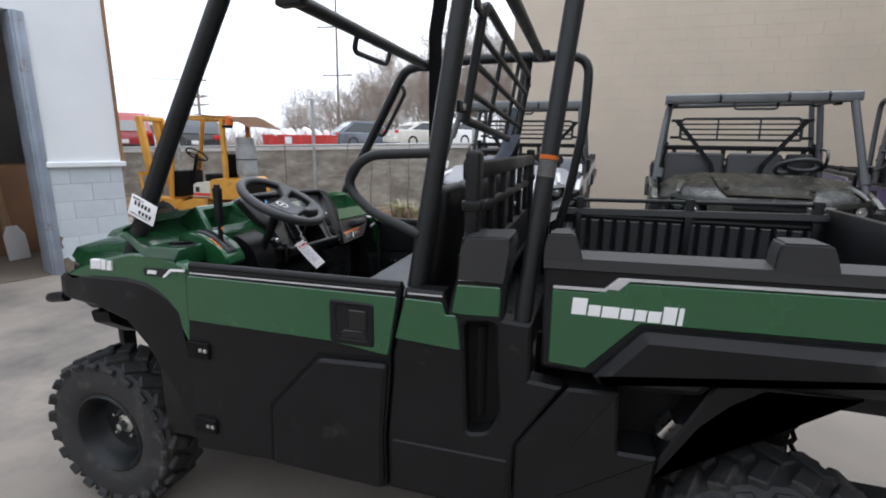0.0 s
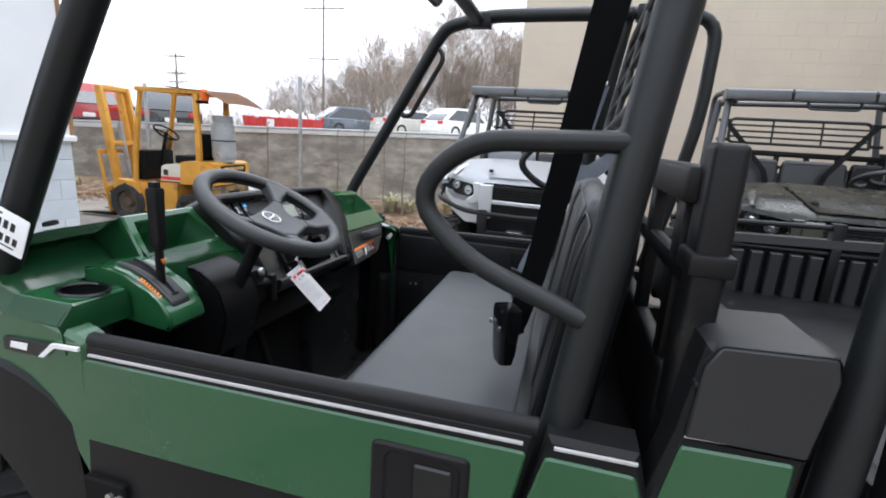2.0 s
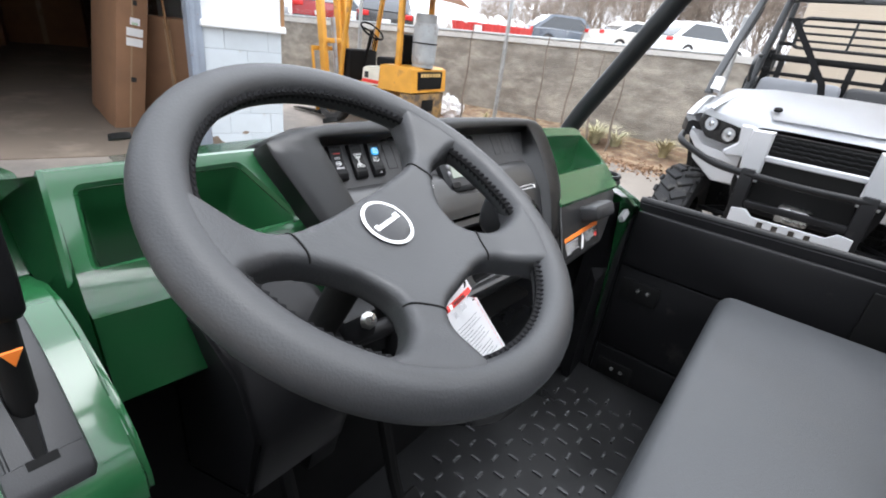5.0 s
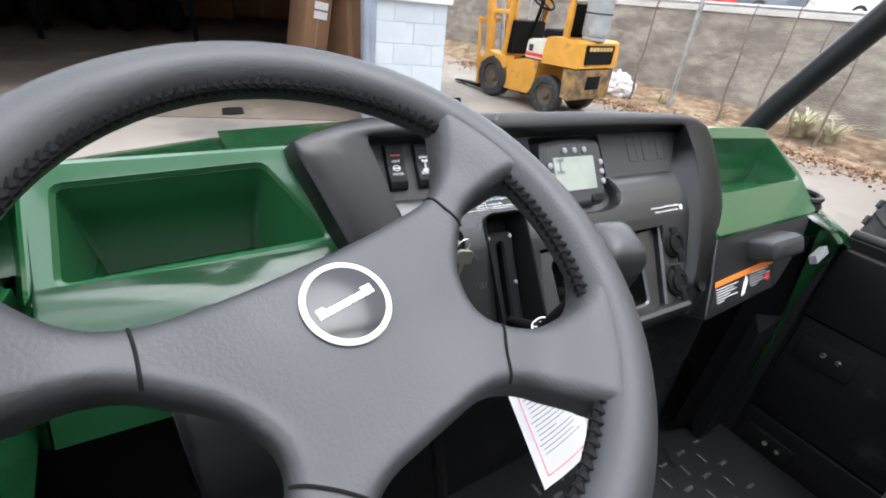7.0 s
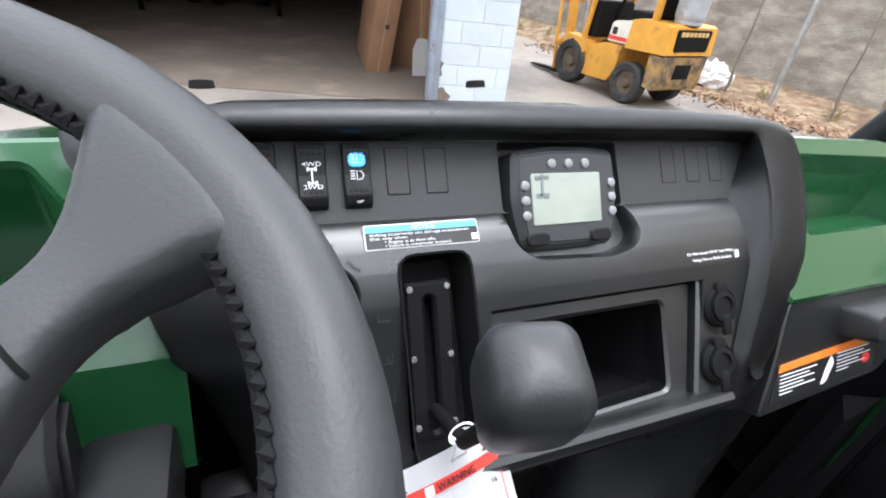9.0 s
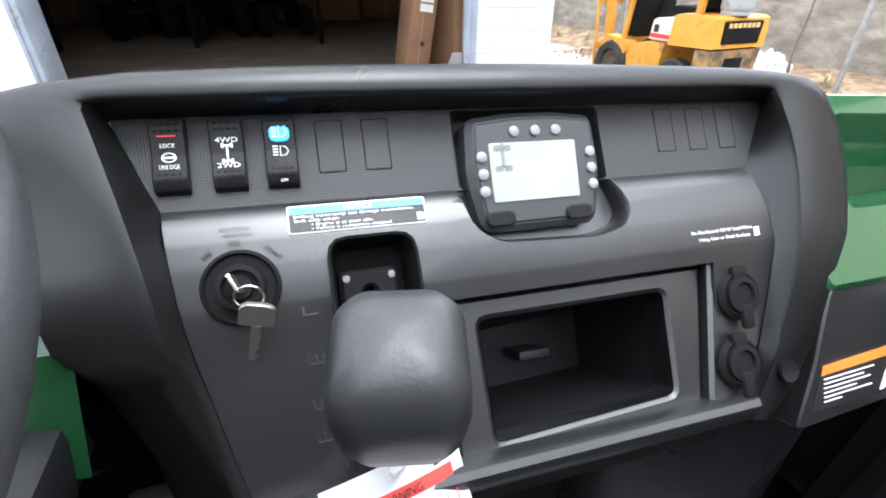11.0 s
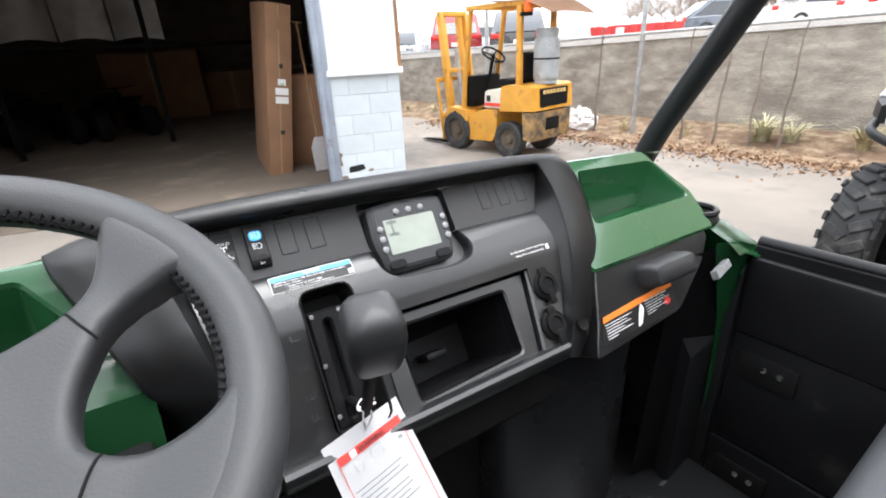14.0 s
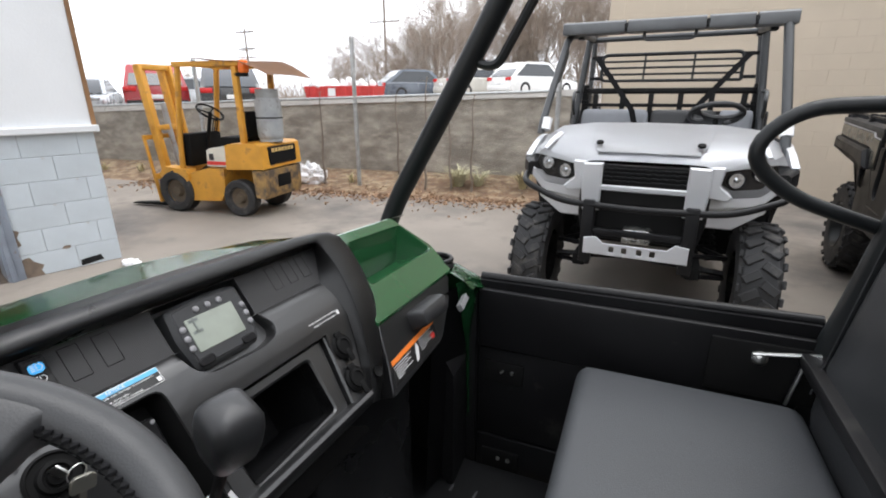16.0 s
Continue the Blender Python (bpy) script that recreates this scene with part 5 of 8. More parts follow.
part("screw_cap", lathe(bmesh.new(), [(.012, 0), (.012, .003), (.007, .001), (.0005, .001)], TILTED @ Matrix.Translation((.582, -.198, .0125)), 16), deep_black, shell)
bm = bmesh.new()
loft(bm, [[at(u, w, n) for w, n in ((-.2030, .0), (-.2038, .014), (-.2065, .0185), (-.212, .020), (-.2185, .017), (-.228, .004), (-.232, -.03), (-.2030, -.03))] for u in (.606, .612, .8, 1.008, 1.014)])
part("dash_sill", bm, satin, shell, "protruding lower edge of the dashboard", smooth=30)
bm = bmesh.new()
box(bm, (.52, -.30, -.17), (1.10, -.215, -.12), .01, TILTED)
part("under_dash", bm, deep_black, shell)
# meter
def surf(w):
    return face_n(w) - .0010 if w < -.002 else .0002


bm = bmesh.new()
loft(bm, [[at(u, w, surf(w) + n if n > -.01 else n * (.5 + 9 * max(0, w + .03) / .9)) for u, w in offset(MON, d)] for n, d in ((.0, -.0006), (-.002, .0010), (-.014, .004))], cap=False)
bm.faces.new([bm.verts.new(at(u, w, -.014 * (.5 + 9 * max(0, w + .03) / .9))) for u, w in offset(MON, .004)])
part("meter_recess", bm, satin, shell)
MM = TILTED @ Matrix.Translation((.8405, .0080, .003)) @ pose(0, 0, 0, 4, 0, 0)
mo = soften([(-.056, .043), (-.02, .047), (.02, .047), (.056, .043), (.059, .0), (.052, -.040), (.045, -.047), (-.045, -.047), (-.052, -.040), (-.059, .0)], .008)
meter_grey = mat("meter_grey", (.034, .035, .037), .45, vary=.08, scale=6, fine=.1, fine_scale=900)
meter = part("meter", panel(bmesh.new(), MM, mo, -.03, .008, chamfer=.005), meter_grey, gv, "digital display unit with dark grey bezel")
part("meter_face", panel(bmesh.new(), MM, offset(mo, .006), .006, .010, chamfer=.0015), meter_grey, meter)
part("lcd_screen", panel(bmesh.new(), MM, rounded(-.041, -.0245, .0345, .0220, .002), .009, .0112, chamfer=.0006), lcd, meter, "pale green-grey liquid crystal screen")
for u, w in [(-.0183 + .0183 * k, .0305) for k in range(3)] + [(s * .0475, .0115 - .0134 * k) for s in (-1, 1) for k in range(3)]:
    part("indicator", lathe(bmesh.new(), [(.0043, 0), (.0043, .0018), (.0035, .0024), (.0003, .0026)], MM @ Matrix.Translation((u, w, .0098)), 14), mat("indicator_grey", (.24, .24, .25), .4) if "indicator_grey" not in bpy.data.materials else bpy.data.materials["indicator_grey"], meter)
for u in (-.037, .032):
    part("meter_button", panel(bmesh.new(), MM, rounded(u - .012, -.043, u + .012, -.031, .005), .009, .0125, chamfer=.0015), black_plastic, meter)
bm = bmesh.new()
for u, w, a, c in ((-.034, .018, .003, .002), (-.026, .018, .003, .002), (-.030, .012, .0012, .010), (-.034, .002, .003, .002), (-.026, .002, .003, .002), (-.030, .018, .005, .0008), (-.030, .003, .005, .0008)):
    box(bm, (u - a, w - c, .0112), (u + a, w + c, .0118), m=MM)
part("screen_symbol", bm, mat("lcd_grey", (.17, .19, .18), .4), meter)
# rocker switches and blanks
for i, u in enumerate((.566, .602, .6365)):
    sm = TILTED @ Matrix.Translation((u, .0085, 0))
    bm = bmesh.new()
    w_ = .0215
    ys = ((.0, .002), (.002, .006), (.010, .0085), (.026, .006), (.044, .0095), (.050, .009), (.052, .002))
    loft(bm, [[sm @ Vector((x, y, n)) for x, n in ((0, 0), (0, h), (w_, h), (w_, 0))] for y, h in ys])
    bmesh.ops.bevel(bm, geom=bm.edges[:], offset=.0008, segments=1, affect="EDGES")
    sw = part("rocker_switch", bm, black_plastic, gv, ("black rocker switch for the differential lock", "black rocker switch for two or four wheel drive", "black rocker headlight switch with lit blue symbol")[i], smooth=25)
    bm = bmesh.new()
    for k in range(4):
        for y, h in ((.0465, .0097), (.042, .0093), (.0085, .0082), (.0125, .0079)):
            box(bm, (.003 + k * .0042, y - .0008, h - .001), (.0055 + k * .0042, y + .0008, h + .0003), m=sm)
    tagged(part("switch_ridge", bm, deep_black, sw, smooth=0), kind="stuff")

    def word(text, x, y, size, width, n=.0078, m_=white_print):
        writing(text, size, sm @ Matrix.Translation((x, y, n)) @ pose(0, 0, 0, 0, 0, 0), m_, sw, width=width)

    if i == 0:
        part("red_mark", bar(sm, .005, .038, .016, .0388, .0089), red_print, sw)
        word("LOCK", .006, .031, .0042, .009, .0077)
        word("UNLOCK", .0045, .0165, .0042, .0125, .0076)
        bm = bmesh.new()
        tube(bm, [sm @ Vector((.0107 + .0042 * math.cos(t), .0245 + .003 * math.sin(t), .0068)) for t in [2 * math.pi * k / 20 for k in range(20)]], .0005, 4, closed=True)
        box(bm, (.007, .0238, .0063), (.0145, .0252, .0071), m=sm)
        part("switch_symbol", bm, white_print, sw)
    if i == 1:
        word("4WD", .0035, .033, .0048, .0145, .0082)
        word("2WD", .0035, .0155, .0048, .0145, .0078)
        bm = bmesh.new()
        for x, y, a, c in ((.0107, .0255, .0006, .006), (.0107, .031, .003, .0006), (.0107, .020, .003, .0006), (.0078, .031, .0008, .0016), (.0136, .031, .0008, .0016), (.0078, .020, .0008, .0016), (.0136, .020, .0008, .0016)):
            box(bm, (x - a, y - c, .0062), (x + a, y + c, .0079), m=sm)
        part("switch_symbol", bm, white_print, sw)
    if i == 2:
        part("switch_lens", panel(bmesh.new(), sm, rounded(.004, .032, .0175, .043, .004), .006, .0096, chamfer=.0005), lit_blue, sw, "lit blue headlight symbol")
        for y, h in ((.0375, .0102), (.0255, .0068)):
            bm = bmesh.new()
            for k in range(4):
                box(bm, (.0055, y - .003 + k * .002, h - .001), (.009, y - .0022 + k * .002, h + .0004), m=sm)
            tube(bm, [sm @ Vector((.0105, y - .0035, h)), sm @ Vector((.0105, y + .0035, h)), sm @ Vector((.014, y + .003, h)), sm @ Vector((.0158, y, h)), sm @ Vector((.014, y - .003, h))], .0005, 4, closed=True)
            part("switch_symbol", bm, white_print, sw)
        word("OFF", .0085, .0035, .0028, .005, .0073)
for k, u in enumerate((.6725, .7065, .9685, 1.0035, 1.0375)):
    lo_, hi_ = .0185, .0565
    part("switch_blank", panel(bmesh.new(), TILTED, rounded(u, lo_, u + .0185, hi_, .0012), -.002, .0009, chamfer=.0003), textured, shell)
    bm = panel(bmesh.new(), TILTED, rounded(u - .0008, lo_ - .0008, u + .0193, hi_ + .0008, .0014), -.001, .00075, [rounded(u, lo_, u + .0185, hi_, .0012)], .0003)
    part("blank_gap", bm, deep_black, shell)


# labels on the dashboard
def label_plate(name, m, w, h, material, parent, label, n=.0006):
    return part(name, panel(bmesh.new(), m, rounded(0, 0, w, h, .002), -.0005, n, chamfer=.0002), material, parent, label)


NM = TILTED @ Matrix.Translation((.6465, -.0268, .0126)) @ pose(0, 0, 0, -10, 0, 0) @ Matrix.Diagonal((.97, .93, 1, 1))
nl = label_plate("notice_label", NM, .101, .022, white_print, shell, "black, white and blue notice label")
part("label_field", bar(NM, .0012, .0012, .0998, .0148, .0008), black_print, nl)
part("label_band", bar(NM, .0012, .0150, .0998, .0208, .0008), blue_print, nl)
writing("NOTICE", .0058, NM @ Matrix.Translation((.040, .0160, .0018)), white_print, nl, width=.020)
for k, (x, text, wd) in enumerate(((.004, "Shifting incorrectly can damage transmission.", .088), (.004, "Shift only when:", .032), (.016, "\u2022 Engine is at slow idle.", .044), (.016, "\u2022 Vehicle is completely stopped.", .058))):
    writing(text, .0034, NM @ Matrix.Translation((x, .0117 - .0033 * k, .0018)), white_print, nl, width=wd)
part("label_code", bar(NM, .0935, .0025, .0985, .0085, .0011), white_print, nl)
SM_ = TILTED @ Matrix.Translation((.9745, -.0605, .0154))
for k, (text, wd) in enumerate((("Do Not Exceed 120 W Total When", .066), ("Using One or Both Sockets", .056))):
    writing(text, .0042, SM_ @ Matrix.Translation((.0 if k == 0 else .007, -.0065 * k, .0)), white_print, shell, width=wd)
part("label_code", bar(SM_, .068, -.007, .0735, .001, .0003), white_print, shell)
# ignition
KM = TILTED @ Matrix.Translation((.6140, -.0585, .0148)) @ Matrix.Scale(.93, 4)
ign = part("ignition", lathe(bmesh.new(), [(.027, -.004), (.027, .002), (.0245, .004), (.023, .001), (.017, .001), (.016, .008), (.0125, .009), (.011, .005), (.009, .005), (.008, .009), (.0005, .009)], KM, 32), deep_black, shell, "black ignition switch with the key in it")
bm = bmesh.new()
box(bm, (-.0013, -.004, .006), (.0013, .010, .030), .0006, KM @ pose(0, 0, 0, 0, 0, 25))
key = part("key", bm, steel, shell, "steel key with a ring in the ignition")
ring_c = at(.621, -.0655, .040)
bm = bmesh.new()
tube(bm, [ring_c + Vector((.002 * math.sin(t), .0085 * math.cos(t), .0095 * math.sin(t))) for t in [2 * math.pi * k / 24 for k in range(24)]], .0007, 6, closed=True)
part("key_ring", bm, steel, key)
bm = bmesh.new()
p0 = ring_c + Vector((.001, .003, -.010))
K2 = Matrix.Translation(p0) @ pose(0, 0, 0, 90, 0, 84) @ pose(0, 0, 0, 0, 0, -14)
panel(bm, K2, soften([(-.011, -.012), (.011, -.012), (.011, .002), (.006, .005), (-.008, .005), (-.011, .001)], .003), -.0016, .0016, chamfer=.0008)
panel(bm, K2, [(-.003, -.012), (.003, -.012), (.003, -.026), (.0015, -.028), (.003, -.031), (.001, -.034), (.0025, -.038), (0, -.042), (-.003, -.040)], -.0008, .0008, chamfer=.0003)
part("spare_key", bm, mat("nickel_key", (.32, .31, .27), .35, metal=.9), key)
for text, ang, r in (("OFF", 128, .031), ("ON", 92, .031), ("START", 48, .031)):
    a = radians(ang)
    writing(text, .0048, KM @ Matrix.Translation((r * math.cos(a), r * math.sin(a), .0008)) @ pose(0, 0, 0, 0, 0, ang - 90) @ Matrix.Translation((-.005, 0, 0)), grey_plastic, shell)
writing("IGNITION", .0045, KM @ Matrix.Translation((-.011, .040, .0008)), grey_plastic, shell)
# gear lever
bm = bmesh.new()
loft(bm, [[at(u, w, n) for u, w in offset(slotl, d)] for n, d in ((.0172, -.002), (.0165, .0), (-.02, .005))], cap=False)
bm.faces.new([bm.verts.new(at(u, w, -.02)) for u, w in offset(slotl, .005)])
part("shifter_recess", bm, deep_black, shell)
PM = TILTED @ Matrix.Translation((.6985, -.125, -.016)) @ pose(0, 0, 0, 6, 0, 0)
plate = part("shifter_plate", panel(bmesh.new(), PM, soften([(-.0215, .071), (.0215, .071), (.0215, -.068), (-.0215, -.068)], .005), 0, .010, [rounded(-.004, -.058, .004, .058, .0038)], .003), black_plastic, shell, "black shifter gate with rivets")
for u, w in ((-.0165, .0655), (.0165, .0655), (-.0165, .007), (.0165, .007), (-.0165, -.052), (.0165, -.052)):
    part("rivet", lathe(bmesh.new(), [(.003, 0), (.0026, .0015), (.0004, .002)], PM @ Matrix.Translation((u, w, .010)), 10), label_grey, plate)
for w, k in ((-.078, 1), (-.112, 3), (-.143, 3), (-.166, 2)):
    bm = bmesh.new()
    for j in range(k):
        box(bm, (.650 + .005 * j, w - .004, face_n(w)), (.6515 + .005 * j, w + .002, face_n(w) + .0012), m=TILTED)
    box(bm, (.650, w - .0045, face_n(w)), (.660, w - .0035, face_n(w) + .0012), m=TILTED)
    part("gear_mark", bm, satin, shell)
kc = Vector((.577, .6825, 1.195))
bm = bmesh.new()
tube(bm, [at(.698, -.165, -.01), at(.697, -.172, .05), kc + Vector((-.008, 0, -.03))], .006, 10)
lever = part("gear_lever", bm, deep_black, gv, "gear lever with a stitched leather knob")
KB = Matrix.Translation(kc) @ pose(0, 0, 0, 0, 18, -14)
bm = bmesh.new()
secs = ((-.040, .30), (-.037, .62), (-.028, .84), (-.010, .97), (.008, 1.0), (.022, .95), (.031, .78), (.0355, .50), (.037, .12))
loft(bm, [[KB @ Vector((x * k, y * k, h)) for x, y in rounded(-.0265, -.0255, .0265, .0255, .013, 6)] for h, k in secs])
part("knob", bm, knob_leather, lever, "dark stitched leather knob", smooth=70)
bm = bmesh.new()
for s in (-1, 1):
    tube(bm, [KB @ Vector((.0222 * k, s * .0118 * k ** .5, h)) for h, k in secs[1:-1]], .00035, 4)
part("knob_seam", bm, deep_black, lever)
# hang tag on the lever
hole = Vector((.513, .688, 1.037))
bm = bmesh.new()
for dy in (-.003, .004):
    tube(bm, [at(.698, -.170, .045) + Vector((0, dy, 0)), hole + Vector((.008, dy * 1.5, .02)), hole], .0011, 5)
tag = tagged(thing("hang_tag", "white card warning tag tied to the gear lever with string", "tag"))
part("string", bm, paper, tag)
bm = bmesh.new()
kn = at(.698, -.168, .045)
for k in range(3):
    tube(bm, [kn + Vector((.007 * math.cos(t), .009 * math.sin(t) + .001 * k, .005 * math.sin(t * 1 + k) - .002 * k)) for t in [2 * math.pi * q / 16 for q in range(16)]], .0011, 5, closed=True)
part("string_knot", bm, paper, tag)
rx = Vector((-.14, .985, .08)).normalized()
dn = Vector((.70, .06, -.71)).normalized()
nz = rx.cross(-dn).normalized()
TM = Matrix(((rx.x, -dn.x, nz.x, hole.x), (rx.y, -dn.y, nz.y, hole.y), (rx.z, -dn.z, nz.z, hole.z), (0, 0, 0, 1)))
rows = [[TM @ Vector((x, y, .06 * (y * y) * 1.5 - .006 * (x / .05) ** 2)) for x in (-.05, -.03, -.01, .01, .03, .05)] for y in (.010, -.02, -.05, -.08, -.11, -.14)]
card = part("card", sheet(bmesh.new(), rows, .0006), paper, tag, "curled white card with red border")


def tag_bar(name, x0, y0, x1, y1, material, h=.0012):
    rows = [[TM @ Vector((x, y, h + .06 * (y * y) * 1.5 - .006 * (x / .05) ** 2)) for x in [x0 + (x1 - x0) * k / 6 for k in range(7)]] for y in [y0 + (y1 - y0) * k / 3 for k in range(4)]]
    part(name, sheet(bmesh.new(), rows, 0), material, tag)


tag_bar("tag_band", -.041, -.0075, .041, -.0165, red_print)
for a in ((-.041, -.0075, -.0402, -.13), (.0402, -.0075, .041, -.13), (-.041, -.1292, .041, -.13)):
    tag_bar("tag_border", *a, red_print)
writing("WARNING", .0085, TM @ Matrix.Translation((-.017, -.0151, .0022)), black_print, tag, width=.034)
tag_bar("warning_sign", -.027, -.0085, -.0195, -.0160, white_print, .0016)
writing("16", .0055, TM @ Matrix.Translation((.028, -.030, .0014)), black_print, tag)
tag_bar("tag_picture", -.006, -.020, .008, -.029, mat("grey_print", (.45, .45, .46), .6), .0014)
tag_bar("tag_picture", -.026, -.022, -.019, -.031, bpy.data.materials["grey_print"], .0014)
for k in range(13):
    tag_bar("tag_line", -.034 if k % 5 else -.037, -.046 - .0052 * k, (.022, .016, .026, -.006, .020)[k % 5], -.0470 - .0052 * k, mat("text_grey", (.25, .25, .26), .6) if k == 0 else bpy.data.materials["text_grey"], .0014)

# green cowl with a bin on each side
def bin_panel(u0, u1, opening, low, name):
    b_ = bmesh.new()
    base = min(w for _, w in opening) - .012
    outer = [(u0, .060), (u1 - .045, .066), (u1 - .030, .050), (u1, base), (u0 - .006, base)]
    panel(b_, TILTED, outer, -.03, .004, [opening], .004)
    ob = part(name, b_, green_paint, gv, "green dashboard panel with an open bin")
    b_ = bmesh.new()
    dpt = Vector((-.11, 0, -.055))
    lo_ring = [at(u, w, -.002) for u, w in opening]
    cx = sum((p.x for p in lo_ring)) / len(lo_ring)
    cy = sum((p.y for p in lo_ring)) / len(lo_ring)
    bot = [Vector((p.x * .55 + cx * .45, cy + (p.y - cy) * .86, 0)) for p in lo_ring]
    top_z = max(p.z for p in lo_ring)
    bot = [Vector((p.x - (.006 if p.z < top_z - .03 else .040), q.y, 1.115 if p.z < top_z - .03 else 1.122)) for p, q in zip(lo_ring, bot)]
    mid = [p.lerp(q, .5) for p, q in zip(lo_ring, bot)]
    vs = [[b_.verts.new(p) for p in r] for r in (lo_ring, mid, bot)]
    n_ = len(lo_ring)
    for a_, c_ in zip(vs, vs[1:]):
        for i_ in range(n_):
            b_.faces.new((a_[i_], a_[(i_ + 1) % n_], c_[(i_ + 1) % n_], c_[i_]))
    b_.faces.new(vs[-1])
    part("bin", b_, green_paint, ob, smooth=40)
    b_ = bmesh.new()
    sheet(b_, [[at(u, w, n) for u in (u0, (u0 + u1) / 2, u1)] for w, n in ((base + .010, .0045), (base - .006, .007), (base - .024, .014), (-.084, .022), (-.090, .0205), (low, .008), (low - .004, -.02))], .005)
    part("bin_lip", b_, green_paint, ob, smooth=45)
    return ob


left_bin = bin_panel(.256, .520, soften([(.280, .038), (.438, .046), (.489, -.030), (.274, -.038)], .006), -.160, "left_cowl")
RB = TILTED @ Matrix.Translation((0, .05, 0)) @ pose(0, 0, 0, -8.5, 0, 0)
open_r = soften([(1.185, -.008), (1.385, -.016), (1.432, -.100), (1.163, -.102)], .010)
outer_r = soften([(1.118, .022), (1.378, .014), (1.450, -.092), (1.452, -.176), (1.100, -.178), (1.112, -.06)], .012)
right_bin = part("right_cowl", panel(bmesh.new(), RB, outer_r, -.03, .003, [open_r], .004), green_paint, gv, "green dashboard panel with an open bin")
bm = bmesh.new()
rim_r = [RB @ Vector((u, w, .001)) for u, w in open_r]
base_r = [Vector((p.x - (.022 if w < -.06 else .006), 1.29 + (p.y - 1.29) * .90, 1.108 if w < -.06 else 1.104)) for p, (u, w) in zip(rim_r, open_r)]
mid_r = [p.lerp(q, .85) for p, q in zip(rim_r, base_r)]
mid_r = [Vector((p.x * .5 + q.x * .5, p.y * .25 + q.y * .75, q.z)) for p, q in zip(rim_r, mid_r)]
loft(bm, [rim_r, mid_r, base_r], cap=False)
bm.faces.new([bm.verts.new(p) for p in base_r])
part("bin", bm, green_paint, right_bin, smooth=30)
# cowl between dashboard and hood
rows = [[Vector((x, y, z)) for y in (.02, .1, .3, .5, .765, 1.0, 1.25, 1.43, 1.51)] for x, z in ((.24, 1.185), (.30, 1.215), (.335, 1.235))]
for r in rows:
    for q in r:
        q.z -= .045 * (q.y - .56) * .8 + .10 * max(0, abs(q.y - .765) - .6)
part("cowl", sheet(bmesh.new(), rows, .005), green_paint, gv, "green cowl behind the hood")
# left console with cup holder and brake lever
cx_, cy_ = .425, .092
hole_c = [(cx_ + .046 * math.cos(t) * (1.0 if math.cos(t) < .5 else 1.1), cy_ + .036 * math.sin(t)) for t in [2 * math.pi * k / 28 for k in range(28)]]
console = part("console", panel(bmesh.new(), Matrix.Translation((0, 0, 1.141)), soften([(.345, .028), (.478, .028), (.478, .1385), (.345, .1385)], .008), -.02, 0, [hole_c], .004), green_paint, gv, "green console with cup holder and brake lever")
bm = bmesh.new()
loft(bm, [[Vector((cx_ + (x - cx_) * k, cy_ + (y - cy_) * k, z)) for x, y in hole_c] for z, k in ((1.144, 1.0), (1.10, .95), (1.05, .9))], cap=False)
bm.faces.new([bm.verts.new((cx_ + (x - cx_) * .9, cy_ + (y - cy_) * .9, 1.05)) for x, y in hole_c])
part("cup_holder", bm, black_plastic, console, "black cup holder")
bm = bmesh.new()
tube(bm, [Vector((x, y, 1.142)) for x, y in hole_c], .004, 6, closed=True)
part("cup_rim", bm, gloss_black, console)


def strip(name, rows_, material=green_paint, parent=console, sm=34):
    return part(name, sheet(bmesh.new(), [[Vector(p) for p in r] for r in rows_], .005), material, parent, smooth=sm)


strip("console_front", [[(x - .02 * (y > .2), y, z - (.030 if y < .02 else .008 if y < .05 else 0) + .012 * (y > .2)) for y in (.004, .03, .08, .15, .215, .262)] for x, z in ((.19, 1.196), (.245, 1.205), (.275, 1.198), (.325, 1.158), (.352, 1.1395))])
strip("bin_side", [[tuple(at(.262, .060, .002)), tuple(at(.258, -.03, .006)), tuple(at(.254, -.088, .021)), tuple(at(.254, -.158, .008))], [(.275, .236, 1.205), (.330, .236, 1.160), (.40, .236, 1.130), (.45, .236, 1.062)]])
strip("console_rear", [[(x, y, z - (.028 if y < .02 else 0)) for y in (.004, .03, .10, .1385)] for x, z in ((.474, 1.1395), (.481, 1.125), (.484, 1.10), (.485, 1.082))])
strip("console_side", [[(x, .004, 1.1395 - .03) for x in (.345, .48)], [(x, .03, 1.1395) for x in (.345, .48)]])
strip("console_inner", [[(x, y, z) for x, z in ((.31, 1.150), (.36, 1.135), (.41, 1.110), (.43, 1.09))] for y in (.246, .262, .278, .292)])
SLIDE = ((.36, 1.164), (.395, 1.173), (.428, 1.174), (.465, 1.166), (.497, 1.152), (.525, 1.133), (.55, 1.113), (.565, 1.098), (.572, 1.086))


def slide(x):
    """Height and slope of the curved lever housing at x."""
    for (xa, za), (xb, zb) in zip(SLIDE, SLIDE[1:]):
        if xa <= x <= xb:
            return za + (zb - za) * (x - xa) / (xb - xa), (zb - za) / (xb - xa)
    return SLIDE[-1][1], -1


bm = loft(bmesh.new(), [[(x, y0, z) for x, z in SLIDE] + [(.574, y0, 1.070), (.562, y0, 1.056), (.36, y0, 1.075)] for y0 in (.143, .150, .229, .237)])
bmesh.ops.bevel(bm, geom=[e for e in bm.edges if abs(e.verts[0].co.y - e.verts[1].co.y) < .001 and (e.verts[0].co.y < .144 or e.verts[0].co.y > .236)], offset=.006, segments=3, affect="EDGES")
part("lever_housing", bm, green_paint, console, smooth=40)
gx = [.425, .44, .455, .47, .485, .5, .515, .53, .541]


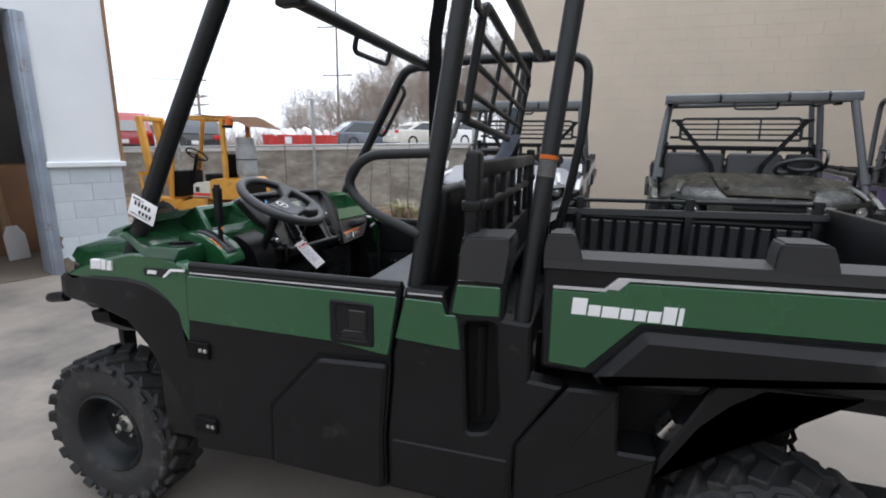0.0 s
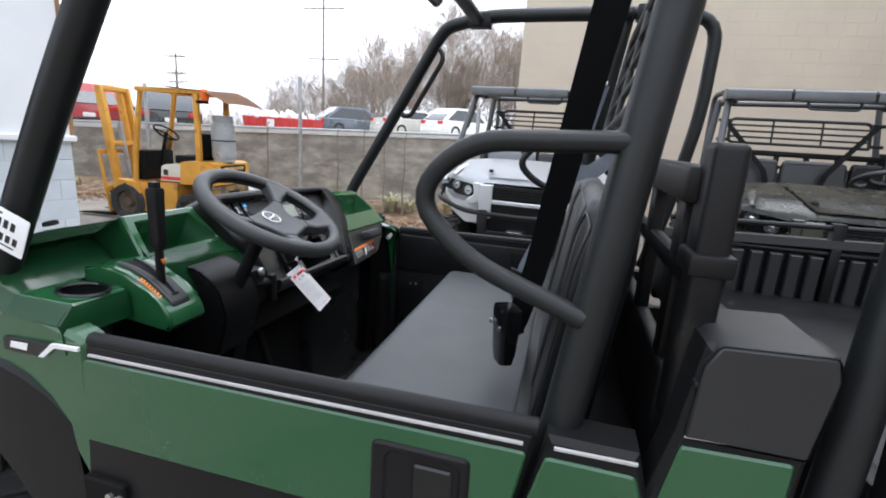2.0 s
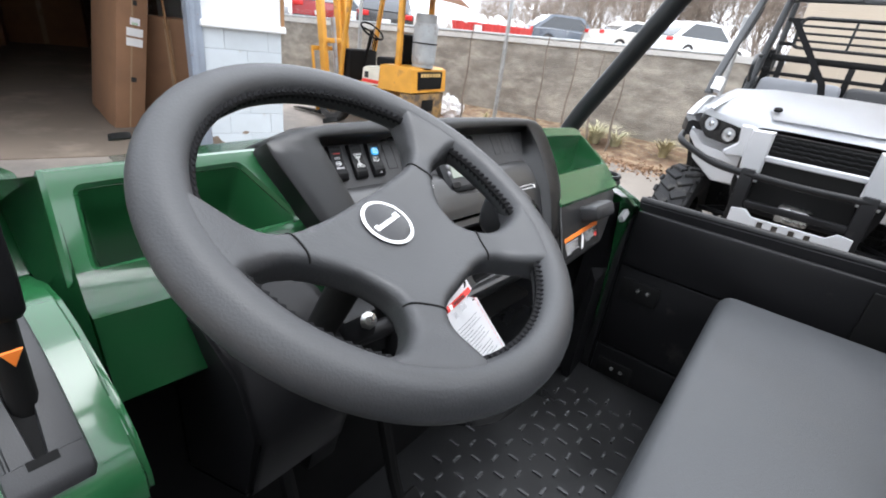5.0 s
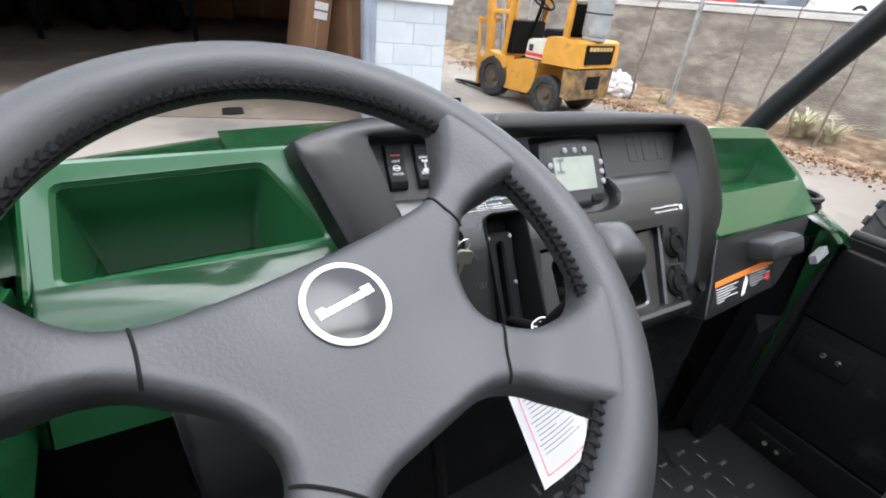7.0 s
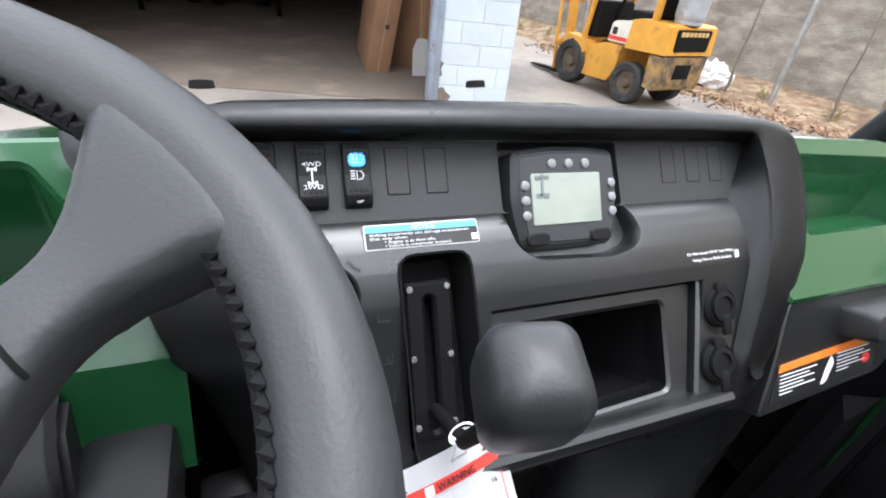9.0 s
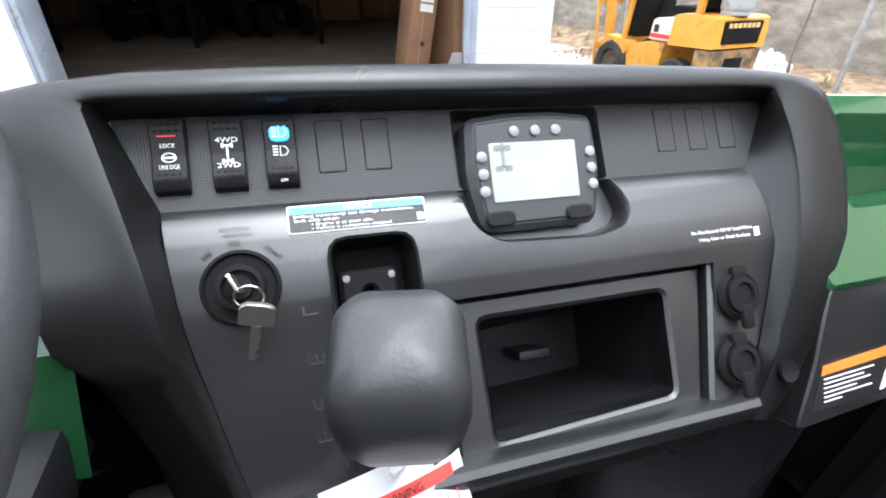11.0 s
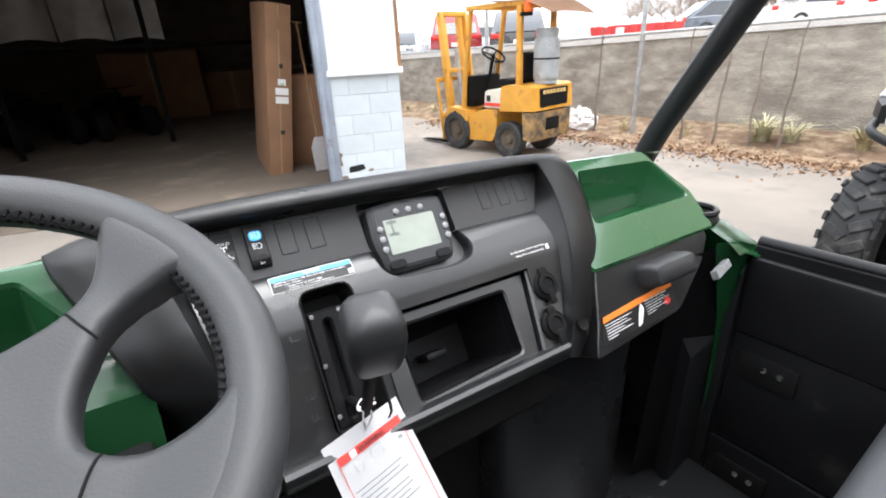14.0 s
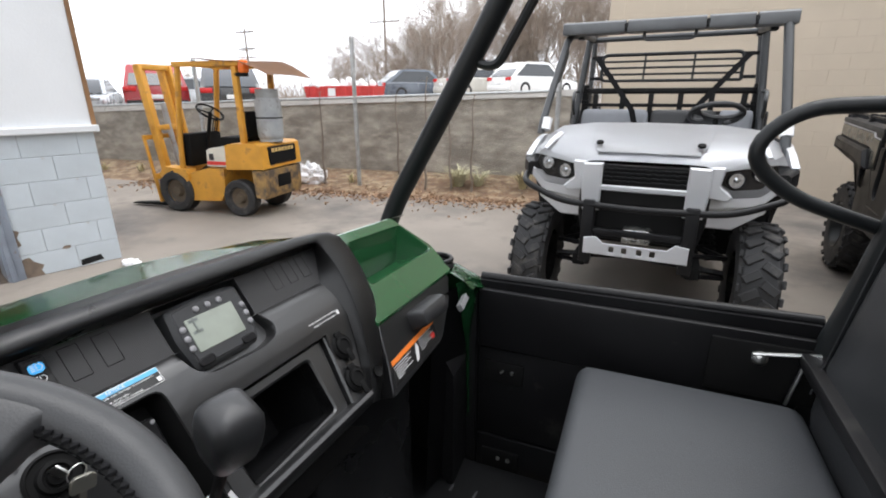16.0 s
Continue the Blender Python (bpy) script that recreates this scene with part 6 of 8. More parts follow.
def on_slide(x, y, h):
    z, k = slide(x)
    nrm = Vector((-k, 0, 1)).normalized()
    return Vector((x, y, z)) + nrm * h


gap = {x: (.174 + .009 * (x - .425) / .116, .2035 - .0155 * (x - .425) / .116) for x in gx}
gate_bm = bmesh.new()
loft(gate_bm, [[on_slide(x, y, h) for y, h in ((.163, .0), (.1642, .0050), (.1672, .0058), (.1680, .0044), (.1692, .0044), (.1700, .0058), (gap[x][0] - .0012, .0058), (gap[x][0], .0))] for x in gx])
loft(gate_bm, [[on_slide(x, y, h) for y, h in ((gap[x][1], .0), (gap[x][1] + .0012, .0058), (max(.2055, gap[x][1] + .0018), .0058), (.2085, .0045), (.210, .0))] for x in gx])
loft(gate_bm, [[on_slide(x, y, h) for y, h in ((.163, .0), (.1642, .0050), (.1675, .0058), (.187, .0058), (.2055, .0058), (.2085, .0045), (.210, .0))] for x in (.5412, .546, .552, .556)] + [[on_slide(.560, y, h) for y, h in ((.166, .0), (.168, .0020), (.171, .0025), (.187, .0025), (.202, .0025), (.205, .0020), (.207, .0))]])
part("lever_gate", gate_bm, grey_plastic, console, "dark grey curved plate with a slot for the lever", smooth=45)
part("gate_slot", sheet(bmesh.new(), [[on_slide(x, y, .0010) for y in (.168, .206)] for x in gx], 0), deep_black, console)
part("gate_stop", sheet(bmesh.new(), [[on_slide(x, y, .0062) for y in (.177, .194)] for x in (.5405, .5455)], 0), deep_black, console)
for k in range(8):
    b_ = bmesh.new()
    x0_ = .4935 + .0062 * k
    z0_, k0_ = slide(x0_)
    cm_ = Matrix.Translation(on_slide(x0_, .1565, 0)) @ pose(0, 0, 0, 0, math.degrees(math.atan(-k0_)), 0)
    for s in (-1, 1):
        panel(b_, cm_, [(0, 0), (.0036, 0), (-.0004, s * .0050), (-.004, s * .0050)] if s > 0 else [(0, 0), (-.004, -.0050), (-.0004, -.0050), (.0036, 0)], -.003, .0009, chamfer=.0003)
    part("chevron", b_, orange_print, console, smooth=0)
lv = part("brake_lever", tube(bmesh.new(), [(.511, .188, 1.10), (.509, .190, 1.217)], .0085, 10), deep_black, gv, "black parking brake lever with square grip")
bm = bmesh.new()
loft(bm, [[Vector((.508 + x * k, .1915 + y * k, z + .017)) for x, y in rounded(-.0125, -.0125, .0125, .0125, .004, 3)] for z, k in ((1.195, .75), (1.20, .95), (1.22, 1.0), (1.25, .93), (1.29, 1.0), (1.312, 1.06), (1.318, .95))])
part("grip", bm, black_plastic, lv)
bm = bmesh.new()
loft(bm, [[Vector((.508 + x, .1915 + y, z + .017)) for x, y in rounded(-.0085, -.0085, .0085, .0085, .003, 3)] for z in (1.315, 1.328, 1.330)])
part("release_button", bm, black_plastic, lv)
bm = bmesh.new()
panel(bm, Matrix(((0, 0, 1, .5175), (1, 0, 0, .190), (0, 1, 0, 1.184), (0, 0, 0, 1))), [(-.006, .008), (.006, .008), (0, -.004)], 0, .002, chamfer=.0005)
part("orange_arrow", bm, orange_print, lv)

# right-hand lower panel: glove bar, labels and cup holder
RM = TILTED @ Matrix.Translation((0, -.123, .026)) @ pose(0, 0, 0, 12, 0, 0) @ Matrix.Translation((0, .123, 0))
rp = part("passenger_panel", panel(bmesh.new(), RM, soften([(1.112, -.123), (1.425, -.123), (1.432, -.135), (1.395, -.18), (1.30, -.243), (1.075, -.258), (1.095, -.2)], .01), -.05, -.003, chamfer=.002), satin, gv, "black panel before the passenger")
bm = bmesh.new()
loft(bm, [[RM @ Vector((u, w, n)) for u, w in rounded(1.205 + d, -.180 + d * .4, 1.325 - d, -.140 - d, .008, 3)] for n, d in ((-.01, 0), (.022, .002), (.034, .006), (.038, .014))])
part("grab_block", bm, grey_plastic, rp, "grey moulded grab handle")
WL = RM @ Matrix.Translation((1.092, -.243, -.002)) @ Matrix.Diagonal((.95, .70, 1, 1))
wl = part("warning_label", panel(bmesh.new(), WL, [(0, 0), (.205, .008), (.205, .082), (.012, .064)], -.001, .0006, chamfer=.0003), black_print, rp, "black and orange warning label")
part("label_band", panel(bmesh.new(), WL, [(.012, .064), (.205, .082), (.205, .067), (.010, .051)], 0, .0010, chamfer=.0002), orange_print, wl)
for k in range(6):
    part("label_line", bar(WL @ pose(0, 0, 0, 0, 0, 3), .016, .044 - .0065 * k, (.085, .07, .08, .06, .082, .04)[k], .0452 - .0065 * k, .0009), white_print, wl)
    part("label_line", bar(WL @ pose(0, 0, 0, 0, 0, 3), .125, .052 - .0065 * k, (.19, .18, .195, .17, .185, .15)[k], .0532 - .0065 * k, .0009), white_print, wl)
part("label_picture", panel(bmesh.new(), WL, soften([(.093, .008), (.105, .012), (.118, .045), (.110, .060), (.100, .035)], .004), 0, .0010, chamfer=.0002), white_print, wl)
part("label_picture", panel(bmesh.new(), WL, rounded(.176, .028, .194, .046, .008), 0, .0010, chamfer=.0002), red_print, wl)
side_g = strip("right_console", [[(x, y, z - .03 * (y > 1.5)) for y in (1.436, 1.46, 1.52, 1.556)] for x, z in ((.26, 1.10), (.34, 1.10), (.42, 1.085), (.47, 1.08), (.53, 1.055), (.555, 1.035))], green_paint, gv)
strip("right_console_edge", [[(.525, 1.40, 1.06), (.540, 1.47, 1.05), (.545, 1.545, 1.02)], [(.515, 1.50, .85), (.52, 1.515, .85), (.525, 1.55, .85)], [(.52, 1.515, .60), (.525, 1.525, .60), (.525, 1.55, .60)]], green_paint, gv)
strip("right_kick_panel", [[(.49, 1.30, 1.04), (.527, 1.47, 1.04)], [(.49, 1.33, .90), (.515, 1.505, .88)], [(.47, 1.33, .47), (.515, 1.52, .47)]], black_plastic, gv)
bm = bmesh.new()
panel(bm, TILTED @ Matrix.Translation((0, 0, .040)), [(1.378, -.214), (1.430, -.202), (1.430, -.188), (1.378, -.199)], -.012, .0006, chamfer=.0003)
part("white_label", bm, label_grey, gv, "small white label")
bm = bmesh.new()
tube(bm, [Vector((.445 + .04 * math.cos(t), 1.465 + .036 * math.sin(t), 1.092)) for t in [2 * math.pi * k / 20 for k in range(20)]], .006, 6, closed=True)
tube(bm, [Vector((.445 + .036 * math.cos(t), 1.465 + .033 * math.sin(t), 1.076)) for t in [2 * math.pi * k / 20 for k in range(20)]], .012, 6, closed=True)
part("cup_holder", bm, black_plastic, gv, "black cup holder")
# beneath the dashboard
bm = bmesh.new()
loft(bm, [[Vector((.36 + .115 * math.cos(t), 1.17 + .19 * math.sin(t), z)) for t in [math.pi * (-.5 + k / 14) for k in range(15)]] + [Vector((.34, 1.36, z)), Vector((.34, .98, z))] for z in (.45, .85, .93)])
part("footwell_hump", bm, hump_plastic, gv, "rounded black cover in the footwell", smooth=50)
bm = bmesh.new()
loft(bm, [[(.40, y, 1.135), (.475, y + .005, 1.128), (.525, y + .012, 1.085), (.540, y + .02, 1.01), (.51, y + .02, .90), (.40, y, .88)] for y in (.318, .328, .438, .448)])
bmesh.ops.bevel(bm, geom=bm.edges[:], offset=.008, segments=2, affect="EDGES")
part("column_cover", bm, black_plastic, gv, "black plastic cover beside the column")
bm = bmesh.new()
box(bm, (.44, .452, 1.055), (.53, .505, 1.098), .008)
box(bm, (.47, .455, 1.00), (.505, .50, 1.06), .006)
part("column_bracket", bm, black_plastic, gv, "black tilt bracket under the steering wheel")
part("column_bracket", tube(bmesh.new(), [(.505, .445, 1.052), (.505, .56, 1.035)], .013, 10), black_plastic, gv)
part("tilt_handle", box(bmesh.new(), (.50, .548, .975), (.522, .575, 1.06), .008), black_plastic, gv, "black tilt lever")
part("column_strut", box(bmesh.new(), (.40, .50, .70), (.43, .56, 1.0), .008, Matrix.Translation((.41, .53, .85)) @ pose(0, 0, 0, 0, 14, 0) @ Matrix.Translation((-.41, -.53, -.85))), black_plastic, gv)
for p in ((.528, .487, 1.086), (.512, .462, 1.045), (.505, .560, 1.035)):
    part("bracket_bolt", lathe(bmesh.new(), [(.0105, 0), (.0105, .008), (.006, .012), (.0004, .0125)], Matrix.Translation(p) @ pose(0, 0, 0, 0, 62, -25), 8), steel, gv, "bright bracket bolt")
for y, lab in ((.44, "brake pedal"), (.64, "accelerator pedal")):
    bm = bmesh.new()
    tube(bm, [(.40, y, .85), (.47, y, .62), (.50, y, .56)], .012, 8, .05)
    box(bm, (-.03, -.045, -.006), (.03, .045, .006), .004, Matrix.Translation((.505, y, .56)) @ pose(0, 0, 0, 0, 50, 0))
    part("pedal", bm, deep_black, gv, "black " + lab)
# tread bars, their glint painted in as a paler colour than the floor
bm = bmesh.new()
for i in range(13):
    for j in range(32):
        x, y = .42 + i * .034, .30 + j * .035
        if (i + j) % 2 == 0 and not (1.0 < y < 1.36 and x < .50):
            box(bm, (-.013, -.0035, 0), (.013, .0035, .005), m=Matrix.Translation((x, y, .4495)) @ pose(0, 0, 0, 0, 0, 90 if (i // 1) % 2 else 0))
tagged(part("floor_tread", bm, tread_plastic, gv, "raised tread bars on the floor, coloured paler for their glint", smooth=0), kind="stuff")
# far door lining
for lo_, hi_, nm in (((.545, 1.515, .835), (1.34, 1.535, 1.005), "door_lining"), ((.545, 1.528, .548), (1.34, 1.538, .829), "door_lining"), ((.545, 1.524, .40), (1.34, 1.538, .542), "door_lining")):
    bm = bmesh.new()
    box(bm, lo_, hi_, .008)
    part(nm, bm, black_plastic, gv)
for z in (.765, .47):
    part("hinge_plate", box(bmesh.new(), (.565, 1.518, z - .035), (.675, 1.529, z + .03), .004), deep_black, gv)
part("inner_wall", box(bmesh.new(), (.30, 1.518, .40), (.54, 1.538, .99), .006), black_plastic, gv, "black inner side wall")
for z in (.77, .475):
    for x in (.615, .645):
        part("hinge_bolt", lathe(bmesh.new(), [(.006, 0), (.006, .004), (.0004, .006)], Matrix.Translation((x, 1.518, z)) @ pose(0, 0, 0, 90, 0, 0), 8), steel, gv)
bm = bmesh.new()
box(bm, (1.09, 1.506, .85), (1.32, 1.516, .985), .006)
part("latch_plate", bm, deep_black, gv)
bm = bmesh.new()
lathe(bm, [(.016, 0), (.016, .006), (.008, .014), (.0004, .015)], Matrix.Translation((1.185, 1.506, .952)) @ pose(0, 0, 0, 90, 0, 0), 16)
tube(bm, [(1.17, 1.498, .962), (1.285, 1.49, .985)], .0045, 6)
tube(bm, [(1.262, 1.49, .972), (1.245, 1.49, .86)], .004, 6)
part("latch_rod", bm, steel, gv, "bright latch rod and bolt")


# seat belts
def belt(name, pts, w=.0235, facing=(-.5, -.85, .1)):
    bm_ = bmesh.new()
    pts_ = [Vector(p) for p in pts]
    rows_ = []
    for i_, p in enumerate(pts_):
        t_ = (pts_[min(i_ + 1, len(pts_) - 1)] - pts_[max(i_ - 1, 0)]).normalized()
        s_ = t_.cross(Vector(facing)).normalized()
        rows_.append([p - s_ * w, p, p + s_ * w])
    sheet(bm_, rows_, .003)
    return part(name, bm_, belt_web, gv, "blue-grey seat belt webbing")


belt("seat_belt", [(1.215, 1.0, 1.11), (1.220, 1.02, 1.13), (1.259, 1.131, 1.2), (1.30, 1.25, 1.352), (1.341, 1.367, 1.5), (1.385, 1.42, 1.70)])
belt("seat_belt", [(1.208, .655, 1.12), (1.215, .675, 1.15), (1.255, .76, 1.25), (1.29, .80, 1.376), (1.325, .815, 1.40), (1.36, .83, 1.405), (1.44, .88, 1.47), (1.47, .93, 1.55)])
driver = belt("seat_belt", [(1.205, .56, 1.02), (1.218, .53, 1.06), (1.249, .457, 1.2), (1.296, .293, 1.5), (1.343, .145, 1.8), (1.375, .115, 1.93), (1.40, .11, 2.0)], .031)
# shadow side of this belt is put into the colour: black webbing
driver.data.materials[0] = black_web
tagged(driver, "seat belt webbing, blackened for its shadow side")
part("belt_anchor", lathe(bmesh.new(), [(.018, 0), (.018, .006), (.011, .010), (.010, .016), (.001, .018)], Matrix.Translation((1.38, 1.425, 1.71)) @ pose(0, 0, 0, 70, 0, 0), 16), steel, gv, "bright belt anchor bolt")
for x, y, z in ((1.228, 1.0, 1.078), (1.210, .605, 1.098)):
    m_ = Matrix.Translation((x, y, z)) @ pose(0, 0, 0, 0, -8, 38)
    bm = bmesh.new()
    loft(bm, [[m_ @ Vector((a, b2, h)) for a, b2 in rounded(-.015 * k, -.031 * k, .015 * k, .031 * k, .009, 4)] for h, k in ((-.115, .36), (-.075, .40), (-.058, .62), (-.046, .84), (.0, .92), (.026, .92), (.034, .84))])
    bk = part("belt_buckle", bm, gloss_black, gv, "black belt buckle with red button")
    bm = bmesh.new()
    loft(bm, [[m_ @ Vector((q, b2, h)) for b2, h in ((-.015, .0355), (.015, .0355), (.012, .020), (.007, .012), (-.007, .012), (-.012, .020))] for q in (-.0160, -.008)])
    part("red_button", bm, red_lens, bk, "red release button")
    part("latch_tongue", box(bmesh.new(), (-.008, -.030, .036), (-.003, .030, .058), .002, m_), steel if y > .9 else black_plastic, bk)
bm = bmesh.new()
pm_ = Matrix.Translation((1.195, .488, 0)) @ pose(0, 0, 0, 0, 0, 30)
loft(bm, [[pm_ @ Vector((a, b2, z)) for a, b2 in rounded(-.024 * k, -.036 * k, .024 * k, .036 * k, .012, 4)] for z, k in ((.955, .72), (.98, .86), (1.03, .95), (1.082, 1.05), (1.092, 1.0), (1.08, .82), (1.0, .75))])
pk = part("belt_pocket", bm, gloss_black, gv, "black belt retractor pocket")
for y in (-.026, .026):
    part("pocket_bolt", lathe(bmesh.new(), [(.006, 0), (.006, .004), (.001, .006)], pm_ @ Matrix.Translation((-.0265, y, 1.05)) @ pose(0, 0, 0, 0, -90, 0), 8), steel, pk)
# label on the rear post and tag on the front pillar
c = Vector((1.674, .0675, 1.445))
ax = (Vector((1.715, .12, 1.86)) - Vector((1.645, .035, 1.10))).normalized()
out = Vector((-.05, -1, 0)).normalized()
out = (out - ax * out.dot(ax)).normalized()
rt_ = ax.cross(out) * -1


def wrap(name, h0, h1, a0, a1, r, material, parent):
    rows_ = [[c + ax * h + (out * math.cos(a) + rt_ * math.sin(a)) * r for a in [radians(a0 + (a1 - a0) * k / 10) for k in range(11)]] for h in (h0, h1)]
    return part(name, sheet(bmesh.new(), rows_, .0006), material, parent)


c = Vector((1.645, .035, 1.10)) + ax * .352
pl = wrap("post_label", -.03, .03, -75, 60, .0245, mat("label_black", (.02, .02, .02), .5), gv)
tagged(pl, "orange and white warning label round the post")
wrap("label_band", .018, .0295, -73, 58, .0252, orange_print, pl)
for k in range(10):
    wrap("label_line", .0135 - .0043 * k, .0150 - .0043 * k, -68, (52, 40, 50, 54, 35)[k % 5], .0252, stripe_grey, pl)
tagm = Matrix.Translation((.362, .012, 1.272)) @ Matrix(((.78, .28, -.55, 0), (.30, .10, -.80, 0), (-.52, .85, -.02, 0), (0, 0, 0, 1)))
tg = tagged(part("paper_tag", panel(bmesh.new(), tagm, rounded(-.045, -.042, .045, .036, .002), -.0008, .0008, chamfer=.0003), paper), "white paper stock tag on the front pillar", "tag")
for x0_, y0_, x1_, y1_ in [(-.030 + .012 * k, .002, -.023 + .012 * k, .018) for k in range(5)] + [(-.010 + .012 * k, -.024, -.003 + .012 * k, -.010) for k in range(4)] + [(-.038, .026, .0, .029), (-.038, .022, -.01, .0235), (-.038, -.032, .03, -.030)]:
    part("print_bar", bar(tagm, x0_, y0_, x1_, y1_, .0012), black_print, tg)
# marks on the flanks: plain shapes for the makers' names
xs = 1.767
for k, wd in enumerate((.040, .033, .044, .033, .030, .033, .034, .015)):
    part("side_mark", panel(bmesh.new(), SIDE, [(xs, 1.083), (xs + wd - .004, 1.084), (xs + wd - .002, 1.128 if k in (0, 6, 7) else 1.113), (xs + .002, 1.127 if k in (0, 6, 7) else 1.112)], .004, .0062, chamfer=.0005), white_print, gv)
    xs += wd
part("side_badge", panel(bmesh.new(), SIDE, [(.345, 1.045), (.425, 1.045), (.46, 1.075), (.345, 1.07)], -.006, .0005, chamfer=.0004), gloss_black, gv)
part("side_badge_mark", panel(bmesh.new(), SIDE, [(.36, 1.052), (.40, 1.052), (.405, 1.066), (.365, 1.065)], -.004, .001, chamfer=.0003), white_print, gv)
part("side_badge_mark", panel(bmesh.new(), SIDE, [(.425, 1.045), (.437, 1.045), (.465, 1.068), (.52, 1.072), (.52, 1.079), (.46, 1.076)], -.004, .001, chamfer=.0003), white_print, gv)
for k, wd in enumerate((.03, .022, .02, .02)):
    part("side_badge_mark", panel(bmesh.new(), SIDE, [(.10 + .026 * k, 1.045), (.10 + .026 * k + wd, 1.048), (.104 + .026 * k + wd, 1.082), (.106 + .026 * k, 1.08)], -.012, .002, chamfer=.0003), white_print, gv)


# ---- painted blocks of the workshop corner ----
wall_blocks(wall_corner, mp_, FACE, 0.0, 1.2, 0.40, 0.20, white_block, 60, depth=0.006, joint=0.004)
chip_brown = mat("bare_block", (.20, .155, .12), .95, vary=.3, scale=12, fine=.6, fine_scale=90)
for loop in ([(.01, .0), (.15, .0), (.13, .05), (.16, .09), (.10, .13), (.07, .18), (.01, .16)], [(.0, .27), (.05, .29), (.03, .36), (.06, .41), (.0, .44)], [(.30, .195), (.36, .19), (.38, .215), (.33, .225)]):
    part("bare_patch", panel(bmesh.new(), mp_, soften(loop, .015), .004, .0072, chamfer=.0005), chip_brown, wall_corner, "patch where the paint has broken away")
# ---- block courses of the beige wall ----
wall_blocks(wall_beige, mb, 13.8, 0.0, 6.2, 0.41, 0.20, beige_block, 300, depth=0.003, joint=0.004)

# ---- forklift ----
def forklift(m):
    f = thing("forklift", "worn yellow forklift truck with gas bottle and mast", "forklift", m)
    for x, r, w in ((-1.50, .275, .19), (-.50, .235, .16)):
        for y in (.02 + w / 2, .86 - w / 2):
            s = -1 if y < .4 else 1
            mm = Matrix.Translation((x, y, r)) @ pose(0, 0, 0, 90 if s < 0 else -90, 0, 0)
            wh = part("wheel", lathe(bmesh.new(), [(r * .56, -w * .3), (r * .55, w * .25), (r * .45, w * .15), (r * .3, w * .12), (r * .2, w * .35), (.01, w * .36)], mm, 24), mat("rusty_hub", (.10, .075, .05), .7, vary=.3, scale=9) if "rusty_hub" not in bpy.data.materials else bpy.data.materials["rusty_hub"], f, "grey wheel with black tyre")
            bm = lathe(bmesh.new(), [(r * .55, -w * .5), (r * .9, -w * .5), (r, -w * .36), (r, w * .36), (r * .9, w * .5), (r * .62, w * .47), (r * .55, w * .3)], mm, 32, ends=False)
            part("tyre", bm, rubber, wh)
    bm = bmesh.new()
    loft(bm, [[(-1.30, y, .16), (-1.26, y, .52), (-.95, y, .60), (-.70, y, .60), (-.72, y, .32), (-.80, y, .18)] for y in (.06, .08, .78, .80)])
    part("frame", bm, yellow_paint, f, "yellow steel side frame", smooth=25)
    for ya in (.03, .65):
        bm = bmesh.new()
        loft(bm, [[(-1.72, ya + o, .50), (-1.62, ya + o, .60), (-1.28, ya + o, .57), (-1.24, ya + o, .44), (-1.3, ya + o, .40), (-1.5, ya + o, .56), (-1.68, ya + o, .44)] for o in (0, .01, .17, .18)])
        part("fender", bm, yellow_paint, f, smooth=25)
    bm = bmesh.new()
    loft(bm, [[(-.98, y, .62), (-.96, y, .82), (-.90, y, .85), (-.50, y, .86), (-.48, y, .62)] for y in (.10, .13, .73, .76)])
    cover = part("engine_cover", bm, cream_paint, f, "cream engine cover with red stripe", smooth=25)
    bm = bmesh.new()
    box(bm, (-.97, .095, .64), (-.52, .103, .685), .002)
    part("red_stripe", bm, red_print, cover)
    bm = bmesh.new()
    box(bm, (-.93, .094, .70), (-.86, .102, .78), .002)
    part("dark_badge", bm, black_print, cover)
    bm = bmesh.new()
    loft(bm, [[(-.62, y, .60), (-.60, y, .90), (-.5, y, .925), (-.15, y, .925), (-.09, y, .90), (-.07, y, .62)] for y in (.02, .06, .80, .84)])
    cw = part("counterweight", bm, yellow_paint, f, "heavy rounded yellow counterweight", smooth=30)
    bm = bmesh.new()
    loft(bm, [[(-.24, y, .26), (-.26, y, .60), (-.08, y, .60), (-.085, y, .30), (-.11, y, .24)] for y in (.04, .08, .78, .82)])
    part("lower_weight", bm, mat("rusty_yellow", (.36, .22, .08), .75, vary=.3, scale=7, stain=(.10, .075, .055), stain_amount=.5, stain_scale=6), cw, "scraped and rusty lower weight", smooth=30)
    rear = Matrix(((0, 0, 1, -.072), (1, 0, 0, 0), (0, 1, 0, 0), (0, 0, 0, 1)))
    part("grille", panel(bmesh.new(), rear, rounded(.16, .66, .72, .88, .02), -.02, .012, chamfer=.006), deep_black, cw, "black rear grille panel")
    for k in range(7):
        part("name_bar", bar(rear, .20 + .068 * k, .815, .20 + .068 * k + .05, .86, .014, .002), mat("faded_yellow_print", (.62, .42, .16), .6) if k == 0 else bpy.data.materials["faded_yellow_print"], cw)
    # black block on the weight; its colour gives the shade of a recess
    bm = bmesh.new()
    box(bm, (-.11, .30, .36), (-.075, .58, .52), .01)
    part("tow_recess", bm, deep_black, cw)
    # overhead guard
    bm = bmesh.new()
    for k in range(6):
        x = -1.24 + k * .18
        box(bm, (x, .10, 1.835), (x + .05, .76, 1.87), .006)
    guard = part("overhead_guard", bm, yellow_paint, f, "yellow overhead guard")
    for y in (.10, .76):
        bm = bmesh.new()
